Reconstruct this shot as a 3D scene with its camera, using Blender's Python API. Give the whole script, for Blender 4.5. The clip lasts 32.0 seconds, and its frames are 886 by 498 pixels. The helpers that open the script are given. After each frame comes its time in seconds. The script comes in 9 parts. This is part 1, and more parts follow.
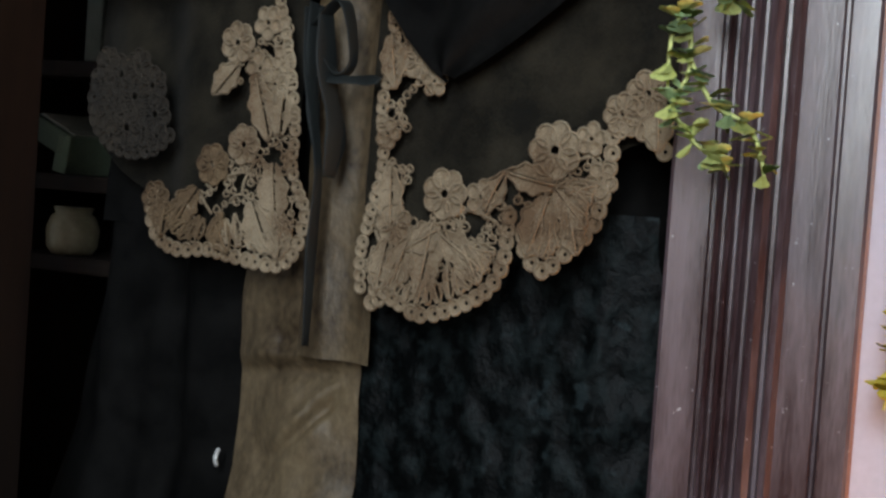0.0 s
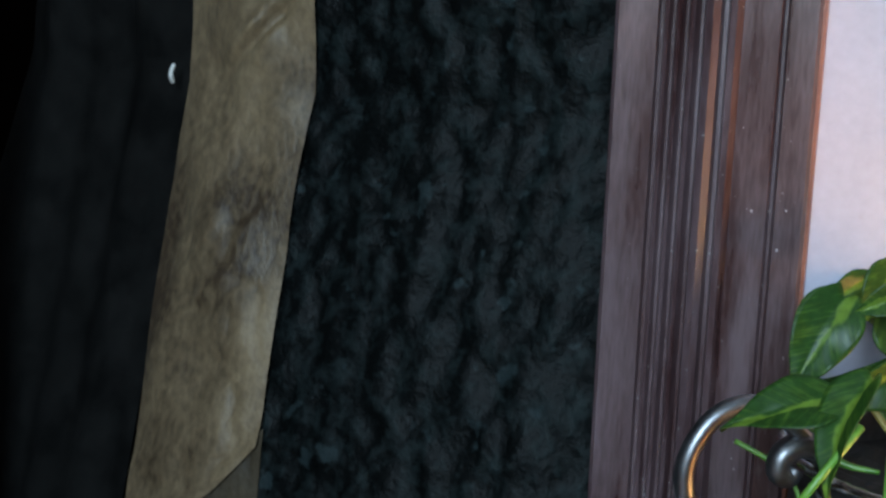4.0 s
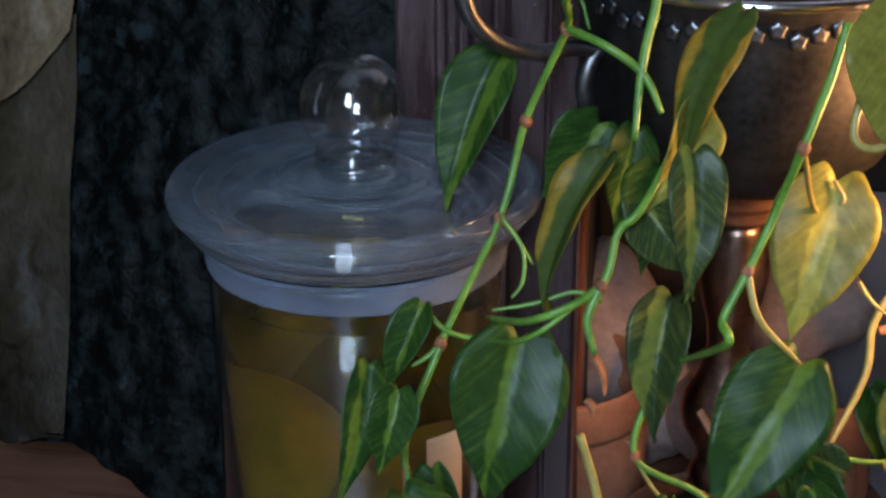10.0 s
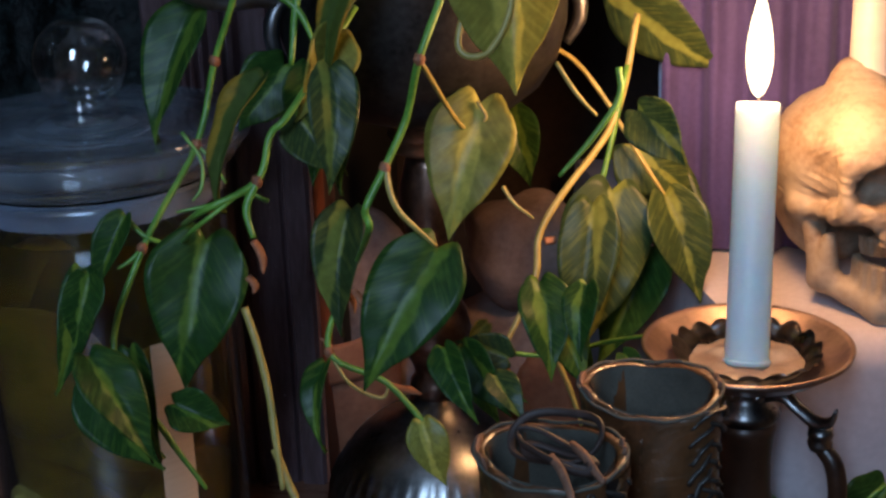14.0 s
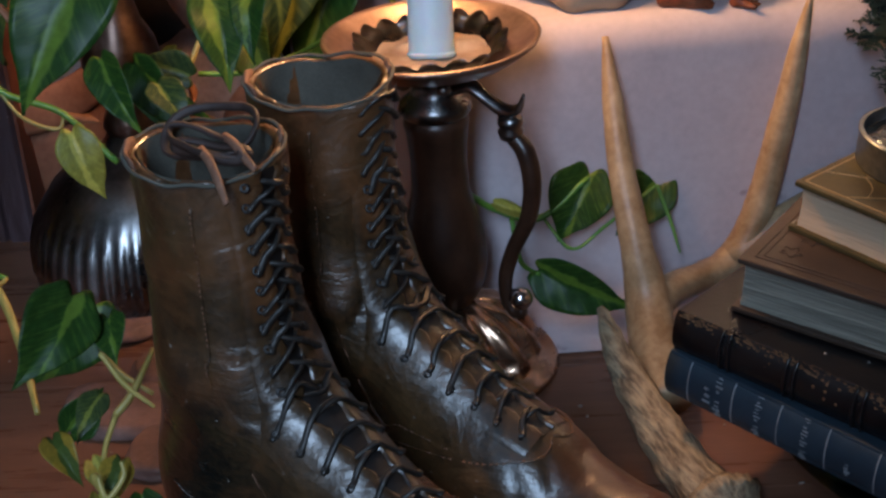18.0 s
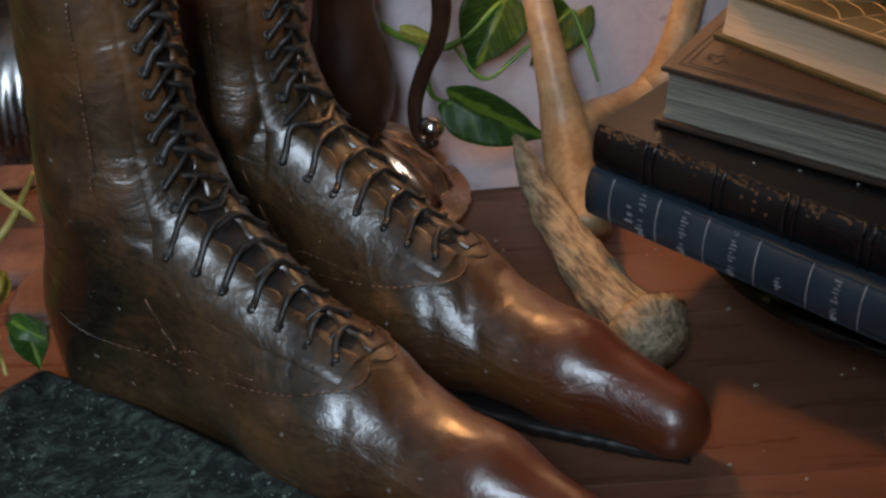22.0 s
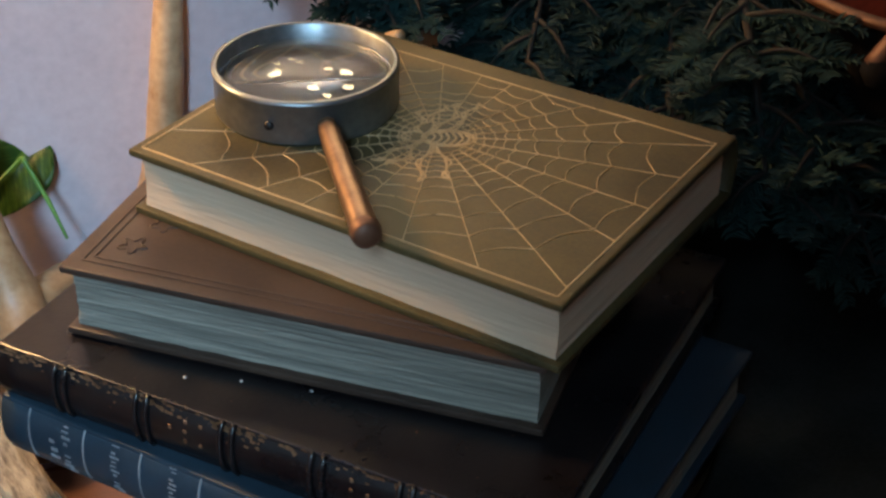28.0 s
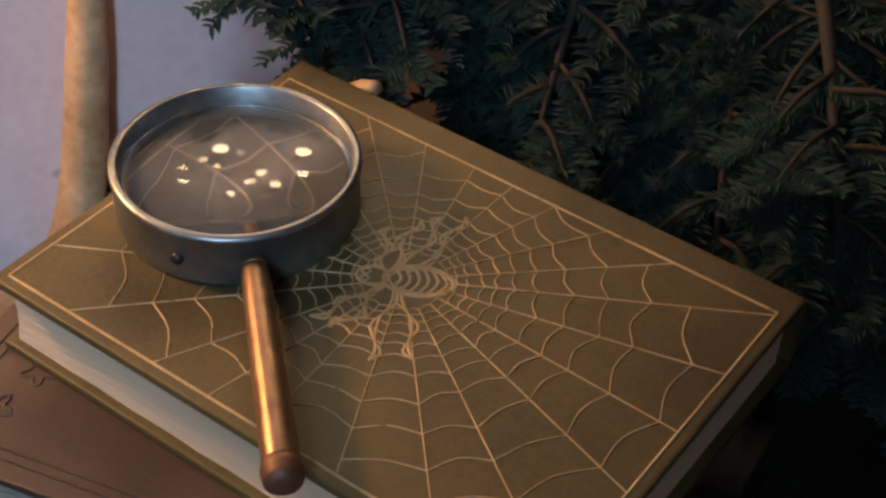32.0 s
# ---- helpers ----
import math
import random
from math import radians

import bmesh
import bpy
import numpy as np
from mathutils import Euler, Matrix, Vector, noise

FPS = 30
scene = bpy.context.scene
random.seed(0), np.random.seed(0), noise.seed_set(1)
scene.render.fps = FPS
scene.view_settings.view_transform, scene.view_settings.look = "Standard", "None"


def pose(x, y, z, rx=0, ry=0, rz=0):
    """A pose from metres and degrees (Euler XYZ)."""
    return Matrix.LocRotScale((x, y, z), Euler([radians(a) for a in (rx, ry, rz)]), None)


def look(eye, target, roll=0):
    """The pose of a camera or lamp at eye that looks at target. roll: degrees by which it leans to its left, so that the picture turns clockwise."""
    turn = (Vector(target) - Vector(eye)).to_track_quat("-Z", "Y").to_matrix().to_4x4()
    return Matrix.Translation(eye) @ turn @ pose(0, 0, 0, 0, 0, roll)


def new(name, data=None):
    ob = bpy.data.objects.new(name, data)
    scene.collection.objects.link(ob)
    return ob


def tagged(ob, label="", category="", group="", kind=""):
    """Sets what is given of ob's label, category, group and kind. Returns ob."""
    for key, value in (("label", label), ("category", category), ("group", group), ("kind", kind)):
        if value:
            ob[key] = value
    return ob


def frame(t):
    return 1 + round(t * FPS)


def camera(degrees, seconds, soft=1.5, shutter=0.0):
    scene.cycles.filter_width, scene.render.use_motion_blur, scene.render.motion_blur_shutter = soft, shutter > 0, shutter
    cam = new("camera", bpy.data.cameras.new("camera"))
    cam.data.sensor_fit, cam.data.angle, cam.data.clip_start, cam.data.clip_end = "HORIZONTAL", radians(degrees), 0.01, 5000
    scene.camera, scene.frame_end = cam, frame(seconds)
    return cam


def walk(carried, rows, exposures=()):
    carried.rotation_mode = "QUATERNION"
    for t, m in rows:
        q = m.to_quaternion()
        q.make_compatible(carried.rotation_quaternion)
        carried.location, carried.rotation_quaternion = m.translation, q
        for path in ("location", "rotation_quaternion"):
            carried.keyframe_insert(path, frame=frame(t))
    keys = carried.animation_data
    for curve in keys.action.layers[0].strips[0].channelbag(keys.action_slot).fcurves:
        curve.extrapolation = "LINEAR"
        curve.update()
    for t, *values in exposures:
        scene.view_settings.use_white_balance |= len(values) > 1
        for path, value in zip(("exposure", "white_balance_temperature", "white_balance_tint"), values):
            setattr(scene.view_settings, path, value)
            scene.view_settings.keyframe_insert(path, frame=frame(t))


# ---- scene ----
cam = camera(31.79, 32.0, soft=2.7)
PATH = [
    (0, (-0.14005, 0.02697, 0.73907), (-0.09706, 0.52462, 0.71679), 4.03),
    (0.5, (-0.13851, 0.02506, 0.73122), (-0.09547, 0.52253, 0.70535), 4.08),
    (1, (-0.13235, 0.02118, 0.72110), (-0.09071, 0.51845, 0.68962), 3.85),
    (1.5, (-0.12545, 0.01905, 0.70653), (-0.08632, 0.51591, 0.66654), 3.53),
    (2, (-0.12131, 0.02051, 0.69673), (-0.08265, 0.51636, 0.64539), 3.16),
    (2.5, (-0.11467, 0.03076, 0.68544), (-0.07657, 0.52517, 0.62136), 2.84),
    (3, (-0.11207, 0.04022, 0.67516), (-0.07158, 0.53239, 0.59688), 2.53),
    (3.5, (-0.11067, 0.04829, 0.66885), (-0.06781, 0.53738, 0.57423), 2.18),
    (4, (-0.10895, 0.05863, 0.65975), (-0.06247, 0.54372, 0.54781), 1.98),
    (4.5, (-0.10441, 0.06993, 0.64556), (-0.05585, 0.55092, 0.51791), 1.83),
    (6.5, (-0.07180, 0.10933, 0.61753), (-0.01895, 0.57276, 0.43742), 1.19),
    (7, (-0.06709, 0.10816, 0.61077), (-0.01083, 0.56789, 0.42241), 0.95),
    (7.5, (-0.06507, 0.10413, 0.60413), (-0.00547, 0.56087, 0.40964), 0.83),
    (8, (-0.06436, 0.09505, 0.59797), (-0.00130, 0.54908, 0.39828), 0.60),
    (8.5, (-0.06229, 0.08216, 0.59302), (0.00296, 0.53446, 0.39012), 0.35),
    (9, (-0.05872, 0.06741, 0.58970), (0.00934, 0.51858, 0.38522), 0.06),
    (9.5, (-0.05564, 0.04773, 0.58552), (0.01466, 0.49857, 0.38107), -0.21),
    (10, (-0.05012, 0.02543, 0.58181), (0.02033, 0.47699, 0.37901), -0.44),
    (10.5, (-0.04093, -0.00097, 0.56916), (0.02662, 0.45334, 0.37158), -0.71),
    (11, (-0.03829, -0.04242, 0.56827), (0.02904, 0.41439, 0.37646), -1.09),
    (11.5, (-0.02256, -0.08366, 0.56157), (0.04219, 0.37670, 0.37750), -1.16),
    (12, (-0.00620, -0.11547, 0.55188), (0.05947, 0.34769, 0.37532), -1.23),
    (12.5, (0.01033, -0.13620, 0.55044), (0.07800, 0.32781, 0.37691), -1.37),
    (13, (0.02675, -0.14719, 0.54739), (0.09764, 0.31698, 0.37556), -1.55),
    (13.5, (0.04426, -0.15012, 0.54122), (0.12150, 0.31325, 0.36997), -1.72),
    (14, (0.06311, -0.14969, 0.53511), (0.14805, 0.31189, 0.36268), -1.95),
    (14.5, (0.07737, -0.14902, 0.52910), (0.17277, 0.30942, 0.35382), -2.07),
    (16.5, (0.11445, -0.15117, 0.50132), (0.23985, 0.28684, 0.29536), -3.14),
    (17, (0.12039, -0.14989, 0.48987), (0.24909, 0.28272, 0.27475), -3.35),
    (17.5, (0.12457, -0.14909, 0.48166), (0.25653, 0.27741, 0.25653), -3.52),
    (18, (0.12939, -0.14693, 0.47177), (0.26354, 0.27380, 0.23729), -3.75),
    (18.5, (0.13206, -0.14348, 0.46114), (0.26835, 0.27201, 0.21867), -3.82),
    (19, (0.13284, -0.14125, 0.45198), (0.27088, 0.27045, 0.20409), -3.83),
    (19.5, (0.13189, -0.13807, 0.44326), (0.27254, 0.27070, 0.19201), -3.73),
    (20, (0.13184, -0.13664, 0.43611), (0.27569, 0.26939, 0.18224), -3.44),
    (20.5, (0.13252, -0.13580, 0.42960), (0.27920, 0.26792, 0.17369), -3.26),
    (21, (0.13232, -0.13397, 0.42326), (0.28209, 0.26781, 0.16608), -3.14),
    (21.5, (0.13363, -0.13136, 0.41547), (0.28573, 0.26891, 0.15731), -3.10),
    (22, (0.13375, -0.12857, 0.40909), (0.28892, 0.27028, 0.15057), -3.04),
    (22.5, (0.13574, -0.12358, 0.40425), (0.29602, 0.27361, 0.14626), -3.07),
    (23, (0.14456, -0.11480, 0.39701), (0.31269, 0.28048, 0.14109), -3.13),
    (23.5, (0.16010, -0.10362, 0.38962), (0.33658, 0.28878, 0.13492), -3.44),
    (24, (0.17767, -0.09033, 0.38244), (0.36350, 0.29838, 0.12872), -3.80),
    (24.5, (0.19464, -0.07957, 0.38092), (0.38873, 0.30500, 0.12707), -4.26),
    (25, (0.21470, -0.06779, 0.38029), (0.41565, 0.31333, 0.12659), -4.80),
    (25.5, (0.23740, -0.05703, 0.38007), (0.44497, 0.32053, 0.12637), -5.22),
    (26, (0.25855, -0.04799, 0.38254), (0.47231, 0.32521, 0.12754), -5.52),
    (26.5, (0.27915, -0.04614, 0.38822), (0.49709, 0.32156, 0.12879), -5.83),
    (28.5, (0.34637, -0.04620, 0.41195), (0.55592, 0.31513, 0.13713), -5.96),
    (29, (0.35732, -0.04342, 0.41610), (0.56304, 0.31794, 0.13843), -5.97),
    (29.5, (0.37128, -0.03495, 0.42233), (0.57314, 0.32323, 0.13781), -5.57),
    (30, (0.38561, -0.01947, 0.42757), (0.58063, 0.33601, 0.13499), -5.42),
    (30.5, (0.40072, 0.00458, 0.43223), (0.58903, 0.35485, 0.12916), -5.21),
    (31, (0.42088, 0.03075, 0.43106), (0.60068, 0.37572, 0.11695), -5.12),
    (31.5, (0.43844, 0.06170, 0.42419), (0.61265, 0.40158, 0.10151), -4.97),
    (32, (0.45007, 0.09654, 0.41897), (0.62312, 0.42866, 0.08769), -4.35),
]
walk(cam, [(t, look(eye, target, roll)) for t, eye, target, roll in PATH],
     exposures=((0, 0.18, 7700, 10), (1, 0.22, 7300, 9), (2, 0.3, 6850, 7), (3, 0.35, 6600, 3), (4, 0.40, 6450, -2), (7, 0.68, 6250, 12), (8, 0.52, 6250, 15), (9, 0.08, 6200, 9), (10, -0.10, 6300, 7), (11, -0.30, 6000, 6), (12, -0.66, 5750, 5), (13.5, -1.0, 5600, 5),
                (14.5, -1.10, 5650, 6), (16.5, -1.15, 5800, 8), (17.5, -0.85, 5800, 8), (18, -0.62, 5900, 8), (19, -0.42, 6200, 10), (20.5, -0.40, 6900, 10), (22, -0.24, 7200, 10), (24, 0.03, 7000, 10), (26, 0.0, 6100, 9), (27.5, 0.28, 5750, 0), (28.5, 0.52, 5500, -9), (29.2, 0.50, 5500, -8), (30, 0.38, 5650, -1), (31, 0.3, 5850, 3), (32, 0.14, 6000, 6)))

# ---- light ----
world = bpy.data.worlds.new("world")
scene.world = world
world.use_nodes = True
wn = world.node_tree
sky = wn.nodes.new("ShaderNodeTexSky")
sky.sky_type, sky.sun_disc, sky.sun_elevation, sky.sun_rotation = "NISHITA", False, radians(14), radians(200)
wn.nodes["Background"].inputs["Strength"].default_value = 0.12
wn.links.new(sky.outputs[0], wn.nodes["Background"].inputs["Color"])


def area_lamp(name, eye, target, sx, sy, watts, colour):
    d = bpy.data.lights.new(name, "AREA")
    d.shape, d.size, d.size_y, d.energy, d.color = "RECTANGLE", sx, sy, watts, colour
    ob = new(name, d)
    ob.matrix_world = look(eye, target)
    return ob


def point_lamp(name, place, watts, colour, radius):
    d = bpy.data.lights.new(name, "POINT")
    d.energy, d.color, d.shadow_soft_size = watts, colour, radius
    ob = new(name, d)
    ob.location = place
    return ob


WINDOW = (-0.45, -1.05, 1.30)
area_lamp("window_daylight", WINDOW, (0.2, 0.75, 0.35), 0.40, 0.88, 46.0, (0.58, 0.76, 1.0))
point_lamp("flame_light", (0.3745, 0.604, 0.352), 6.0, (1.0, 0.48, 0.18), 0.026)
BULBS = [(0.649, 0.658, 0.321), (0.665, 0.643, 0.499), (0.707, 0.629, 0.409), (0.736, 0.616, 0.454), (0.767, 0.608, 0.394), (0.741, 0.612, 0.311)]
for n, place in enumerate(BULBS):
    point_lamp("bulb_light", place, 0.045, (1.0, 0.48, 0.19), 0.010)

# ---- helpers of this place ----
E = Vector((0.94, -0.342, 0)).normalized()      # along the wall
N = Vector((-0.342, -0.94, 0)).normalized()     # out of the wall
UP = Vector((0, 0, 1))


def part(name, bm, material, parent=None, label="", smooth=True):
    me = bpy.data.meshes.new(name)
    bm.to_mesh(me)
    bm.free()
    if smooth:
        me.shade_smooth()
    me.materials.append(material)
    ob = new(name, me)
    if parent:
        ob.parent = parent
    if label:
        ob["label"] = label
    return ob


def thing(name, place, label, category, group=""):
    ob = new(name)
    ob.empty_display_size = 0.02
    ob.location = place
    return tagged(ob, label, category, group)


def local(ob, v):
    return Vector(v) - ob.location


def spline(points, per=6):
    """Points along a smooth curve through the given ones."""
    p = [Vector(q) for q in points]
    p = [2 * p[0] - p[1]] + p + [2 * p[-1] - p[-2]]
    out = []
    for i in range(1, len(p) - 2):
        a, b, c, d = p[i - 1:i + 3]
        for k in range(per):
            t = k / per
            out.append(0.5 * (2 * b + (c - a) * t + (2 * a - 5 * b + 4 * c - d) * t * t + (3 * b - a - 3 * c + d) * t ** 3))
    return out + [p[-2]]


def tube(points, radius, seg=8, bm=None, per=6, cap=True, wobble=0.0, flat=1.0):
    """A round bar along a smooth curve; radius: one number, or one for each given point."""
    bm = bm or bmesh.new()
    path = spline(points, per) if per else [Vector(q) for q in points]
    if isinstance(radius, (int, float)):
        radius = [radius] * len(points)
    radii = np.interp(np.linspace(0, 1, len(path)), np.linspace(0, 1, len(radius)), radius)
    side = None
    rings = []
    for i, q in enumerate(path):
        along = (path[min(i + 1, len(path) - 1)] - path[max(i - 1, 0)]).normalized()
        if side is None:
            side = along.orthogonal().normalized()
        side = (side - along * side.dot(along)).normalized()
        other = along.cross(side)
        ring = []
        for k in range(seg):
            a = 2 * math.pi * k / seg
            r = radii[i] * (1 + wobble * (noise.noise(q * 90 + Vector((k, 0, 0))) if wobble else 0))
            ring.append(bm.verts.new(q + (side * math.cos(a) + other * math.sin(a) * flat) * r))
        rings.append(ring)
    for a, b in zip(rings, rings[1:]):
        for k in range(seg):
            bm.faces.new((a[k], a[(k + 1) % seg], b[(k + 1) % seg], b[k]))
    if cap:
        bm.faces.new(rings[0][::-1])
        bm.faces.new(rings[-1])
    return bm


def loop_tube(points, radius, seg=6, bm=None, flat=1.0):
    pts_ = [Vector(q) for q in points]
    return tube(pts_ + [pts_[0]], radius, seg, bm, 0, False, 0, flat)


def lathe(profile, seg=48, bm=None, flute=None):
    """Turned about z; profile of (radius, height). flute(k, i, r) may change a radius."""
    bm = bm or bmesh.new()
    rings = []
    for i, (r, z) in enumerate(profile):
        if r < 1e-6:
            rings.append([bm.verts.new((0, 0, z))])
            continue
        ring = []
        for k in range(seg):
            a = 2 * math.pi * k / seg
            rr = flute(k / seg, i, r) if flute else r
            ring.append(bm.verts.new((rr * math.cos(a), rr * math.sin(a), z)))
        rings.append(ring)
    for a, b in zip(rings, rings[1:]):
        for k in range(seg):
            j = (k + 1) % seg
            if len(a) == 1 and len(b) == 1:
                continue
            if len(a) == 1:
                bm.faces.new((a[0], b[j], b[k]))
            elif len(b) == 1:
                bm.faces.new((a[k], a[j], b[0]))
            else:
                bm.faces.new((a[k], a[j], b[j], b[k]))
    bmesh.ops.recalc_face_normals(bm, faces=bm.faces)
    return bm


def box(sx, sy, sz, bevel=0.002, place=(0, 0, 0), segments=2):
    bm = bmesh.new()
    bmesh.ops.create_cube(bm, size=1)
    bmesh.ops.scale(bm, vec=(sx, sy, sz), verts=bm.verts)
    if bevel:
        bmesh.ops.bevel(bm, geom=list(bm.edges), offset=bevel, segments=segments, profile=0.6, affect="EDGES")
    bmesh.ops.translate(bm, vec=place, verts=bm.verts)
    return bm


def sheet(nu, nv, f, bm=None, thick=0.0):
    """A sheet of nu by nv faces; f(u, v) gives the place. thick: its thickness."""
    bm = bm or bmesh.new()
    g = [[bm.verts.new(f(i / nu, j / nv)) for i in range(nu + 1)] for j in range(nv + 1)]
    fs = [bm.faces.new((g[j][i], g[j][i + 1], g[j + 1][i + 1], g[j + 1][i])) for j in range(nv) for i in range(nu)]
    if thick:
        bmesh.ops.recalc_face_normals(bm, faces=fs)
        bmesh.ops.solidify(bm, geom=fs, thickness=thick)
    return bm


def extrude_profile(profile, z0, z1, cuts=1, bm=None):
    bm = bm or bmesh.new()
    rows = []
    for c in range(cuts + 1):
        z = z0 + (z1 - z0) * c / cuts
        rows.append([bm.verts.new((x, y, z)) for x, y in profile])
    n = len(profile)
    for a, b in zip(rows, rows[1:]):
        for k in range(n):
            bm.faces.new((a[k], a[(k + 1) % n], b[(k + 1) % n], b[k]))
    bm.faces.new(rows[0][::-1])
    bm.faces.new(rows[-1])
    bmesh.ops.recalc_face_normals(bm, faces=bm.faces)
    return bm


def implicit(field, low, high, step):
    """A closed skin where field (of numpy x, y, z) is zero, inside below zero (surface nets)."""
    ax = [np.arange(a, b + step, step) for a, b in zip(low, high)]
    x, y, z = np.meshgrid(*ax, indexing="ij")
    v = field(x, y, z)
    inside = v < 0
    shape = np.array(v.shape) - 1
    corner = [(i, j, k) for i in (0, 1) for j in (0, 1) for k in (0, 1)]

    def at(a, c):
        return a[c[0]:c[0] + shape[0], c[1]:c[1] + shape[1], c[2]:c[2] + shape[2]]

    count = sum(at(inside, c).astype(int) for c in corner)
    active = (count > 0) & (count < 8)
    total, hits = np.zeros((*shape, 3)), np.zeros(shape)
    for a in corner:
        for axis in range(3):
            if a[axis]:
                continue
            b = tuple(1 if n == axis else a[n] for n in range(3))
            va, vb = at(v, a), at(v, b)
            cross = (va < 0) != (vb < 0)
            t = np.where(cross, va / np.where(cross, va - vb, 1), 0)
            for n in range(3):
                total[..., n] += np.where(cross, a[n] + (t if n == axis else 0), 0)
            hits += cross
    idx = -np.ones(shape, int)
    cells = np.argwhere(active)
    idx[active] = np.arange(len(cells))
    places = (cells + total[active] / hits[active][:, None]) * step + np.array(low)
    faces = []
    for axis in range(3):
        o1, o2 = [n for n in range(3) if n != axis]
        d = np.zeros(3, int)
        d[axis] = 1
        e = inside[tuple(slice(0, s) for s in shape)] != np.roll(inside, -1, axis)[tuple(slice(0, s) for s in shape)]
        for c in np.argwhere(e):
            if c[o1] < 1 or c[o2] < 1:
                continue
            q = []
            for s1, s2 in ((0, 0), (1, 0), (1, 1), (0, 1)):
                w = c.copy()
                w[o1] -= s1
                w[o2] -= s2
                q.append(idx[tuple(w)])
            if min(q) >= 0:
                flip = inside[tuple(c)] != (axis == 1)
                faces.append(q if flip else q[::-1])
    me = bpy.data.meshes.new("skin")
    me.from_pydata(places.tolist(), [], [[int(n) for n in q] for q in faces])
    bm = bmesh.new()
    bm.from_mesh(me)
    bpy.data.meshes.remove(me)
    bmesh.ops.smooth_vert(bm, verts=bm.verts, factor=0.5, use_axis_x=True, use_axis_y=True, use_axis_z=True)
    bmesh.ops.recalc_face_normals(bm, faces=bm.faces)
    return bm


def cone_field(x, y, z, a, b, r1, r2):
    """Distance to a bar with round ends whose radius runs from r1 to r2."""
    a, b = np.array(a), np.array(b)
    d = b - a
    t = np.clip(((x - a[0]) * d[0] + (y - a[1]) * d[1] + (z - a[2]) * d[2]) / (d @ d), 0, 1)
    return np.sqrt((x - a[0] - t * d[0]) ** 2 + (y - a[1] - t * d[1]) ** 2 + (z - a[2] - t * d[2]) ** 2) - (r1 + t * (r2 - r1))


def ball_field(x, y, z, c, r):
    """About the distance to an ellipsoid."""
    k = np.sqrt(((x - c[0]) / r[0]) ** 2 + ((y - c[1]) / r[1]) ** 2 + ((z - c[2]) / r[2]) ** 2)
    return (k - 1) * min(r)


def blend(a, b, k):
    h = np.clip(0.5 + 0.5 * (b - a) / k, 0, 1)
    return b * (1 - h) + a * h - k * h * (1 - h)


def carve(a, b, k):
    """a with b taken out of it."""
    return -blend(-a, b, k)


# ---- materials ----
def node(nt, kind, **values):
    n = nt.nodes.new(kind)
    for key, value in values.items():
        n.inputs[key.replace("_", " ")].default_value = value
    return n


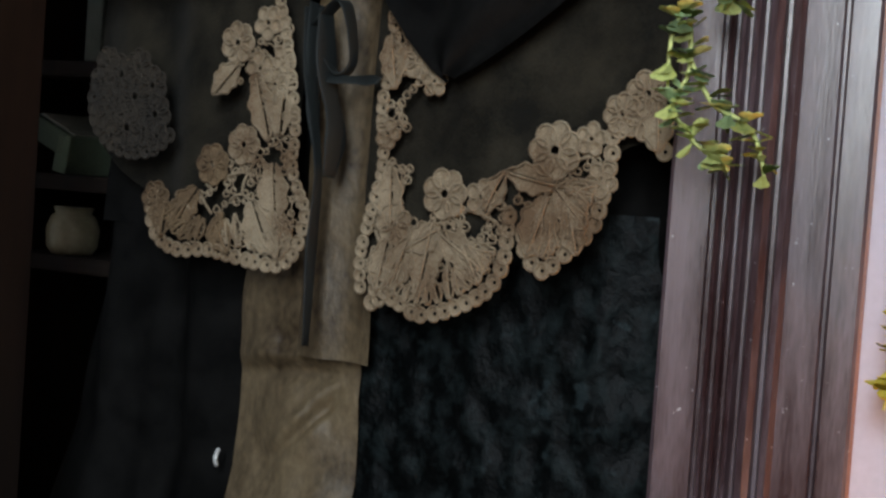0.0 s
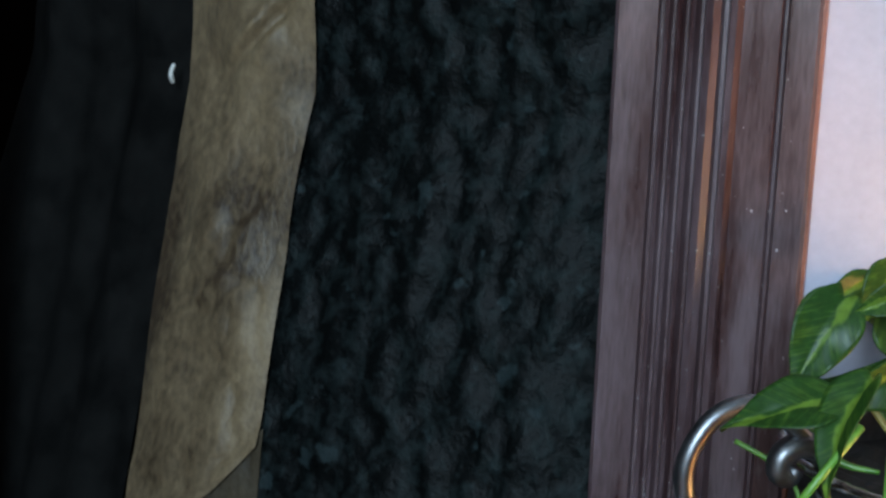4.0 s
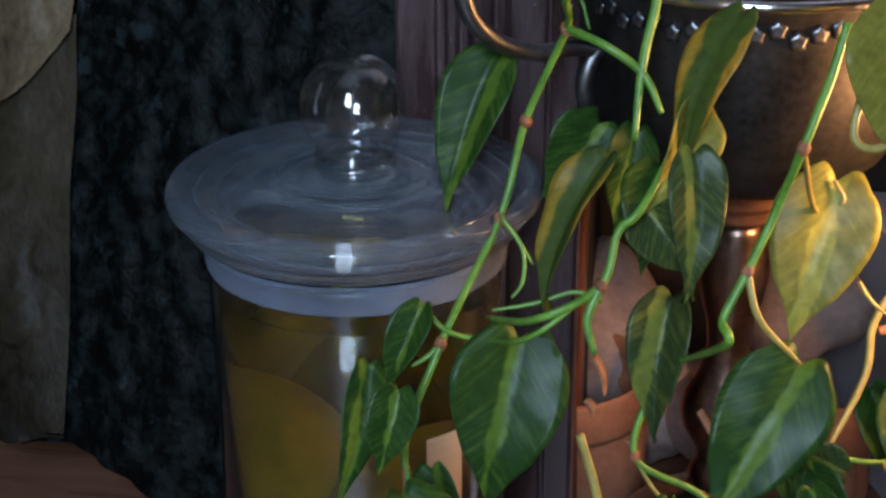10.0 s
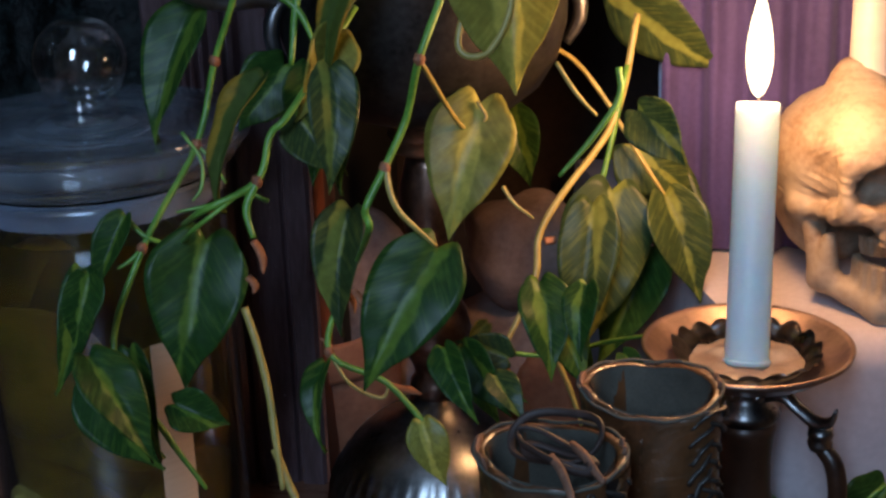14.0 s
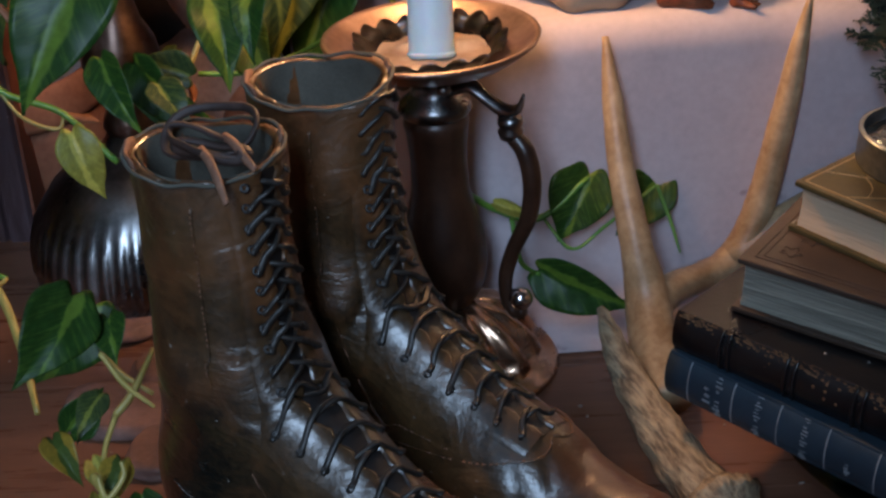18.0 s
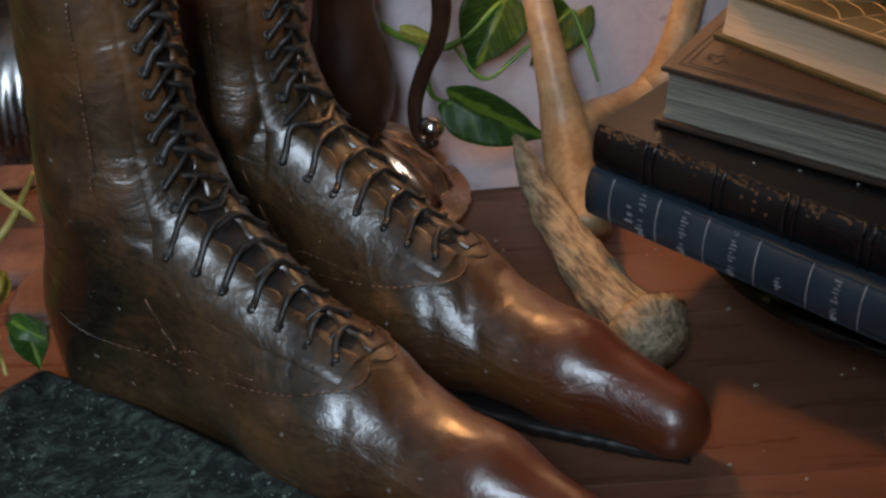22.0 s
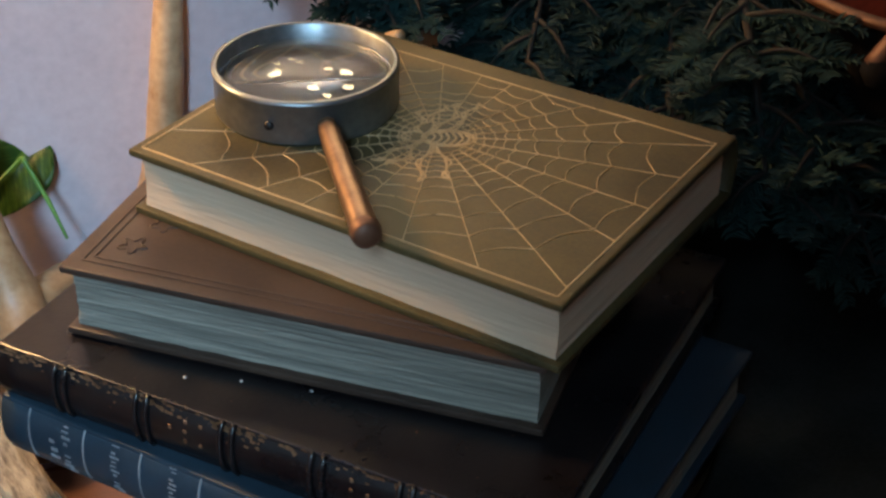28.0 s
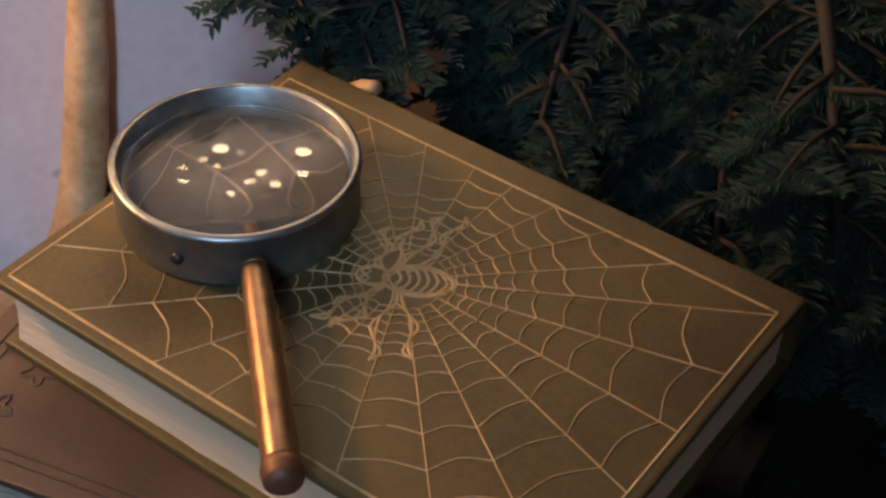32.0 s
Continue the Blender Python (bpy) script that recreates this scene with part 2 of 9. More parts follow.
def material(name, dark, light, rough=0.6, metal=0.0, scale=40.0, grain=400.0, bump=0.15, stretch=(1, 1, 1), spec=0.5, spots=None, sheen=0.0,
             vary=0.0, contrast=(0.3, 0.7), rough_vary=0.15, distance=0.001):
    """A surface of two tones mixed by coarse and fine noise, with fine relief. spots: colour, scale, amount of small flecks."""
    m = bpy.data.materials.new(name)
    m.use_nodes = True
    nt = m.node_tree
    p = nt.nodes["Principled BSDF"]
    co = nt.nodes.new("ShaderNodeTexCoord")
    mp = node(nt, "ShaderNodeMapping")
    mp.inputs["Scale"].default_value = stretch
    nt.links.new(co.outputs["Object"], mp.inputs["Vector"])
    a = node(nt, "ShaderNodeTexNoise", Scale=scale, Detail=5.0, Roughness=0.6)
    b = node(nt, "ShaderNodeTexNoise", Scale=grain, Detail=3.0)
    for t in (a, b):
        nt.links.new(mp.outputs[0], t.inputs["Vector"])
    mixed = nt.nodes.new("ShaderNodeMath")
    mixed.operation = "MULTIPLY_ADD"
    mixed.inputs[1].default_value = 0.35
    nt.links.new(b.outputs[0], mixed.inputs[0])
    sub = nt.nodes.new("ShaderNodeMath")
    sub.operation = "SUBTRACT"
    sub.inputs[1].default_value = 0.175
    nt.links.new(a.outputs[0], sub.inputs[0])
    nt.links.new(sub.outputs[0], mixed.inputs[2])
    ramp = nt.nodes.new("ShaderNodeValToRGB")
    ramp.color_ramp.elements[0].position, ramp.color_ramp.elements[1].position = contrast
    ramp.color_ramp.elements[0].color, ramp.color_ramp.elements[1].color = (*dark, 1), (*light, 1)
    nt.links.new(mixed.outputs[0], ramp.inputs[0])
    colour = ramp.outputs[0]
    if vary:
        info = nt.nodes.new("ShaderNodeObjectInfo")
        hue = nt.nodes.new("ShaderNodeHueSaturation")
        mr = nt.nodes.new("ShaderNodeMapRange")
        mr.inputs["To Min"].default_value, mr.inputs["To Max"].default_value = 1 - vary, 1 + vary
        nt.links.new(info.outputs["Random"], mr.inputs["Value"])
        nt.links.new(mr.outputs[0], hue.inputs["Value"])
        nt.links.new(colour, hue.inputs["Color"])
        colour = hue.outputs[0]
    if spots:
        s = node(nt, "ShaderNodeTexNoise", Scale=spots[1], Detail=4.0)
        nt.links.new(co.outputs["Object"], s.inputs["Vector"])
        r2 = nt.nodes.new("ShaderNodeValToRGB")
        r2.color_ramp.elements[0].position, r2.color_ramp.elements[1].position = 1 - spots[2], 1 - spots[2] + 0.05
        nt.links.new(s.outputs[0], r2.inputs[0])
        mx = nt.nodes.new("ShaderNodeMix")
        mx.data_type = "RGBA"
        nt.links.new(r2.outputs[0], mx.inputs[0])
        nt.links.new(colour, mx.inputs[6])
        mx.inputs[7].default_value = (*spots[0], 1)
        colour = mx.outputs[2]
    nt.links.new(colour, p.inputs["Base Color"])
    rr = nt.nodes.new("ShaderNodeMapRange")
    rr.inputs["To Min"].default_value, rr.inputs["To Max"].default_value = max(0.02, rough - rough_vary), min(1, rough + rough_vary)
    nt.links.new(a.outputs[0], rr.inputs["Value"])
    nt.links.new(rr.outputs[0], p.inputs["Roughness"])
    p.inputs["Metallic"].default_value = metal
    p.inputs["Specular IOR Level"].default_value = spec
    if sheen:
        p.inputs["Sheen Weight"].default_value = sheen
        p.inputs["Sheen Roughness"].default_value = 0.4
    if bump:
        bp = node(nt, "ShaderNodeBump", Strength=bump, Distance=distance)
        nt.links.new(mixed.outputs[0], bp.inputs["Height"])
        nt.links.new(bp.outputs[0], p.inputs["Normal"])
    return m


def glass(name, colour, rough=0.0, ior=1.47):
    m = bpy.data.materials.new(name)
    m.use_nodes = True
    p = m.node_tree.nodes["Principled BSDF"]
    p.inputs["Base Color"].default_value = (*colour, 1)
    p.inputs["Roughness"].default_value = rough
    p.inputs["IOR"].default_value = ior
    p.inputs["Transmission Weight"].default_value = 1.0
    return m


def glow(name, colour, strength):
    m = bpy.data.materials.new(name)
    m.use_nodes = True
    p = m.node_tree.nodes["Principled BSDF"]
    p.inputs["Base Color"].default_value = (0, 0, 0, 1)
    p.inputs["Emission Color"].default_value = (*colour, 1)
    p.inputs["Emission Strength"].default_value = strength
    return m


def leaf_material(name, deep, pale, band, seed):
    """Heart leaf: dark green with a paler streak along the midrib and faint side veins."""
    m = bpy.data.materials.new(name)
    m.use_nodes = True
    nt = m.node_tree
    p = nt.nodes["Principled BSDF"]
    co = nt.nodes.new("ShaderNodeTexCoord")
    info = nt.nodes.new("ShaderNodeObjectInfo")
    sep = nt.nodes.new("ShaderNodeSeparateXYZ")
    nt.links.new(co.outputs["Object"], sep.inputs[0])
    shift = nt.nodes.new("ShaderNodeVectorMath")
    shift.operation = "ADD"
    cx = nt.nodes.new("ShaderNodeCombineXYZ")
    mul = nt.nodes.new("ShaderNodeMath")
    mul.operation = "MULTIPLY"
    mul.inputs[1].default_value = 37.0
    nt.links.new(info.outputs["Random"], mul.inputs[0])
    nt.links.new(mul.outputs[0], cx.inputs[2])
    nt.links.new(co.outputs["Object"], shift.inputs[0])
    nt.links.new(cx.outputs[0], shift.inputs[1])
    nz = node(nt, "ShaderNodeTexNoise", Scale=5.0 + seed, Detail=3.0)
    nt.links.new(shift.outputs[0], nz.inputs["Vector"])
    ab = nt.nodes.new("ShaderNodeMath")
    ab.operation = "ABSOLUTE"
    lean = nt.nodes.new("ShaderNodeMath")
    lean.operation = "MULTIPLY_ADD"
    lean.inputs[1].default_value, lean.inputs[2].default_value = 0.12, -0.06
    nt.links.new(info.outputs["Random"], lean.inputs[0])
    off = nt.nodes.new("ShaderNodeMath")
    off.operation = "ADD"
    nt.links.new(sep.outputs[0], off.inputs[0])
    nt.links.new(lean.outputs[0], off.inputs[1])
    nt.links.new(off.outputs[0], ab.inputs[0])
    edge = nt.nodes.new("ShaderNodeMath")
    edge.operation = "MULTIPLY_ADD"
    edge.inputs[1].default_value, edge.inputs[2].default_value = -0.20, 0.10 - band
    nt.links.new(nz.outputs[0], edge.inputs[0])
    sm = nt.nodes.new("ShaderNodeMath")
    sm.operation = "ADD"
    nt.links.new(ab.outputs[0], sm.inputs[0])
    nt.links.new(edge.outputs[0], sm.inputs[1])
    ramp = nt.nodes.new("ShaderNodeValToRGB")
    ramp.color_ramp.elements[0].position, ramp.color_ramp.elements[1].position = 0.0, 0.022
    ramp.color_ramp.elements[0].color, ramp.color_ramp.elements[1].color = (*pale, 1), (*deep, 1)
    nt.links.new(sm.outputs[0], ramp.inputs[0])
    # paler flecks drawn out along the side veins
    run = nt.nodes.new("ShaderNodeMath")
    run.operation = "MULTIPLY_ADD"
    run.inputs[1].default_value = -1.1
    nt.links.new(ab.outputs[0], run.inputs[0])
    nt.links.new(sep.outputs[1], run.inputs[2])
    vein = nt.nodes.new("ShaderNodeCombineXYZ")
    nt.links.new(run.outputs[0], vein.inputs[0])
    nt.links.new(mul.outputs[0], vein.inputs[2])
    thin = nt.nodes.new("ShaderNodeMath")
    thin.operation = "MULTIPLY"
    thin.inputs[1].default_value = 0.22
    nt.links.new(sep.outputs[0], thin.inputs[0])
    nt.links.new(thin.outputs[0], vein.inputs[1])
    fleck = node(nt, "ShaderNodeTexNoise", Scale=20.0, Detail=4.0, Roughness=0.65)
    nt.links.new(vein.outputs[0], fleck.inputs["Vector"])
    fmap = nt.nodes.new("ShaderNodeMapRange")
    fmap.inputs["From Min"].default_value, fmap.inputs["From Max"].default_value, fmap.inputs["To Max"].default_value = 0.48, 0.74, 0.55
    nt.links.new(fleck.outputs[0], fmap.inputs["Value"])
    fmix = nt.nodes.new("ShaderNodeMix")
    fmix.data_type = "RGBA"
    nt.links.new(fmap.outputs[0], fmix.inputs[0])
    nt.links.new(ramp.outputs[0], fmix.inputs[6])
    fmix.inputs[7].default_value = (*pale, 1)
    fine = node(nt, "ShaderNodeTexNoise", Scale=14.0, Detail=4.0)
    nt.links.new(shift.outputs[0], fine.inputs["Vector"])
    hue = nt.nodes.new("ShaderNodeHueSaturation")
    mr = nt.nodes.new("ShaderNodeMapRange")
    mr.inputs["To Min"].default_value, mr.inputs["To Max"].default_value = 0.55, 1.45
    nt.links.new(fine.outputs[0], mr.inputs["Value"])
    nt.links.new(mr.outputs[0], hue.inputs["Value"])
    nt.links.new(fmix.outputs[2], hue.inputs["Color"])
    nt.links.new(hue.outputs[0], p.inputs["Base Color"])
    p.inputs["Roughness"].default_value = 0.36
    p.inputs["Specular IOR Level"].default_value = 0.30
    p.inputs["Subsurface Weight"].default_value = 0.0
    # side veins as fine relief
    wv = node(nt, "ShaderNodeTexWave", Scale=2.2, Distortion=1.2, Detail=2.0)
    wv.bands_direction = "DIAGONAL"
    vx = nt.nodes.new("ShaderNodeCombineXYZ")
    nt.links.new(ab.outputs[0], vx.inputs[0])
    neg = nt.nodes.new("ShaderNodeMath")
    neg.operation = "MULTIPLY"
    neg.inputs[1].default_value = -1.6
    nt.links.new(sep.outputs[1], neg.inputs[0])
    nt.links.new(neg.outputs[0], vx.inputs[1])
    nt.links.new(vx.outputs[0], wv.inputs["Vector"])
    bp = node(nt, "ShaderNodeBump", Strength=0.03, Distance=0.008)
    nt.links.new(wv.outputs["Fac"], bp.inputs["Height"])
    nt.links.new(bp.outputs[0], p.inputs["Normal"])
    tr = nt.nodes.new("ShaderNodeBsdfTranslucent")
    nt.links.new(hue.outputs[0], tr.inputs["Color"])
    mixs = nt.nodes.new("ShaderNodeMixShader")
    mixs.inputs[0].default_value = 0.48
    nt.links.new(p.outputs[0], mixs.inputs[1])
    nt.links.new(tr.outputs[0], mixs.inputs[2])
    nt.links.new(mixs.outputs[0], nt.nodes["Material Output"].inputs["Surface"])
    return m


M_floor = material("waxed_boards", (0.122, 0.053, 0.030), (0.195, 0.089, 0.053), 0.30, scale=9, grain=90, stretch=(1, 9, 1), bump=0.12, vary=0.12, spots=((0.05, 0.02, 0.01), 160, 0.24))
M_post = material("dark_stained_wood", (0.036, 0.015, 0.015), (0.102, 0.066, 0.072), 0.33, scale=11, grain=160, stretch=(4, 4, 0.5), bump=0.3, spots=((0.50, 0.47, 0.47), 260, 0.290), rough_vary=0.22, contrast=(0.36, 0.62))
M_plaster = material("lilac_plaster", (0.42, 0.36, 0.38), (0.56, 0.49, 0.51), 0.85, scale=9, grain=220, bump=0.12, spots=((0.30, 0.24, 0.26), 35, 0.30))
M_lilac = material("lilac_wall_paint", (0.35, 0.345, 0.42), (0.44, 0.435, 0.52), 0.8, scale=7, grain=200, bump=0.1, spots=((0.36, 0.33, 0.38), 30, 0.30))
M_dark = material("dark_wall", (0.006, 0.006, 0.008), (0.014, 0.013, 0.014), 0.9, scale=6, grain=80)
M_room = material("pale_room_wall", (0.46, 0.46, 0.46), (0.52, 0.52, 0.52), 0.9, scale=3, grain=60)
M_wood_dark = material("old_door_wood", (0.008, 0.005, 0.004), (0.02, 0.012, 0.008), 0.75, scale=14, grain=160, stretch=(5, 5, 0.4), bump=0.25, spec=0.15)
M_velvet = material("crushed_velvet", (0.0009, 0.0014, 0.0014), (0.0090, 0.0128, 0.0128), 0.55, scale=70, grain=190, stretch=(1, 1, 0.9), bump=0.8, sheen=0.01, spec=0.10, contrast=(0.46, 0.68), distance=0.003, spots=((0.013, 0.019, 0.020), 46, 0.37))
M_black = material("black_cloth", (0.0024, 0.0023, 0.0022), (0.0085, 0.0080, 0.0075), 0.95, scale=30, grain=500, bump=0.3, spec=0.04)
M_floor_cloth = material("floor_shade_tone", (0.010, 0.011, 0.010), (0.030, 0.031, 0.028), 0.95, scale=20, grain=500, bump=0.3, spec=0.1)
M_capelet = material("faded_black_cotton", (0.006, 0.005, 0.0035), (0.026, 0.021, 0.014), 0.9, scale=26, grain=700, bump=0.5, sheen=0.04, spec=0.12, contrast=(0.35, 0.66), distance=0.002)
M_tan = material("stained_ecru_silk", (0.030, 0.017, 0.008), (0.175, 0.122, 0.068), 0.55, spec=0.35, scale=10, grain=220, stretch=(1, 1, 0.6), bump=0.6, contrast=(0.34, 0.68), distance=0.004)
# browner lower layer; the weaker light low down is in its colour too
M_tan_soiled = material("deepened_brown_silk", (0.009, 0.0062, 0.0032), (0.046, 0.033, 0.018), 0.6, spec=0.25, scale=10, grain=220, stretch=(1, 1, 0.6), bump=0.6, contrast=(0.34, 0.68), distance=0.004)
M_lace = material("ecru_lace", (0.11, 0.058, 0.026), (0.30, 0.225, 0.145), 0.9, scale=15, grain=900, bump=0.6, contrast=(0.36, 0.60))
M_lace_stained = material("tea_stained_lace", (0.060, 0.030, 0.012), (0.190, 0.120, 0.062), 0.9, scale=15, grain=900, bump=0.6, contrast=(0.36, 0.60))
# ecru lace again, darkened in its colour for the shaded far shoulder
M_lace_brown = material("shaded_ecru_lace", (0.009, 0.0055, 0.0028), (0.034, 0.023, 0.013), 0.9, scale=14, grain=900, bump=0.6)
M_ribbon = material("dark_green_ribbon", (0.0015, 0.003, 0.0026), (0.0055, 0.0085, 0.0075), 0.75, scale=30, grain=300, stretch=(3, 3, 0.5), bump=0.2)
M_jar = glass("dusty_clear_glass", (0.94, 0.97, 0.98), 0.0)
dust_ = M_jar.node_tree.nodes.new("ShaderNodeBsdfDiffuse")
dust_.inputs["Color"].default_value = (0.55, 0.62, 0.72, 1)
jmix = M_jar.node_tree.nodes.new("ShaderNodeMixShader")
jmix.inputs[0].default_value = 0.006
M_jar.node_tree.links.new(M_jar.node_tree.nodes["Principled BSDF"].outputs[0], jmix.inputs[1])
M_jar.node_tree.links.new(dust_.outputs[0], jmix.inputs[2])
M_jar.node_tree.links.new(jmix.outputs[0], M_jar.node_tree.nodes["Material Output"].inputs["Surface"])


def dusted(name, colour, dust, amount, rough):
    """Glass with a thin diffuse film, for dust, cloud or reflections put into colour."""
    m = glass(name, colour, rough)
    nt = m.node_tree
    d = node(nt, "ShaderNodeBsdfDiffuse", Color=(*dust, 1))
    co = nt.nodes.new("ShaderNodeTexCoord")
    nz = node(nt, "ShaderNodeTexNoise", Scale=26.0, Detail=5.0)
    nt.links.new(co.outputs["Object"], nz.inputs["Vector"])
    mr = nt.nodes.new("ShaderNodeMapRange")
    mr.inputs["From Min"].default_value, mr.inputs["From Max"].default_value = 0.3, 0.7
    mr.inputs["To Min"].default_value, mr.inputs["To Max"].default_value = amount * 0.5, amount * 1.5
    nt.links.new(nz.outputs[0], mr.inputs["Value"])
    mx = nt.nodes.new("ShaderNodeMixShader")
    nt.links.new(mr.outputs[0], mx.inputs[0])
    nt.links.new(nt.nodes["Principled BSDF"].outputs[0], mx.inputs[1])
    nt.links.new(d.outputs[0], mx.inputs[2])
    nt.links.new(mx.outputs[0], nt.nodes["Material Output"].inputs["Surface"])
    return m


# the lid's blue-white film is part dust, part painted sky reflection
M_lid = dusted("hazed_lid_glass", (0.95, 0.97, 0.98), (0.68, 0.78, 0.95), 0.065, 0.005)
M_frost = dusted("ground_glass", (0.92, 0.96, 1.0), (0.58, 0.70, 0.95), 0.15, 0.25)
M_oil = dusted("cloudy_amber_brine", (0.78, 0.58, 0.07), (0.46, 0.30, 0.012), 0.085, 0.012)
M_fruit = material("pickled_pear", (0.22, 0.18, 0.03), (0.50, 0.42, 0.10), 0.5, scale=18, grain=200)
M_silver = material("tarnished_silver", (0.06, 0.06, 0.062), (0.34, 0.33, 0.325), 0.30, 1.0, scale=26, grain=220, bump=0.08, contrast=(0.25, 0.75))
M_pewter = material("grey_pewter", (0.10, 0.10, 0.108), (0.30, 0.30, 0.315), 0.40, 1.0, scale=24, grain=220, bump=0.10)
M_bowl = material("blackened_silver", (0.025, 0.023, 0.022), (0.11, 0.10, 0.098), 0.46, 0.9, scale=14, grain=220, bump=0.08)
M_silver_bright = material("polished_silver_rim", (0.45, 0.43, 0.42), (0.75, 0.72, 0.70), 0.18, 1.0, scale=40, grain=260, bump=0.03)
M_wood_brown = material("turned_dark_wood", (0.018, 0.008, 0.005), (0.055, 0.024, 0.013), 0.35, scale=30, grain=300, bump=0.2)
M_soil = material("potting_soil", (0.006, 0.004, 0.003), (0.02, 0.014, 0.01), 0.95, scale=120, grain=600, bump=1.0, distance=0.004)
M_stem = material("green_stem", (0.062, 0.16, 0.020), (0.165, 0.33, 0.042), 0.4, scale=60, grain=300, bump=0.1)
M_stem_yellow = material("yellow_stem", (0.28, 0.22, 0.05), (0.42, 0.33, 0.09), 0.4, scale=60, grain=300, bump=0.1)
M_dry = material("dry_sheath", (0.16, 0.055, 0.02), (0.36, 0.15, 0.07), 0.7, scale=90, grain=500, bump=0.5)
M_leaf = leaf_material("heart_leaf_green", (0.034, 0.088, 0.017), (0.17, 0.275, 0.038), 0.020, -2.0)
M_leaf_pale = leaf_material("heart_leaf_yellowing", (0.32, 0.30, 0.055), (0.58, 0.53, 0.11), 0.05, -2.2)
M_leaf_yellow = leaf_material("heart_leaf_withering", (0.40, 0.27, 0.035), (0.09, 0.13, 0.028), 0.10, -2.4)
M_leaf_dull = leaf_material("heart_leaf_olive", (0.060, 0.092, 0.030), (0.28, 0.31, 0.06), 0.024, -2.0)
M_wax = material("pale_blue_wax", (0.55, 0.70, 0.78), (0.62, 0.77, 0.84), 0.45, scale=30, grain=200, bump=0.04)
M_wax.node_tree.nodes["Principled BSDF"].inputs["Subsurface Weight"].default_value = 0.75
M_wax.node_tree.nodes["Principled BSDF"].inputs["Subsurface Radius"].default_value = (0.022, 0.014, 0.009)
M_wax_white = material("white_wax", (0.40, 0.36, 0.35), (0.50, 0.46, 0.44), 0.5, scale=30, grain=200, bump=0.05)
M_wax_old = material("pooled_wax", (0.20, 0.13, 0.085), (0.42, 0.31, 0.22), 0.4, scale=45, grain=200, bump=0.3)
M_bone = material("aged_bone", (0.18, 0.11, 0.06), (0.33, 0.255, 0.18), 0.6, scale=26, grain=260, bump=0.35, contrast=(0.3, 0.62))
M_toad = material("red_brown_resin", (0.085, 0.024, 0.010), (0.20, 0.058, 0.022), 0.42, scale=70, grain=420, bump=0.7, spots=((0.012, 0.005, 0.003), 480, 0.37))
M_antler = material("antler", (0.24, 0.14, 0.065), (0.52, 0.38, 0.22), 0.45, scale=30, grain=260, bump=0.2)
M_antler_rough = material("pearled_antler", (0.125, 0.088, 0.055), (0.44, 0.345, 0.215), 0.7, scale=260, grain=600, stretch=(1, 0.22, 1), contrast=(0.34, 0.62), bump=1.0, distance=0.003)
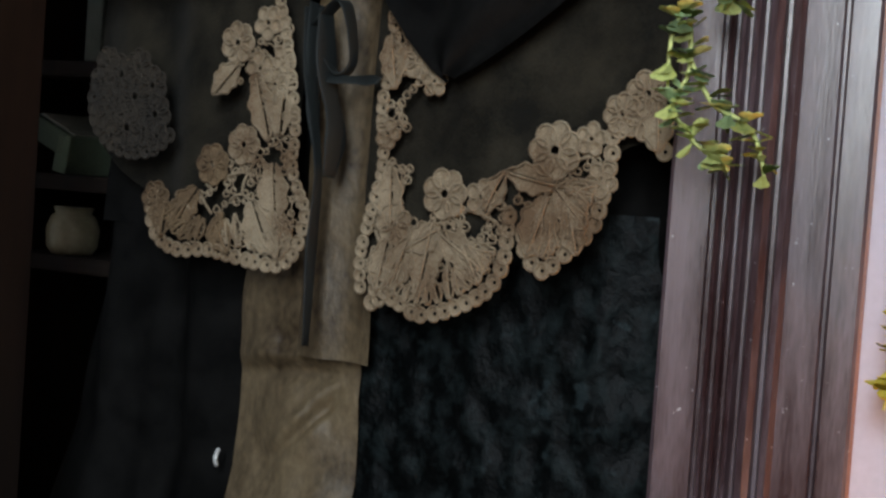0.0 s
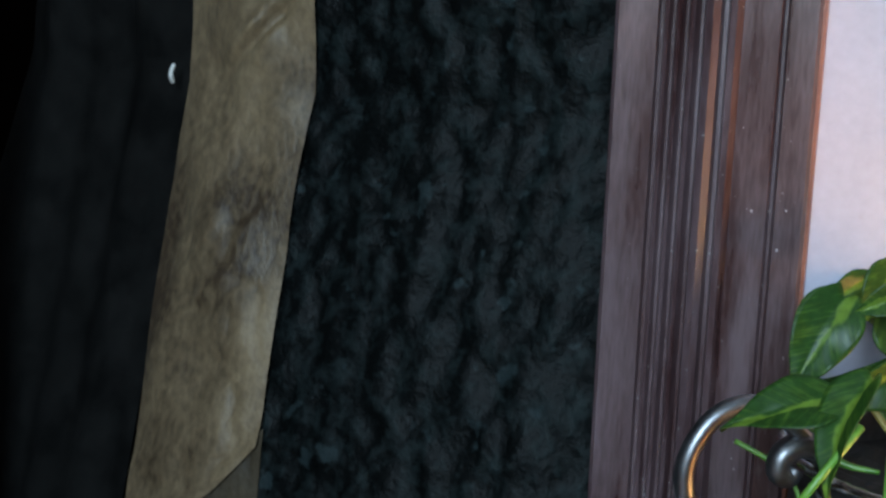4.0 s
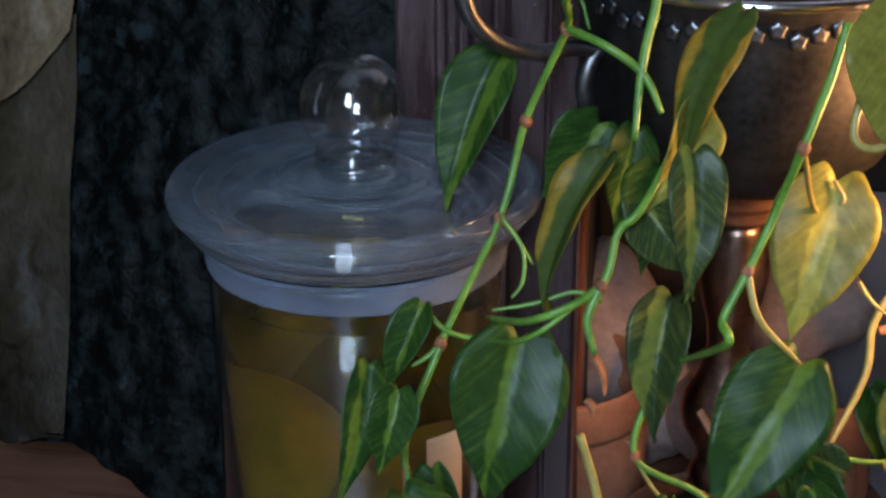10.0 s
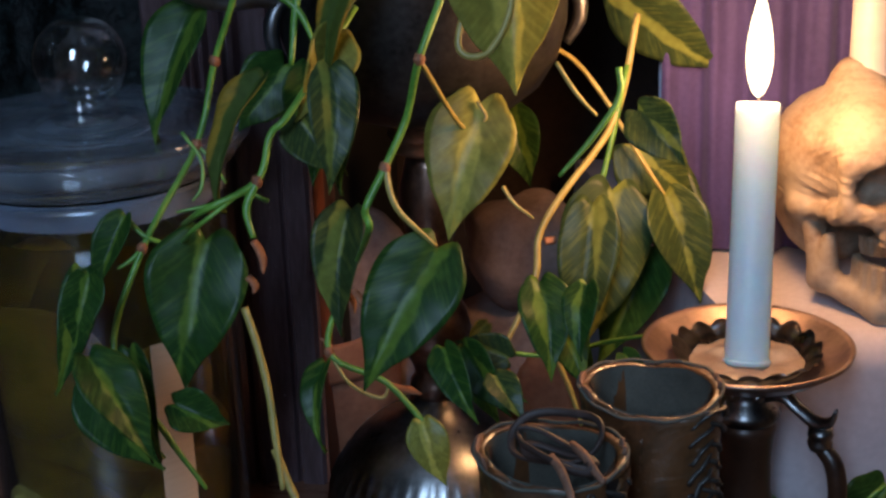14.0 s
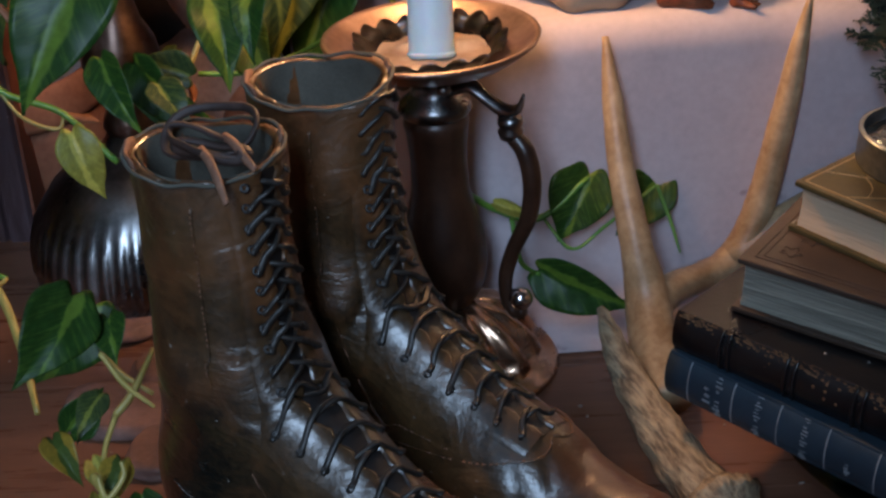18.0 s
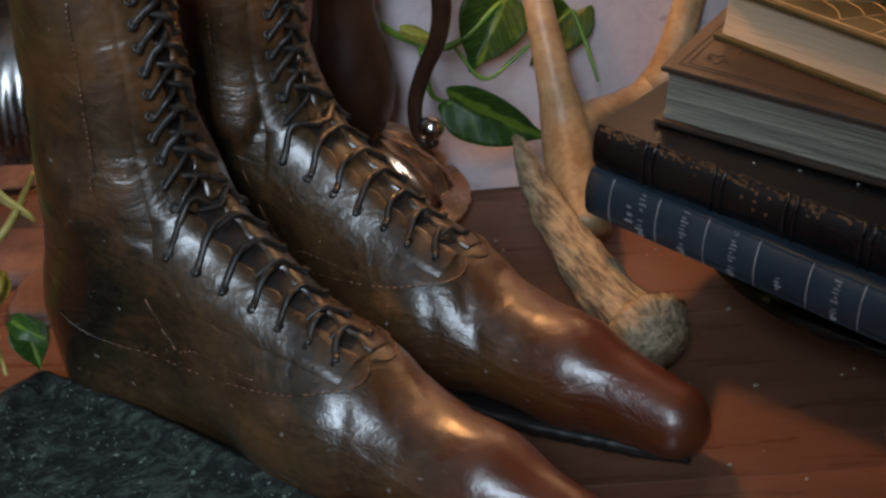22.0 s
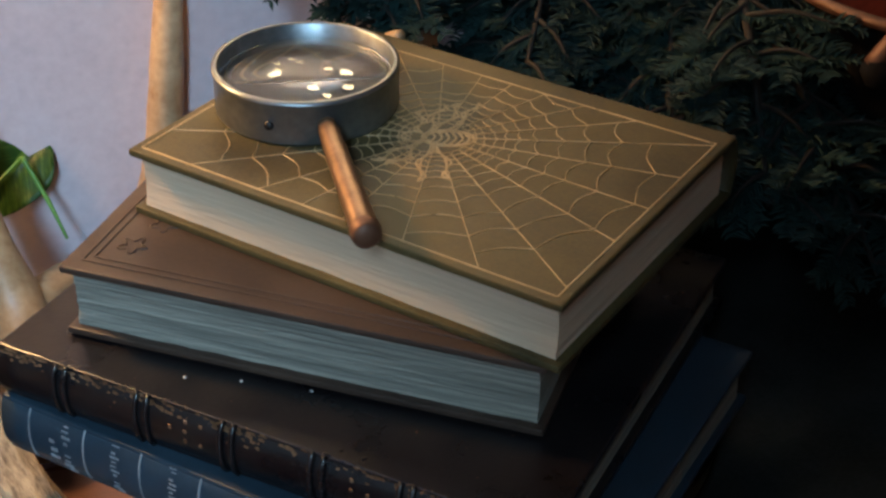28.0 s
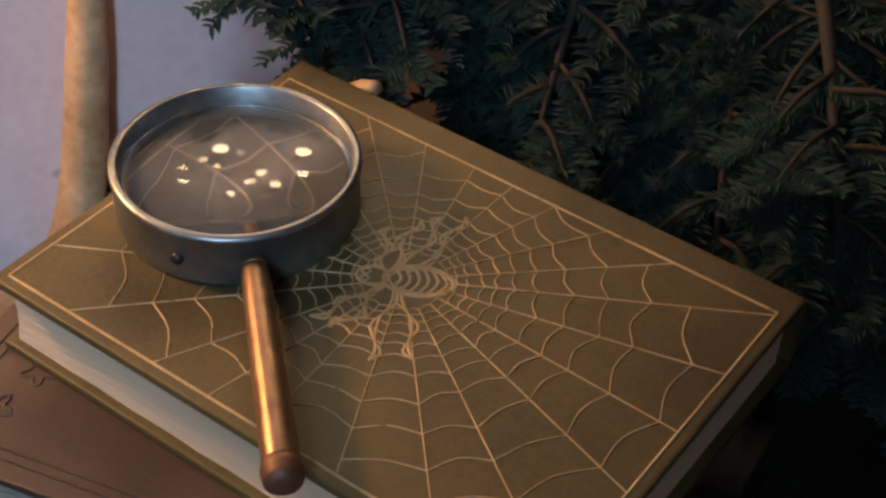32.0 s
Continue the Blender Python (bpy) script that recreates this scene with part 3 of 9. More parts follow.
def leather(name):
    """Old waxed boot leather: olive and orange-brown patches, cracked grain, red rubbed toe."""
    m = material(name, (0.005, 0.0042, 0.0028), (0.072, 0.038, 0.014), 0.34, scale=13, grain=420, bump=0.22, spec=0.7, spots=((0.30, 0.27, 0.24), 260, 0.305), contrast=(0.36, 0.66), rough_vary=0.24)
    nt = m.node_tree
    p = nt.nodes["Principled BSDF"]
    co = nt.nodes.new("ShaderNodeTexCoord")
    base = p.inputs["Base Color"].links[0].from_socket
    sep = nt.nodes.new("ShaderNodeSeparateXYZ")
    nt.links.new(co.outputs["Object"], sep.inputs[0])
    nz = node(nt, "ShaderNodeTexNoise", Scale=24.0, Detail=5.0)
    nt.links.new(co.outputs["Object"], nz.inputs["Vector"])
    add = nt.nodes.new("ShaderNodeMath")
    add.operation = "MULTIPLY_ADD"
    add.inputs[1].default_value = 0.16
    nt.links.new(nz.outputs[0], add.inputs[0])
    nt.links.new(sep.outputs[0], add.inputs[2])
    mr = nt.nodes.new("ShaderNodeMapRange")
    mr.inputs["From Min"].default_value, mr.inputs["From Max"].default_value = 0.205, 0.285
    mr.inputs["To Max"].default_value = 0.85
    nt.links.new(add.outputs[0], mr.inputs["Value"])
    mx = nt.nodes.new("ShaderNodeMix")
    mx.data_type = "RGBA"
    nt.links.new(mr.outputs[0], mx.inputs[0])
    rusty = node(nt, "ShaderNodeTexNoise", Scale=17.0, Detail=4.0, Roughness=0.65)
    far_ = nt.nodes.new("ShaderNodeVectorMath")
    far_.inputs[1].default_value = (3.1, 1.7, 0.4)
    nt.links.new(co.outputs["Object"], far_.inputs[0])
    nt.links.new(far_.outputs[0], rusty.inputs["Vector"])
    rmap = nt.nodes.new("ShaderNodeMapRange")
    rmap.inputs["From Min"].default_value, rmap.inputs["From Max"].default_value, rmap.inputs["To Max"].default_value = 0.60, 0.82, 0.8
    # a lighter brown mixes in with height, up the shafts
    high = node(nt, "ShaderNodeMath")
    high.operation = "MULTIPLY_ADD"
    high.inputs[1].default_value = 1.1
    nt.links.new(sep.outputs[2], high.inputs[0])
    nt.links.new(rusty.outputs[0], high.inputs[2])
    nt.links.new(high.outputs[0], rmap.inputs["Value"])
    rmix = nt.nodes.new("ShaderNodeMix")
    rmix.data_type = "RGBA"
    nt.links.new(rmap.outputs[0], rmix.inputs[0])
    nt.links.new(base, rmix.inputs[6])
    rmix.inputs[7].default_value = (0.145, 0.058, 0.020, 1)
    nt.links.new(rmix.outputs[2], mx.inputs[6])
    mx.inputs[7].default_value = (0.105, 0.022, 0.0075, 1)
    nt.links.new(mx.outputs[2], p.inputs["Base Color"])
    # long wrinkles and fine cracks over the grain
    wr = node(nt, "ShaderNodeTexNoise", Scale=30.0, Detail=5.0, Distortion=1.6)
    mp = node(nt, "ShaderNodeMapping")
    mp.inputs["Scale"].default_value = (1, 1, 1.9)
    nt.links.new(co.outputs["Object"], mp.inputs["Vector"])
    nt.links.new(mp.outputs[0], wr.inputs["Vector"])
    vo = node(nt, "ShaderNodeTexVoronoi", Scale=420.0)
    vo.feature = "DISTANCE_TO_EDGE"
    nt.links.new(co.outputs["Object"], vo.inputs["Vector"])
    first = p.inputs["Normal"].links[0].from_socket
    p.inputs["Coat Weight"].default_value = 0.55
    p.inputs["Coat Roughness"].default_value = 0.27
    b1 = node(nt, "ShaderNodeBump", Strength=0.40, Distance=0.004)
    nt.links.new(wr.outputs[0], b1.inputs["Height"])
    nt.links.new(first, b1.inputs["Normal"])
    b2 = node(nt, "ShaderNodeBump", Strength=0.25, Distance=0.0006)
    nt.links.new(vo.outputs["Distance"], b2.inputs["Height"])
    nt.links.new(b1.outputs[0], b2.inputs["Normal"])
    nt.links.new(b2.outputs[0], p.inputs["Normal"])
    return m


M_leather = leather("worn_brown_leather")
M_lining = material("grey_canvas_lining", (0.045, 0.043, 0.034), (0.110, 0.104, 0.082), 0.9, scale=25, grain=900, bump=0.4)
M_lace_cord = material("black_cord", (0.010, 0.009, 0.008), (0.034, 0.029, 0.025), 0.42, scale=90, grain=900, bump=0.4)
M_coil = material("brown_boot_lace", (0.022, 0.014, 0.012), (0.060, 0.038, 0.032), 0.6, scale=90, grain=900, bump=0.4)
M_raw = material("raw_leather_edge", (0.11, 0.052, 0.030), (0.27, 0.14, 0.085), 0.8, scale=60, grain=500, bump=0.5)
M_sole = material("black_sole", (0.006, 0.005, 0.005), (0.016, 0.013, 0.012), 0.5, scale=40, grain=300)
M_page = material("cream_pages", (0.54, 0.395, 0.255), (0.64, 0.475, 0.32), 0.85, scale=24, grain=120, stretch=(0.4, 0.4, 30), bump=0.06, contrast=(0.2, 0.8))
M_page_grey = material("grey_pages", (0.10, 0.094, 0.076), (0.37, 0.34, 0.27), 0.85, scale=26, grain=90, stretch=(0.3, 0.3, 26), bump=0.9)
M_green = material("olive_green_cloth", (0.042, 0.031, 0.0095), (0.100, 0.074, 0.022), 0.58, scale=16, grain=900, bump=0.3, contrast=(0.34, 0.64))
M_gold = material("worn_gilt_stamping", (0.29, 0.195, 0.08), (0.53, 0.38, 0.20), 0.45, 0.12, scale=60, grain=500, bump=0.1, spots=((0.20, 0.14, 0.058), 240, 0.36))
M_brown = material("brown_cloth_board", (0.028, 0.017, 0.012), (0.066, 0.040, 0.026), 0.45, scale=20, grain=900, bump=0.2)
M_blackbook = material("black_morocco_leather", (0.005, 0.004, 0.005), (0.012, 0.010, 0.010), 0.30, scale=40, grain=500, bump=0.35, spots=((0.28, 0.13, 0.06), 230, 0.285))
M_bubble = bpy.data.materials.new("thin_blown_glass")
M_bubble.use_nodes = True
bt = M_bubble.node_tree
b_clear, b_gloss = node(bt, "ShaderNodeBsdfTransparent", Color=(0.94, 0.96, 0.97, 1)), node(bt, "ShaderNodeBsdfGlossy", Roughness=0.03)
b_face, b_mix = bt.nodes.new("ShaderNodeLayerWeight"), bt.nodes.new("ShaderNodeMixShader")
b_pow, b_map = bt.nodes.new("ShaderNodeMath"), bt.nodes.new("ShaderNodeMapRange")
b_pow.operation, b_pow.inputs[1].default_value = "POWER", 2.6
b_map.inputs["To Min"].default_value, b_map.inputs["To Max"].default_value = 0.14, 0.95
bt.links.new(b_face.outputs["Facing"], b_pow.inputs[0])
bt.links.new(b_pow.outputs[0], b_map.inputs["Value"])
bt.links.new(b_map.outputs[0], b_mix.inputs[0])
bt.links.new(b_clear.outputs[0], b_mix.inputs[1])
bt.links.new(b_gloss.outputs[0], b_mix.inputs[2])
bt.links.new(b_mix.outputs[0], bt.nodes["Material Output"].inputs["Surface"])
M_rubbed = material("rubbed_gilt_edge", (0.09, 0.044, 0.022), (0.34, 0.185, 0.09), 0.45, 0.2, scale=120, grain=500)
M_bluebook = material("blue_cloth", (0.011, 0.022, 0.034), (0.023, 0.042, 0.062), 0.55, scale=25, grain=900, bump=0.2)
M_silverfoil = material("dull_silver_foil", (0.16, 0.18, 0.20), (0.42, 0.45, 0.47), 0.45, 0.3, scale=90, grain=500)
M_crumb = material("crumbs", (0.10, 0.05, 0.03), (0.55, 0.50, 0.44), 0.9, scale=60, grain=300)
M_dust = material("white_lint", (0.5, 0.48, 0.45), (0.7, 0.68, 0.65), 0.9, scale=90, grain=500)
M_dish = glass("dark_green_glass", (0.20, 0.36, 0.22), 0.03, 1.5)
M_steel = material("grey_steel_ring", (0.17, 0.19, 0.20), (0.36, 0.375, 0.38), 0.36, 0.9, scale=40, grain=300, bump=0.05)
# the lens's pale film stands in for the wall mirrored in it
M_lens = dusted("lens_glass", (0.98, 0.99, 0.98), (0.72, 0.78, 0.80), 0.035, 0.02)
M_copper = material("copper_handle", (0.21, 0.130, 0.075), (0.35, 0.225, 0.135), 0.38, 0.85, scale=30, grain=300, stretch=(6, 6, 1), bump=0.08)
M_copper_dark = material("aged_copper", (0.22, 0.05, 0.025), (0.46, 0.13, 0.06), 0.45, 0.35, scale=24, grain=260, bump=0.12)
M_copper_rim = material("aged_copper_rim", (0.07, 0.03, 0.016), (0.18, 0.085, 0.045), 0.5, 0.4, scale=30, grain=300, bump=0.1)
M_bottle_soot = material("sooty_iron", (0.003, 0.0028, 0.003), (0.009, 0.008, 0.008), 0.85, spec=0.08, scale=24, grain=260, bump=0.3)
M_fir = material("fir_needles", (0.006, 0.018, 0.019), (0.018, 0.042, 0.036), 0.75, spec=0.25, scale=40, grain=300)
M_fir_wood = material("twig_bark", (0.009, 0.0065, 0.0045), (0.022, 0.016, 0.011), 0.8, scale=60, grain=300)
M_hang = material("yellow_green_sprig", (0.30, 0.35, 0.10), (0.58, 0.60, 0.22), 0.55, scale=1.5, grain=8, bump=0, vary=0.25)
M_hang_blue = material("blue_green_sprig", (0.18, 0.28, 0.14), (0.36, 0.48, 0.24), 0.55, scale=1.5, grain=8, bump=0, vary=0.25)
M_tapestry = material("dark_tapestry", (0.003, 0.006, 0.006), (0.050, 0.066, 0.054), 0.9, scale=110, grain=420, stretch=(1, 2.2, 1), bump=1.0, contrast=(0.44, 0.64), distance=0.004, spots=((0.22, 0.26, 0.23), 420, 0.36))
M_stone = material("pink_grey_stone", (0.20, 0.13, 0.11), (0.42, 0.30, 0.26), 0.8, scale=20, grain=200, bump=0.3)
M_slate = material("red_brown_slate", (0.10, 0.055, 0.042), (0.23, 0.13, 0.105), 0.75, scale=40, grain=260, bump=0.4)
M_terracotta = material("terracotta", (0.22, 0.075, 0.035), (0.42, 0.17, 0.085), 0.8, scale=20, grain=200, bump=0.2)
M_bottle = material("black_bottle_glass", (0.004, 0.004, 0.005), (0.012, 0.012, 0.014), 0.12, scale=20, grain=200, bump=0.02)
M_flame = glow("candle_flame", (1.0, 0.72, 0.36), 16.0)
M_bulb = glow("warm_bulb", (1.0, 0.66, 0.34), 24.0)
M_purple = material("purple_flare_tint", (0.035, 0.022, 0.09), (0.075, 0.050, 0.17), 0.8, scale=12, grain=300, bump=0.4, sheen=0.3)

# ---- the place: floor, walls, pilaster, ledge ----


floor = tagged(new("floor"), "orange-brown waxed wooden floor boards", "floor", kind="structure")
for n in range(-13, 14):
    b = part("plank", box(3.6, 0.11945, 0.02, 0.0002, (0.15, 0, -0.01), 1), M_floor, floor, smooth=False)
    b.matrix_local = Matrix.Rotation(radians(-20), 4, "Z") @ Matrix.Translation((0, 0.35 + n * 0.1195, 0))
sub = part("subfloor", box(5, 5, 0.02, 0, (0.2, 0.2, -0.035)), M_dark, floor)

P0 = Vector((0.0556, 0.872, 0))


def wall_point(u, w, z=0.0):
    """A place on the wall side: u along it from the pilaster's corner, w out of it."""
    return P0 + E * u + N * w + UP * z


PROFILE = [(0, -0.07), (0, -0.002), (0.002, 0), (0.0225, 0), (0.0235, -0.004), (0.0255, -0.004), (0.0265, 0.001), (0.0285, 0.002), (0.030, -0.003), (0.0315, -0.003), (0.033, 0.003), (0.035, 0.004),
           (0.037, -0.002), (0.0385, -0.002), (0.040, 0.005), (0.0425, 0.0065), (0.045, 0.0), (0.0465, 0.0), (0.048, 0.008), (0.052, 0.011), (0.0555, 0.008), (0.057, 0.001), (0.059, 0.001), (0.0605, 0.009), (0.064, 0.010),
           (0.066, 0.006), (0.067, 0.004), (0.086, 0.005), (0.0875, 0.002), (0.089, 0.002), (0.0905, 0.006), (0.1045, 0.006), (0.1065, 0.003), (0.1065, -0.07)]
pil = tagged(new("pilaster"), "dark reddish-brown fluted wooden pilaster, glossy and dusty", "pilaster", kind="structure")
part("shaft", extrude_profile([tuple(wall_point(u, w).xy) for u, w in PROFILE], 0.0, 2.3, 24), M_post, pil, smooth=False)
part("edge_strip", extrude_profile([tuple(wall_point(u, w).xy) for u, w in ((0.1065, -0.03), (0.1065, 0.0015), (0.1085, 0.0015), (0.1085, -0.03))], 0.0, 2.3),
     material("orange_edge", (0.16, 0.05, 0.03), (0.26, 0.09, 0.05), 0.5, scale=40, grain=300), pil, smooth=False)


def slab(name, u0, u1, w0, w1, z0, z1, mat, label="", category=""):
    bm = extrude_profile([tuple(wall_point(u, w).xy) for u, w in ((u0, w0), (u1, w0), (u1, w1), (u0, w1))], z0, z1)
    return tagged(part(name, bm, mat, smooth=False), label, category, kind="structure")


slab("wall_back", 0.335, 2.2, -0.12, -0.020, 0, 2.3, M_lilac, "pale lilac-grey plastered wall behind the ledge", "wall")
slab("wall_over_hearth", 0.1065, 0.335, -0.12, -0.020, 0.385, 2.3, M_lilac, "pale lilac-grey plastered wall above the dark opening", "wall")
M_soot = material("dark_brown_brick", (0.016, 0.010, 0.008), (0.060, 0.034, 0.024), 0.9, scale=14, grain=160, bump=0.4)
slab("hearth_back", 0.1065, 0.36, -0.36, -0.30, 0, 0.42, M_soot, "dark brown back of the low opening", "hearth")
slab("hearth_side", 0.335, 0.36, -0.30, -0.12, 0, 0.42, M_soot, "dark brown side of the low opening", "hearth")
slab("hearth_top", 0.1065, 0.335, -0.30, -0.12, 0.385, 0.42, M_soot, "dark brown top of the low opening", "hearth")
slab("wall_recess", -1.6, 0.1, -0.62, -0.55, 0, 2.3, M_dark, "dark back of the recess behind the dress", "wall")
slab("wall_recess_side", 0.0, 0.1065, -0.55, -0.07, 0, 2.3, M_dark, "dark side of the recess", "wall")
slab("wall_west", -1.7, -1.6, -0.62, 2.2, 0, 2.3, M_room)
slab("wall_east", 2.2, 2.3, -0.12, 2.2, 0, 2.3, M_room)
# the wall behind the camera, with the window's opening
slab("wall_south", 0.371, 2.3, 2.1, 2.2, 0, 2.3, M_room)
slab("wall_south_low", -0.03, 0.371, 2.1, 2.2, 0, 0.82, M_room)
slab("wall_south_west", -1.7, -0.03, 2.1, 2.2, 0, 2.3, M_room)
slab("wall_south_high", -0.03, 0.371, 2.1, 2.2, 1.78, 2.3, M_room)
# added wall out of view that keeps daylight off the right side
slab("daylight_blocker", 0.371, 0.45, 1.19, 2.1, 0, 2.3, M_room)
slab("ceiling", -1.7, 2.3, -0.62, 2.2, 2.3, 2.36, M_room)
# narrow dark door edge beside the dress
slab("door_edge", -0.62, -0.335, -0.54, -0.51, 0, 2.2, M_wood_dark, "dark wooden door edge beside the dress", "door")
# only its edge shows; the added length out of view blocks window light
slab("door_leaf_blocker", -0.50, -0.418, -0.05, 0.60, 0, 2.2, M_wood_dark, "dark wooden door leaf beside the dress, lengthened out of view to block light", "door")

# ledge: a plastered step with a worn round edge
LEDGE = 0.178


def ledge_at(u, v):
    x = 0.378 + 1.82 * u
    edge = 0.600 - 0.35 * (x - 0.43) + 1.1 * max(0.0, x - 0.755) - 1.1 * max(0.0, x - 0.93)
    run = v * 3.0
    bulge = 0.0035 * noise.noise(Vector((x * 9, v * 5, 0)))
    if run < 0.35:
        # a cove at its foot, running out over the floor boards
        a = run / 0.35 * math.pi / 2
        return Vector((x, edge - 0.012 - 0.042 * (1 - math.sin(a)) - bulge, 0.0012 + 0.020 * (1 - math.cos(a))))
    if run < 1:
        k = (run - 0.35) / 0.65
        return Vector((x, edge - 0.012 * (1 - k) - bulge, 0.0212 + (LEDGE - 0.0412) * k))
    if run < 1.4:
        a = (run - 1) / 0.4 * math.pi / 2
        return Vector((x, edge + 0.02 * (1 - math.cos(a)) - bulge, LEDGE - 0.02 + 0.02 * math.sin(a) + bulge))
    return Vector((x, edge + 0.02 + 0.34 * (run - 1.4) / 1.6, LEDGE + bulge * 0.4))


ledge = tagged(part("ledge", sheet(90, 60, ledge_at), M_plaster), "pale lilac-grey plastered ledge with a soft rounded edge", "ledge", kind="structure")
end_bm = bmesh.new()
end_bm.faces.new([end_bm.verts.new(ledge_at(0.0, v / 60)) for v in range(61)] + [end_bm.verts.new((0.378, 1.0, 0))])
tagged(part("ledge_end", end_bm, M_plaster, smooth=False), kind="structure")

# ---- the dress in the recess ----
O_ = Vector((-0.0653, 1.0085, 0))
DU, DW = Vector((0.79, -0.613, 0)).normalized(), Vector((-0.613, -0.79, 0)).normalized()


def dress_at(u, z, w=0.0):
    """u along the dress, z up, w out of it towards the room."""
    return O_ + DU * u + DW * w + UP * z


def flare(z):
    return -0.03 + 0.30 * max(0.0, 0.53 - z)


dress = thing("dress", dress_at(0, 0.02), "antique black velvet dress with an ecru front panel and lace-edged capelet", "dress")


def cloth(name, f, nu, nv, mat, label="", thick=0.0015):
    bm = sheet(nu, nv, lambda u, v: local(dress, f(u, v)))
    bmesh.ops.recalc_face_normals(bm, faces=bm.faces)
    return part(name, bm, mat, dress, label)


def folds(u, z, k, depth):
    return depth * (math.sin(u * k + 3 * noise.noise(Vector((u * 7, z * 2, 1)))) + 0.4 * math.sin(u * k * 2.3 + z * 6))


def skirt_right(u, v):
    z = 0.045 + 0.68 * v
    left = -0.068 - 0.012 * (1 - v) + 0.06 * max(0, 0.3 - z)
    s = left + (0.190 - left) * u
    return dress_at(s, z + 0.012 * math.sin(u * 9) * (1 - v), flare(z) + 0.006 - 0.06 * u ** 5 + folds(s, z, 62, 0.0018) + 0.005 * noise.noise(Vector((s * 62, z * 46, 3))))


def side_edge(z):
    """The outer edge of the dress on the shelves' side."""
    return -0.300 - 0.20 * max(0.0, 0.83 - z) + 0.003 * math.sin(z * 40)


def skirt_left(u, v):
    z = 0.03 + 0.72 * v
    right = -0.150 - 0.02 * (1 - v) + 0.06 * max(0, 0.45 - z)
    left = side_edge(z)
    s = left + (right - left) * u
    return dress_at(s, z, flare(z) + 0.002 + folds(s, z, 55, 0.008) - 0.03 * (1 - u) ** 2)


def panel_place(s, u, z, lift):
    n1, n2 = noise.noise(Vector((s * 13 + z * 9, z * 15 - s * 12, 5))), noise.noise(Vector((s * 30 - z * 12, z * 26 + s * 9, 8)))
    n3 = noise.noise(Vector((s * 55 + z * 20, z * 48 - s * 30, 2)))
    fold = z - (0.614 + 0.09 * (s + 0.105) + 0.003 * n2)
    slant = (z - 0.582) - 1.06 * (s + 0.080) + 0.004 * n2
    crease = 0.0050 * math.exp(-(fold / 0.007) ** 2) - 0.0040 * math.exp(-((fold + 0.012) / 0.006) ** 2)
    crease += (0.0045 * math.exp(-((slant - 0.010) / 0.007) ** 2) - 0.0065 * math.exp(-(slant / 0.006) ** 2)) * max(0.0, min(1.0, (0.605 - z) * 40)) * max(0.0, min(1.0, (s + 0.125) * 30))
    crease += 0.0058 * n1 + 0.0030 * n2 + 0.0012 * n3 - 0.0026 * max(0.0, 1 - abs(n2) * 4.5) * max(0.15, min(1.0, n1 * 4))
    return dress_at(s, z, flare(z) + 0.014 + 0.010 * math.sin(math.pi * u) + crease * min(1.0, 0.25 + 4 * u * (1 - u)) + 0.0014 * math.sin((z * 3.0 + s * 4.5) * 17) + lift)


def panel_mid(z):
    return -0.108 + 0.075 * max(0.0, 0.45 - z) + 0.02 * max(0.0, 0.25 - z)


def panel(u, v):
    low = 0.225 + 0.085 * u + 0.006 * math.sin(u * 7)
    z = low + (0.695 - low) * v
    s = panel_mid(z) - 0.052 + 0.104 * u
    return panel_place(s, u, z, 0.0035 * math.exp(-((z - low) / 0.010) ** 2))


def panel_low(u, v):
    top = 0.238 + 0.085 * u
    z = 0.058 + (top - 0.058) * v + 0.005 * math.sin(u * 8) * (v < 0.02)
    s = panel_mid(z) - 0.052 + 0.104 * u
    return panel_place(s, u, z, -0.0025)


cloth("skirt_panel", skirt_right, 90, 110, M_velvet, "crushed black-blue velvet skirt panel")
cloth("skirt_panel", skirt_left, 60, 60, M_black, "plain black skirt panel")
cloth("front_panel", panel, 56, 170, M_tan, "stained and creased ecru silk front panel")
cloth("lower_front_panel", panel_low, 56, 90, M_tan_soiled, "browner lower layer of the silk front panel, darkened for weak light")


def inner_front(u, v):
    z = 0.615 + 0.275 * v
    s = -0.098 + 0.060 * u
    return dress_at(s, z, 0.0 + 0.004 * math.sin(u * 7) + 0.002 * noise.noise(Vector((s * 50, z * 30, 2))))


cloth("inner_placket", inner_front, 16, 30, M_tan, "narrow ecru placket strip")


def bodice(u, v):
    z = 0.69 + 0.33 * v
    s = side_edge(z) + (0.24 - side_edge(z)) * u
    return dress_at(s, z, -0.045 + folds(s, z, 30, 0.006))


cloth("bodice", bodice, 50, 20, M_black)

# narrow shelves in the dark beside the dress
rack = thing("bookcase", dress_at(-0.40, 0.0, -0.16), "dark narrow bookcase in the shadow behind the dress", "bookcase")


def on_rack(s0, s1, w0, w1, z0, z1, bevel=0.002):
    mid = dress_at((s0 + s1) / 2, (z0 + z1) / 2, (w0 + w1) / 2) - rack.location
    bm = box(s1 - s0, w1 - w0, z1 - z0, bevel, (0, 0, 0))
    bmesh.ops.transform(bm, matrix=Matrix.Translation(mid) @ Matrix.Rotation(math.atan2(DU.y, DU.x), 4, "Z"), verts=bm.verts)
    return bm


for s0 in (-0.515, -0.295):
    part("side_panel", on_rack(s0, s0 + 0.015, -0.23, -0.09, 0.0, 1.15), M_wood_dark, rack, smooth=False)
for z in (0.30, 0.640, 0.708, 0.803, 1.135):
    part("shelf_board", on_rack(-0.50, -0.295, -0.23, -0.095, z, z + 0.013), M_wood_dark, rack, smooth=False)
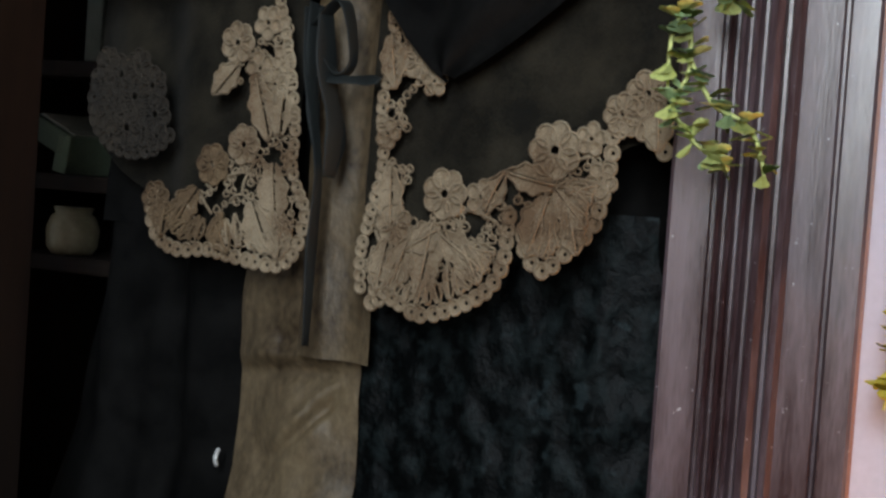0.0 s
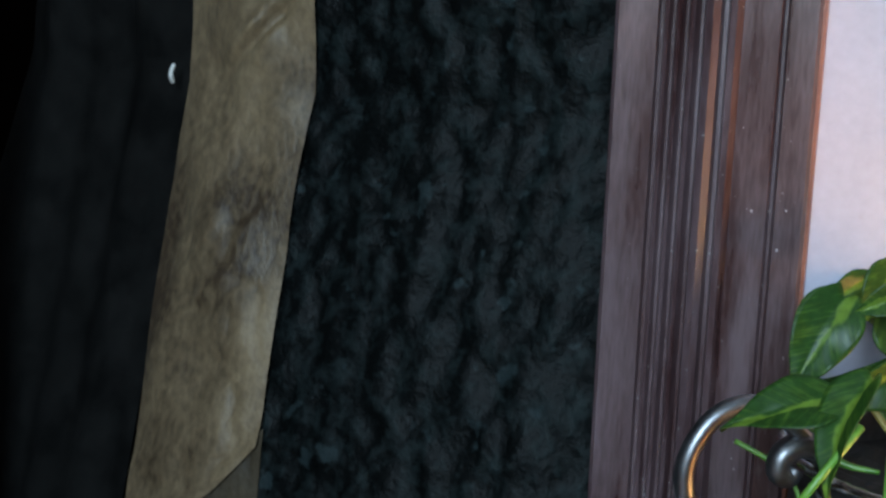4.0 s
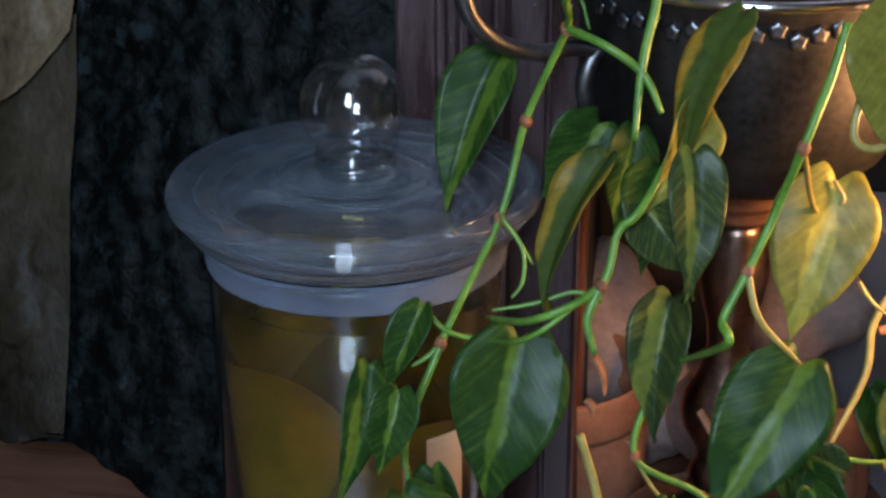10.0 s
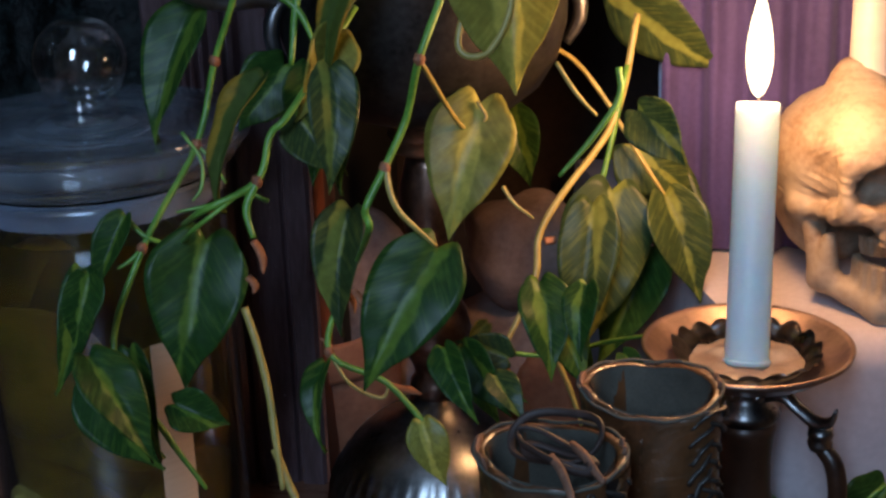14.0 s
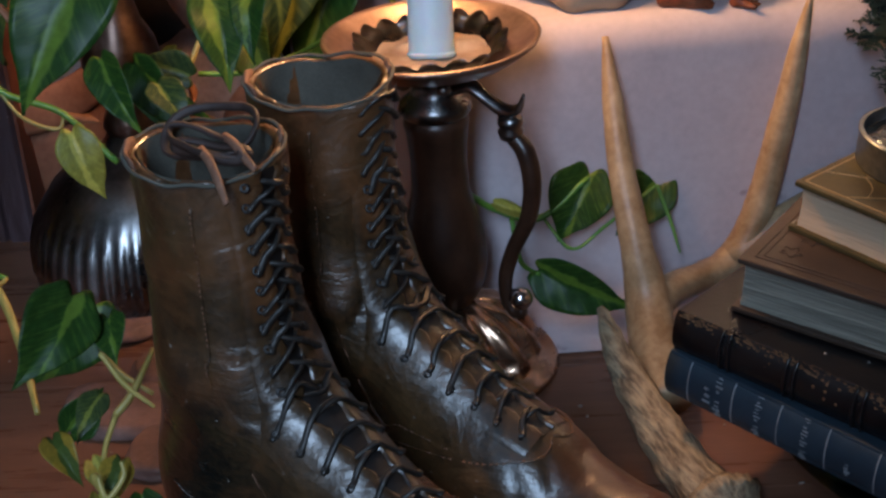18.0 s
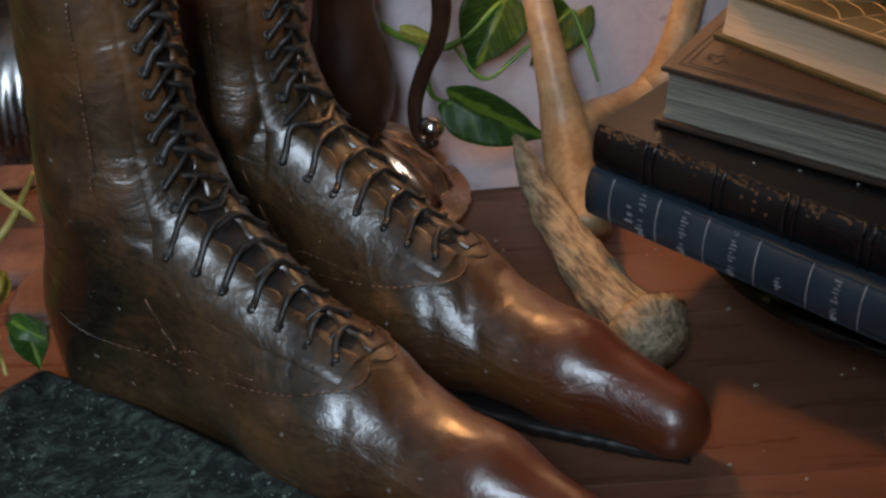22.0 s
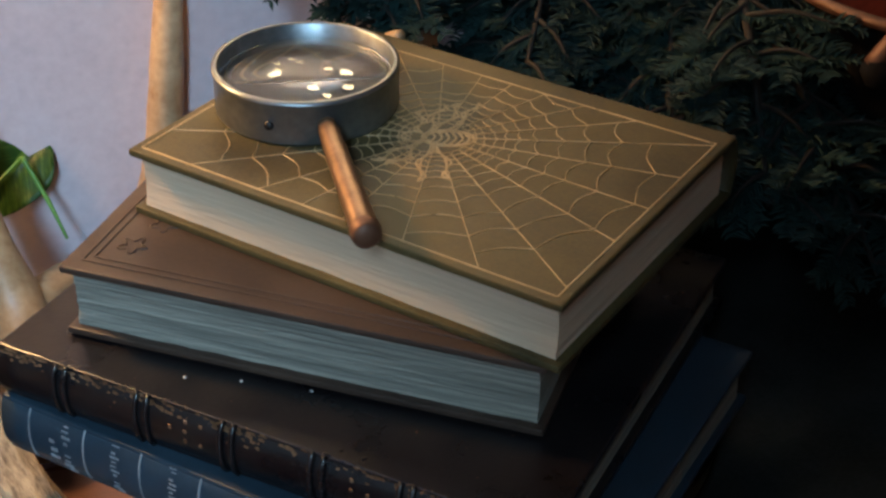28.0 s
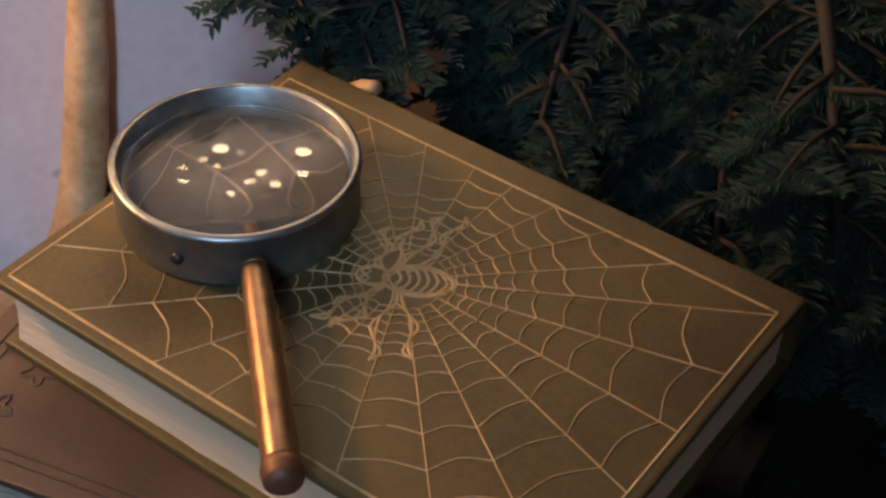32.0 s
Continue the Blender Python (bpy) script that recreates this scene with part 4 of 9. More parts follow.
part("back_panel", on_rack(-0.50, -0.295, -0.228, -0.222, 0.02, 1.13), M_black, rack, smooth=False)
pot_ = thing("cream_jar", dress_at(-0.447, 0.653, -0.125), "small cream glazed jar on a dark shelf", "jar")
part("body", lathe([(0, 0), (0.017, 0), (0.0215, 0.006), (0.0225, 0.022), (0.019, 0.032), (0.015, 0.035), (0.017, 0.040), (0, 0.040)], 40), material("cream_glaze", (0.20, 0.16, 0.09), (0.42, 0.35, 0.22), 0.35, scale=30, grain=200, bump=0.1), pot_)
for name, s_, z_, sx, sz, tilt, colours, words in (
        ("book", -0.459, 0.754, 0.046, 0.020, -22, ((0.035, 0.050, 0.030), (0.085, 0.110, 0.070)), "faded green book leaning on a dark shelf"),
        ("book", -0.440, 0.7385, 0.016, 0.033, -10, ((0.070, 0.095, 0.055), (0.15, 0.18, 0.11)), "small pale green book on a dark shelf"),
        ("book", -0.411, 0.891, 0.018, 0.150, 0, ((0.055, 0.06, 0.046), (0.11, 0.115, 0.09)), "tall grey-green book standing on a dark shelf")):
    o = tagged(new(name), words, "book", "books on the dark shelves")
    o.location = dress_at(s_, z_, -0.15)
    o.rotation_euler = (0, radians(-tilt), math.atan2(DU.y, DU.x))
    m_ = material("old_green_cloth", *colours, 0.8, scale=24, grain=500, bump=0.3)
    part("cover", box(sx, 0.10, sz, 0.0015, (0, 0, 0)), m_, o, smooth=False)
    part("pages", box(sx * 0.8, 0.096, sz * 0.98, 0.0005, (0, 0.0035, 0.0022)), M_page_grey, o, smooth=False)


# the two halves of the capelet
def cape_right(u, v):
    top = 0.90
    low = 0.665 + 0.115 * u ** 1.4 + 0.012 * math.sin(u * 10)
    s = -0.040 + 0.225 * u
    z = low + (top - low) * v
    return dress_at(s + 0.012 * (1 - v) * (0.3 - u), z, 0.012 + 0.012 * (1 - v) + folds(s, z, 30, 0.0035) + 0.0022 * math.sin(s * 150 - z * 120) * u + 0.0015 * noise.noise(Vector((s * 60, z * 40, 6))) - 0.02 * u * u)


def cape_left(u, v):
    top = 0.90
    low = 0.685 + 0.0 * u + 0.075 * (1 - u) ** 2
    s = -0.335 + 0.235 * u
    z = low + (top - low) * v
    return dress_at(s, z, 0.004 + 0.012 * (1 - v) + folds(s, z, 34, 0.004) - 0.05 * (1 - u) ** 2)


cloth("capelet_half", cape_right, 50, 40, M_capelet, "faded black cotton capelet half")
cloth("capelet_half", cape_left, 50, 40, M_capelet, "faded black cotton capelet half")


def scarf(u, v):
    # black scarf end hanging in a point
    half = 0.108 * (1 - v) ** 0.8 + 0.003
    s = 0.062 + (u - 0.5) * 2 * half - 0.030 * v
    return dress_at(s, 0.905 - 0.108 * v + 0.004 * math.sin(u * 3), 0.040 + 0.005 * math.sin(u * 9 + v * 4))


cloth("scarf_end", scarf, 20, 14, M_black, "black scarf end hanging in a point")


def sash(u, v):
    s = -0.36 + 0.52 * u
    return dress_at(s, 0.862 + 0.07 * v + 0.012 * abs(u - 0.55), 0.034 + 0.004 * math.sin(u * 40) + 0.006 * math.sin(v * 5))


cloth("neck_band", sash, 60, 8, M_black, "black neck band")


# lace: flowers, leaves and scallops of corded thread, each worked as one relief
def lace_flower(u, z, r, w, petals=7, turn=0.0, mat=M_lace):
    bm = bmesh.new()
    for k in range(petals):
        a = turn + 2 * math.pi * k / petals
        c = (u + 0.64 * r * math.cos(a), z + 0.64 * r * math.sin(a))
        q = 0.40 * r

        def petal(p, t, c=c, q=q):
            b = 2 * math.pi * p
            return local(dress, dress_at(c[0] + q * t * math.cos(b), c[1] + q * t * math.sin(b), w + 0.0016 * t * t + 0.0005 * math.sin(b * 5)))
        sheet(12, 3, petal, bm)
        loop_tube([local(dress, dress_at(c[0] + q * math.cos(b), c[1] + q * math.sin(b), w + 0.0018)) for b in np.linspace(0, 2 * math.pi, 13)[:-1]], 0.0009, 4, bm)
    loop_tube([local(dress, dress_at(u + 0.22 * r * math.cos(b), z + 0.22 * r * math.sin(b), w + 0.002)) for b in np.linspace(0, 2 * math.pi, 11)[:-1]], 0.0010, 4, bm)
    return part("lace_flower", bm, mat, dress)


def lace_leaf(u, z, length, width, angle, w):
    bm = bmesh.new()
    ca, sa = math.cos(angle), math.sin(angle)

    def at(x, y, lift):
        return local(dress, dress_at(u + ca * x - sa * y, z + sa * x + ca * y, w + lift))
    for side in (-1, 1):
        def half(p, t, side=side):
            x = length * p
            y = side * (0.0008 + width * t * math.sin(math.pi * min(1, p * 0.93 + 0.07)) * (1 + 0.14 * math.sin(p * 22)))
            return at(x, y, 0.0018 * t + 0.0006 * math.sin(p * 40 + t * 3))
        sheet(16, 4, half, bm)
        tube([at(length * p, side * width * math.sin(math.pi * min(1, p * 0.93 + 0.07)) * (1 + 0.14 * math.sin(p * 22)), 0.002) for p in np.linspace(0.02, 0.98, 16)], 0.0009, 4, bm, 0)
    tube([at(0, 0, 0.002), at(length * 0.5, 0.0004, 0.0028), at(length, 0, 0.002)], 0.0010, 5, bm, 4)
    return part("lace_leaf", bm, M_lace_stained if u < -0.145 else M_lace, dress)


def lace_edge(points, w, r=0.0047, mat=M_lace):
    """A run of small ringed scallops along the hem."""
    path = spline([Vector((a, b, 0)) for a, b in points], 10)
    run = [0.0]
    for a, b in zip(path, path[1:]):
        run.append(run[-1] + (b - a).length)
    n = max(2, int(run[-1] / (r * 1.75)))
    for k in range(n):
        d = run[-1] * (k + 0.5) / n
        i = next(j for j in range(len(run)) if run[j] >= d)
        c = path[i]
        bm = bmesh.new()

        def disc(p, t, c=c):
            b = 2 * math.pi * p
            rr = r * (0.26 + 0.74 * t)
            return local(dress, dress_at(c.x + rr * math.cos(b), c.y + rr * math.sin(b), w + 0.001 * t + 0.0012 * noise.noise(Vector((c.x * 200, c.y * 200, 0)))))
        sheet(12, 2, disc, bm)
        loop_tube([local(dress, dress_at(c.x + r * math.cos(b), c.y + r * math.sin(b), w + 0.0014)) for b in np.linspace(0, 2 * math.pi, 13)[:-1]], 0.0010, 4, bm)
        part("lace_scallop", bm, mat, dress)


def lace_bars(points, w):
    """Twisted connecting threads."""
    bm = bmesh.new()
    for a, b in zip(points, points[1:]):
        tube([local(dress, dress_at(*a, w)), local(dress, dress_at((a[0] + b[0]) / 2, (a[1] + b[1]) / 2 + 0.001, w + 0.001)), local(dress, dress_at(*b, w))], 0.0011, 5, bm, 3)
    part("lace_thread", bm, M_lace, dress)


LW = 0.030
for u, z, r in ((0.0309, 0.7304, 0.0150), (0.0571, 0.7301, 0.0105), (0.1046, 0.7603, 0.0165), (0.1278, 0.7679, 0.0095), (-0.0049, 0.7096, 0.0125), (0.0055, 0.8109, 0.0115), (-0.1398, 0.8197, 0.0135),
                (-0.1293, 0.7527, 0.0130), (-0.1062, 0.7925, 0.0115), (-0.1552, 0.7383, 0.0135), (-0.1190, 0.8032, 0.0110), (0.1611, 0.7946, 0.0130), (0.1463, 0.7831, 0.0115), (-0.115, 0.833, 0.011),
                (0.0, 0.838, 0.012), (0.018, 0.798, 0.009), (-0.205, 0.712, 0.012), (-0.014, 0.765, 0.009), (-0.012, 0.672, 0.010), (0.136, 0.745, 0.010), (-0.1, 0.81, 0.009)):
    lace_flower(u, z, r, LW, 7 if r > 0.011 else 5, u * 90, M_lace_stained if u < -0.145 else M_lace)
for u, z, l, wd, a in ((0.024, 0.712, 0.046, 0.0115, -1.75), (0.030, 0.706, 0.036, 0.0095, -0.55), (0.030, 0.710, 0.030, 0.009, -2.6), (0.103, 0.733, 0.038, 0.0125, -1.9), (0.108, 0.738, 0.030, 0.0105, -0.8),
                       (0.106, 0.740, 0.034, 0.0085, 2.95), (-0.122, 0.797, 0.044, 0.010, -1.25), (-0.104, 0.742, 0.044, 0.012, -1.45), (-0.120, 0.716, 0.036, 0.0125, -1.1), (-0.138, 0.806, 0.030, 0.009, -2.35),
                       (-0.168, 0.722, 0.034, 0.010, -2.2), (-0.195, 0.712, 0.026, 0.009, -1.7), (-0.010, 0.745, 0.040, 0.009, -1.5), (-0.016, 0.826, 0.034, 0.009, -1.4), (0.006, 0.700, 0.034, 0.010, -1.9),
                       (0.046, 0.700, 0.026, 0.010, -1.0), (0.118, 0.722, 0.022, 0.008, -1.3), (0.060, 0.722, 0.028, 0.007, 1.1), (-0.009, 0.70, 0.034, 0.009, -1.75), (0.168, 0.79, 0.028, 0.009, -1.5),
                       (-0.150, 0.700, 0.024, 0.009, -1.0), (-0.094, 0.705, 0.026, 0.010, -1.6), (-0.1, 0.76, 0.03, 0.008, 1.5)):
    lace_leaf(u, z, l, wd, a, LW + 0.0006)
lace_edge(((-0.0243, 0.6566), (-0.0054, 0.6639), (0.0165, 0.6556), (0.0407, 0.6616), (0.0637, 0.6742), (0.0742, 0.6903), (0.0764, 0.7106), (0.0772, 0.7240)), LW)
lace_edge(((0.0872, 0.7148), (0.0887, 0.7016), (0.1011, 0.6901), (0.1186, 0.7041), (0.1320, 0.7181), (0.1376, 0.7379), (0.1411, 0.7605), (0.1400, 0.7733)), LW)
lace_edge(((0.1401, 0.7717), (0.1522, 0.7754), (0.1631, 0.7711), (0.1760, 0.7607)), LW)
lace_edge(((-0.0270, 0.6635), (-0.0291, 0.6882), (-0.0228, 0.7171), (-0.0165, 0.7457), (-0.0198, 0.7842), (-0.0136, 0.8123), (-0.0159, 0.8402)), LW, 0.0040)
lace_edge(((-0.2077, 0.7199), (-0.2070, 0.6926), (-0.1859, 0.6795), (-0.1554, 0.6813), (-0.1278, 0.6779), (-0.0964, 0.6758), (-0.0810, 0.6875), (-0.0738, 0.7117)), LW)
lace_edge(((-0.0738, 0.7117), (-0.0876, 0.7382), (-0.0877, 0.7674), (-0.0960, 0.8110), (-0.1061, 0.8475)), LW, 0.0040)
# narrow leaves worked side by side along the hems
for hem, inner in ((((-0.010, 0.667), (0.016, 0.661), (0.040, 0.667), (0.060, 0.680), (0.070, 0.698)), (0.024, 0.715)), (((0.092, 0.705), (0.102, 0.697), (0.117, 0.710), (0.128, 0.724), (0.134, 0.742)), (0.108, 0.742)),
                   (((-0.198, 0.700), (-0.182, 0.687), (-0.156, 0.688), (-0.128, 0.685), (-0.098, 0.683), (-0.084, 0.698)), (-0.135, 0.735))):
    line = spline([Vector((*q, 0)) for q in hem], 3)
    for k, q in enumerate(line):
        way = Vector((*inner, 0)) - q
        lace_leaf(q.x, q.y, 0.019 + 0.004 * math.sin(k * 2.3), 0.0040, math.atan2(way.y, way.x) + 0.25 * math.sin(k * 1.7), LW + 0.0002)
for run in (((0.012, 0.70), (0.030, 0.714), (0.046, 0.722), (0.068, 0.716), (0.075, 0.705)), ((0.030, 0.714), (0.036, 0.70), (0.052, 0.684), (0.062, 0.69)), ((0.088, 0.722), (0.105, 0.738), (0.12, 0.745), (0.134, 0.74)),
            ((0.105, 0.738), (0.112, 0.752), (0.128, 0.758)), ((-0.018, 0.73), (-0.006, 0.73), (0.0, 0.722)), ((-0.02, 0.705), (-0.012, 0.69), (-0.02, 0.675)), ((-0.145, 0.73), (-0.125, 0.735), (-0.115, 0.745), (-0.10, 0.73)),
            ((-0.125, 0.735), (-0.13, 0.72), (-0.14, 0.715)), ((-0.115, 0.745), (-0.108, 0.73), (-0.118, 0.722)), ((-0.185, 0.712), (-0.172, 0.706), (-0.165, 0.716), (-0.155, 0.705)), ((-0.13, 0.81), (-0.118, 0.815), (-0.108, 0.806)),
            ((-0.125, 0.8), (-0.12, 0.785), (-0.11, 0.78)), ((-0.118, 0.815), (-0.118, 0.795)), ((-0.018, 0.80), (-0.008, 0.802), (0.004, 0.80)), ((0.002, 0.822), (0.008, 0.80), (0.016, 0.79)), ((-0.02, 0.66), (0.0, 0.672), (0.014, 0.668)),
            ((0.02, 0.672), (0.034, 0.676), (0.05, 0.684)), ((0.092, 0.705), (0.104, 0.702), (0.116, 0.71))):
    lace_bars(run, LW + 0.0002)
# ground of small worked rings and bars between the motifs
def lace_ground(seeds, w):
    g = random.Random(11)
    bm = bmesh.new()
    done = []
    for (u, z, r) in seeds:
        for _ in range(26):
            a, d = g.uniform(0, 2 * math.pi), r * math.sqrt(g.uniform(0.15, 1.0))
            c = (u + d * math.cos(a), z + d * math.sin(a))
            if any((c[0] - q[0]) ** 2 + (c[1] - q[1]) ** 2 < 0.0046 ** 2 for q in done):
                continue
            done.append(c)
            rr = g.uniform(0.0021, 0.0032)
            loop_tube([local(dress, dress_at(c[0] + rr * math.cos(b), c[1] + rr * math.sin(b) * 0.9, w + 0.0004 * math.sin(b * 2))) for b in np.linspace(0, 2 * math.pi, 9)[:-1]], 0.00085, 4, bm)
            for q in done[-7:-1]:
                if (c[0] - q[0]) ** 2 + (c[1] - q[1]) ** 2 < 0.0105 ** 2:
                    tube([local(dress, dress_at(*c, w)), local(dress, dress_at(*q, w))], 0.0007, 4, bm, 0)
    tagged(part("lace_ground", bm, M_lace, dress, "fine ringed ground of the lace"), kind="stuff")


lace_ground(((0.012, 0.690, 0.022), (0.038, 0.692, 0.024), (0.058, 0.704, 0.018), (0.0, 0.680, 0.018), (0.030, 0.716, 0.016), (0.066, 0.722, 0.010), (0.100, 0.715, 0.016), (0.116, 0.726, 0.018), (0.125, 0.745, 0.016), (0.104, 0.742, 0.016), (0.088, 0.733, 0.010),
             (0.150, 0.785, 0.012), (0.165, 0.780, 0.012), (-0.010, 0.712, 0.013), (-0.006, 0.740, 0.010), (-0.010, 0.775, 0.010), (-0.004, 0.800, 0.012), (-0.004, 0.828, 0.012), (-0.019, 0.685, 0.009),
             (-0.190, 0.702, 0.015), (-0.165, 0.705, 0.020), (-0.138, 0.703, 0.020), (-0.110, 0.702, 0.022), (-0.092, 0.715, 0.014), (-0.130, 0.730, 0.018), (-0.105, 0.740, 0.016), (-0.150, 0.730, 0.014), (-0.100, 0.765, 0.010), (-0.108, 0.785, 0.014),
             (-0.118, 0.808, 0.018), (-0.110, 0.832, 0.014), (-0.138, 0.800, 0.012)), LW - 0.0004)
# far shoulder: its shade is put into the darker lace colour
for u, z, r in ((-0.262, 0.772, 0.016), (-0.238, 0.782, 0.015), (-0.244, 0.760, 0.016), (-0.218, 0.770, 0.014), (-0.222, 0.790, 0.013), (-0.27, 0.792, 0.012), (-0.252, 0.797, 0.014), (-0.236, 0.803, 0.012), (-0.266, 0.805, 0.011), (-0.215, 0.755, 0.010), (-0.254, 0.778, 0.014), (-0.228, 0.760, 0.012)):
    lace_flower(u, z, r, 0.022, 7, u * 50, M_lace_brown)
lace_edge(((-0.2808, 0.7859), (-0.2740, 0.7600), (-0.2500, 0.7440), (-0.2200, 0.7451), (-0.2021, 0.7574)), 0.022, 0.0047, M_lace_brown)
# ribbon: knot, loops and hanging ends
for pts_, wd in ((((-0.0766, 0.842), (-0.070, 0.80), (-0.062, 0.74), (-0.0620, 0.69), (-0.0588, 0.628)), 0.0042), (((-0.062, 0.842), (-0.056, 0.80), (-0.050, 0.765), (-0.052, 0.735)), 0.008),
                 (((-0.070, 0.83), (-0.046, 0.845), (-0.040, 0.81), (-0.05, 0.80), (-0.062, 0.815)), 0.006), (((-0.064, 0.80), (-0.048, 0.797), (-0.03, 0.797), (-0.018, 0.797)), 0.0042),
                 (((-0.072, 0.845), (-0.068, 0.81), (-0.07, 0.785), (-0.064, 0.755)), 0.005)):
    part("ribbon", tube([local(dress, dress_at(a, b, 0.040 + 0.003 * math.sin(k * 2))) for k, (a, b) in enumerate(pts_)], [wd * k_ for k_ in (0.8, 1.25, 0.9, 1.3, 0.75)], 12, per=6, flat=0.16), M_ribbon, dress, "dark green satin ribbon")
part("stray_thread", tube([local(dress, dress_at(-0.166, 0.5405, -0.005)), local(dress, dress_at(-0.164, 0.535, 0.0)), local(dress, dress_at(-0.166, 0.529, -0.004))], 0.0016, 6), M_dust, dress, "white thread tuft")
# hem of a dark rug behind, with a pale border stripe
rug = tagged(part("rug", sheet(20, 8, lambda u, v: Vector((-0.62 + 0.36 * u, 0.95 + 0.5 * v, 0.004))), M_tapestry), "dark woven rug with a pale border", "rug")
part("border_stripe", sheet(10, 2, lambda u, v: Vector((-0.275 + 0.05 * u - 0.0 * v, 0.93 + 0.40 * u + 0.03 * v, 0.0085))), M_lace, rug)

# ---- the stack of books on a glass dish ----
TILT = Vector((0.0743, -0.0476, 1)).normalized()     # the stack leans a little


def book(name, corner, yaw, length, depth, h, board, pages, label, spine="far", cover=0.0028, over=0.003):
    """A closed book. corner: its near left bottom corner; yaw: the way of its long near edge; spine: the far or the near long side."""
    a = Vector((math.cos(yaw), math.sin(yaw), 0))
    a = (a - TILT * a.dot(TILT)).normalized()
    r = TILT.cross(a)
    base = Vector(corner)
    z1 = base.z
    ob = thing(name, base, label, "book", "stack of old books")
    ob.matrix_world = Matrix.Translation(base) @ Matrix((a, r, TILT)).transposed().to_4x4()
    for n, z in (("bottom_board", cover / 2), ("top_board", h - cover / 2)):
        bm = box(length, depth, cover, 0.0009, (length / 2, depth / 2, z))
        for v in bm.verts:
            v.co.z += 0.0006 * noise.noise(v.co * 20)
        part(n, bm, board, ob, smooth=False)
    s0, s1 = (over, depth - 0.004) if spine == "far" else (0.004, depth - over)

    def leaf_block(u, v):
        return Vector((over + (length - 2 * over) * u, s0 + (s1 - s0) * v, 0))
    bm = bmesh.new()
    nz = 22
    front = []
    for k in range(nz + 1):
        z = cover + (h - 2 * cover) * k / nz
        row = []
        for i in range(41):
            jitter = (0.0002 if pages is M_page else 0.0006) * noise.noise(Vector((i * 0.35, k * 3.1, z1 * 50))) + 0.0012 * math.sin(math.pi * k / nz)
            y = s0 + jitter if spine == "far" else s1 - jitter
            row.append(bm.verts.new((over + (length - 2 * over) * i / 40 + (0.0004 * noise.noise(Vector((k * 2.3, 0, i))) if i in (0, 40) else 0), y, z)))
        back = [bm.verts.new((q.co.x, s1 if spine == "far" else s0, z)) for q in (row[0], row[-1])]
        front.append((row, back))
    for (r0, b0), (r1, b1) in zip(front, front[1:]):
        for i in range(40):
            bm.faces.new((r0[i], r0[i + 1], r1[i + 1], r1[i]))
        bm.faces.new((r0[0], r1[0], b1[0], b0[0]))
        bm.faces.new((r0[-1], b0[1], b1[1], r1[-1]))
    bmesh.ops.recalc_face_normals(bm, faces=bm.faces)
    part("page_block", bm, pages, ob, smooth=False)
    # rounded spine
    y0, sign = (depth, 1) if spine == "far" else (0.0, -1)

    def back(u, v):
        t = math.pi * v
        return Vector((length * u, y0 + sign * (0.0045 * math.sin(t) - 0.002), h / 2 - h / 2 * math.cos(t) * 0.99))
    part("spine", sheet(24, 10, back, thick=0.0015), board, ob)
    return ob, h, length, depth


dish = tagged(part("glass_dish", lathe([(0, 0.004), (0.05, 0.004), (0.058, 0.0), (0.066, 0.002), (0.064, 0.008), (0.085, 0.014), (0.104, 0.030), (0.108, 0.034), (0.1085, 0.038), (0.104, 0.0405),
                                                (0.099, 0.040), (0.08, 0.028), (0.06, 0.022), (0, 0.021)], 64), M_dish), "dark green glass dish under the books on the floor", "dish")
dish.matrix_world = Matrix.Translation((0.562, 0.366, 0.0035)) @ UP.rotation_difference(TILT).to_matrix().to_4x4() @ Matrix.Diagonal((1, 1, 0.80, 1))
blue = book("blue_book", (0.4178, 0.4196, 0.0537), -1.1039, 0.2222, 0.158, 0.0236, M_bluebook, M_page_grey, "dark blue cloth-bound book with silver lines on its spine", "near")
black = book("black_book", (0.4213, 0.4190, 0.0774), -1.0523, 0.2099, 0.168, 0.0212, M_blackbook, M_page_grey, "black leather book with raised bands and rubbed gilt on its spine", "near")
brown = book("brown_book", (0.4456, 0.4090, 0.0970), -0.9183, 0.1731, 0.130, 0.0283, M_brown, M_page_grey, "brown cloth-bound book with grey uneven page edges")
green = book("green_book", (0.4843, 0.4257, 0.1231), -1.1621, 0.1748, 0.1270, 0.0262, M_green, M_page, "olive green cloth book stamped with a gold spider on its web")


# bands and lettering bars on the two spines
def spine_point(h, x, t, lift):
    return Vector((x, -(0.0045 * math.sin(t) - 0.002) - lift, h / 2 - h / 2 * math.cos(t) * 0.99))


for x in (0.028, 0.062, 0.096, 0.130, 0.162, 0.190):
    for dx in (-0.0022, 0.0022):
        bm = tube([spine_point(black[1], x + dx, math.pi * (0.06 + 0.88 * k / 10), 0.0006) for k in range(11)], 0.0011, 6, per=0)
        part("raised_band", bm, M_blackbook, black[0])
for k, x in enumerate((0.074, 0.080, 0.086, 0.143, 0.149)):
    for j in range(3):
        if (j * 2 + k * 3) % 4 == 0:
            continue
        c = spine_point(black[1], x, math.pi * (0.47 + 0.12 * j), 0.0005)
        part("lettering_bar", box(0.0012, 0.0004, 0.0011 + 0.0004 * ((k + j) % 2), 0, c), M_rubbed, black[0], "rubbed gilt lettering bar", smooth=False)
for x in (0.0134, 0.0381, 0.0629, 0.0881, 0.1131, 0.1370, 0.1615, 0.1846, 0.2050):
    bm = tube([spine_point(blue[1], x, math.pi * (0.06 + 0.88 * k / 10), 0.0002) for k in range(11)], 0.0004, 4, per=0)
    part("silver_line", bm, M_silverfoil, blue[0])
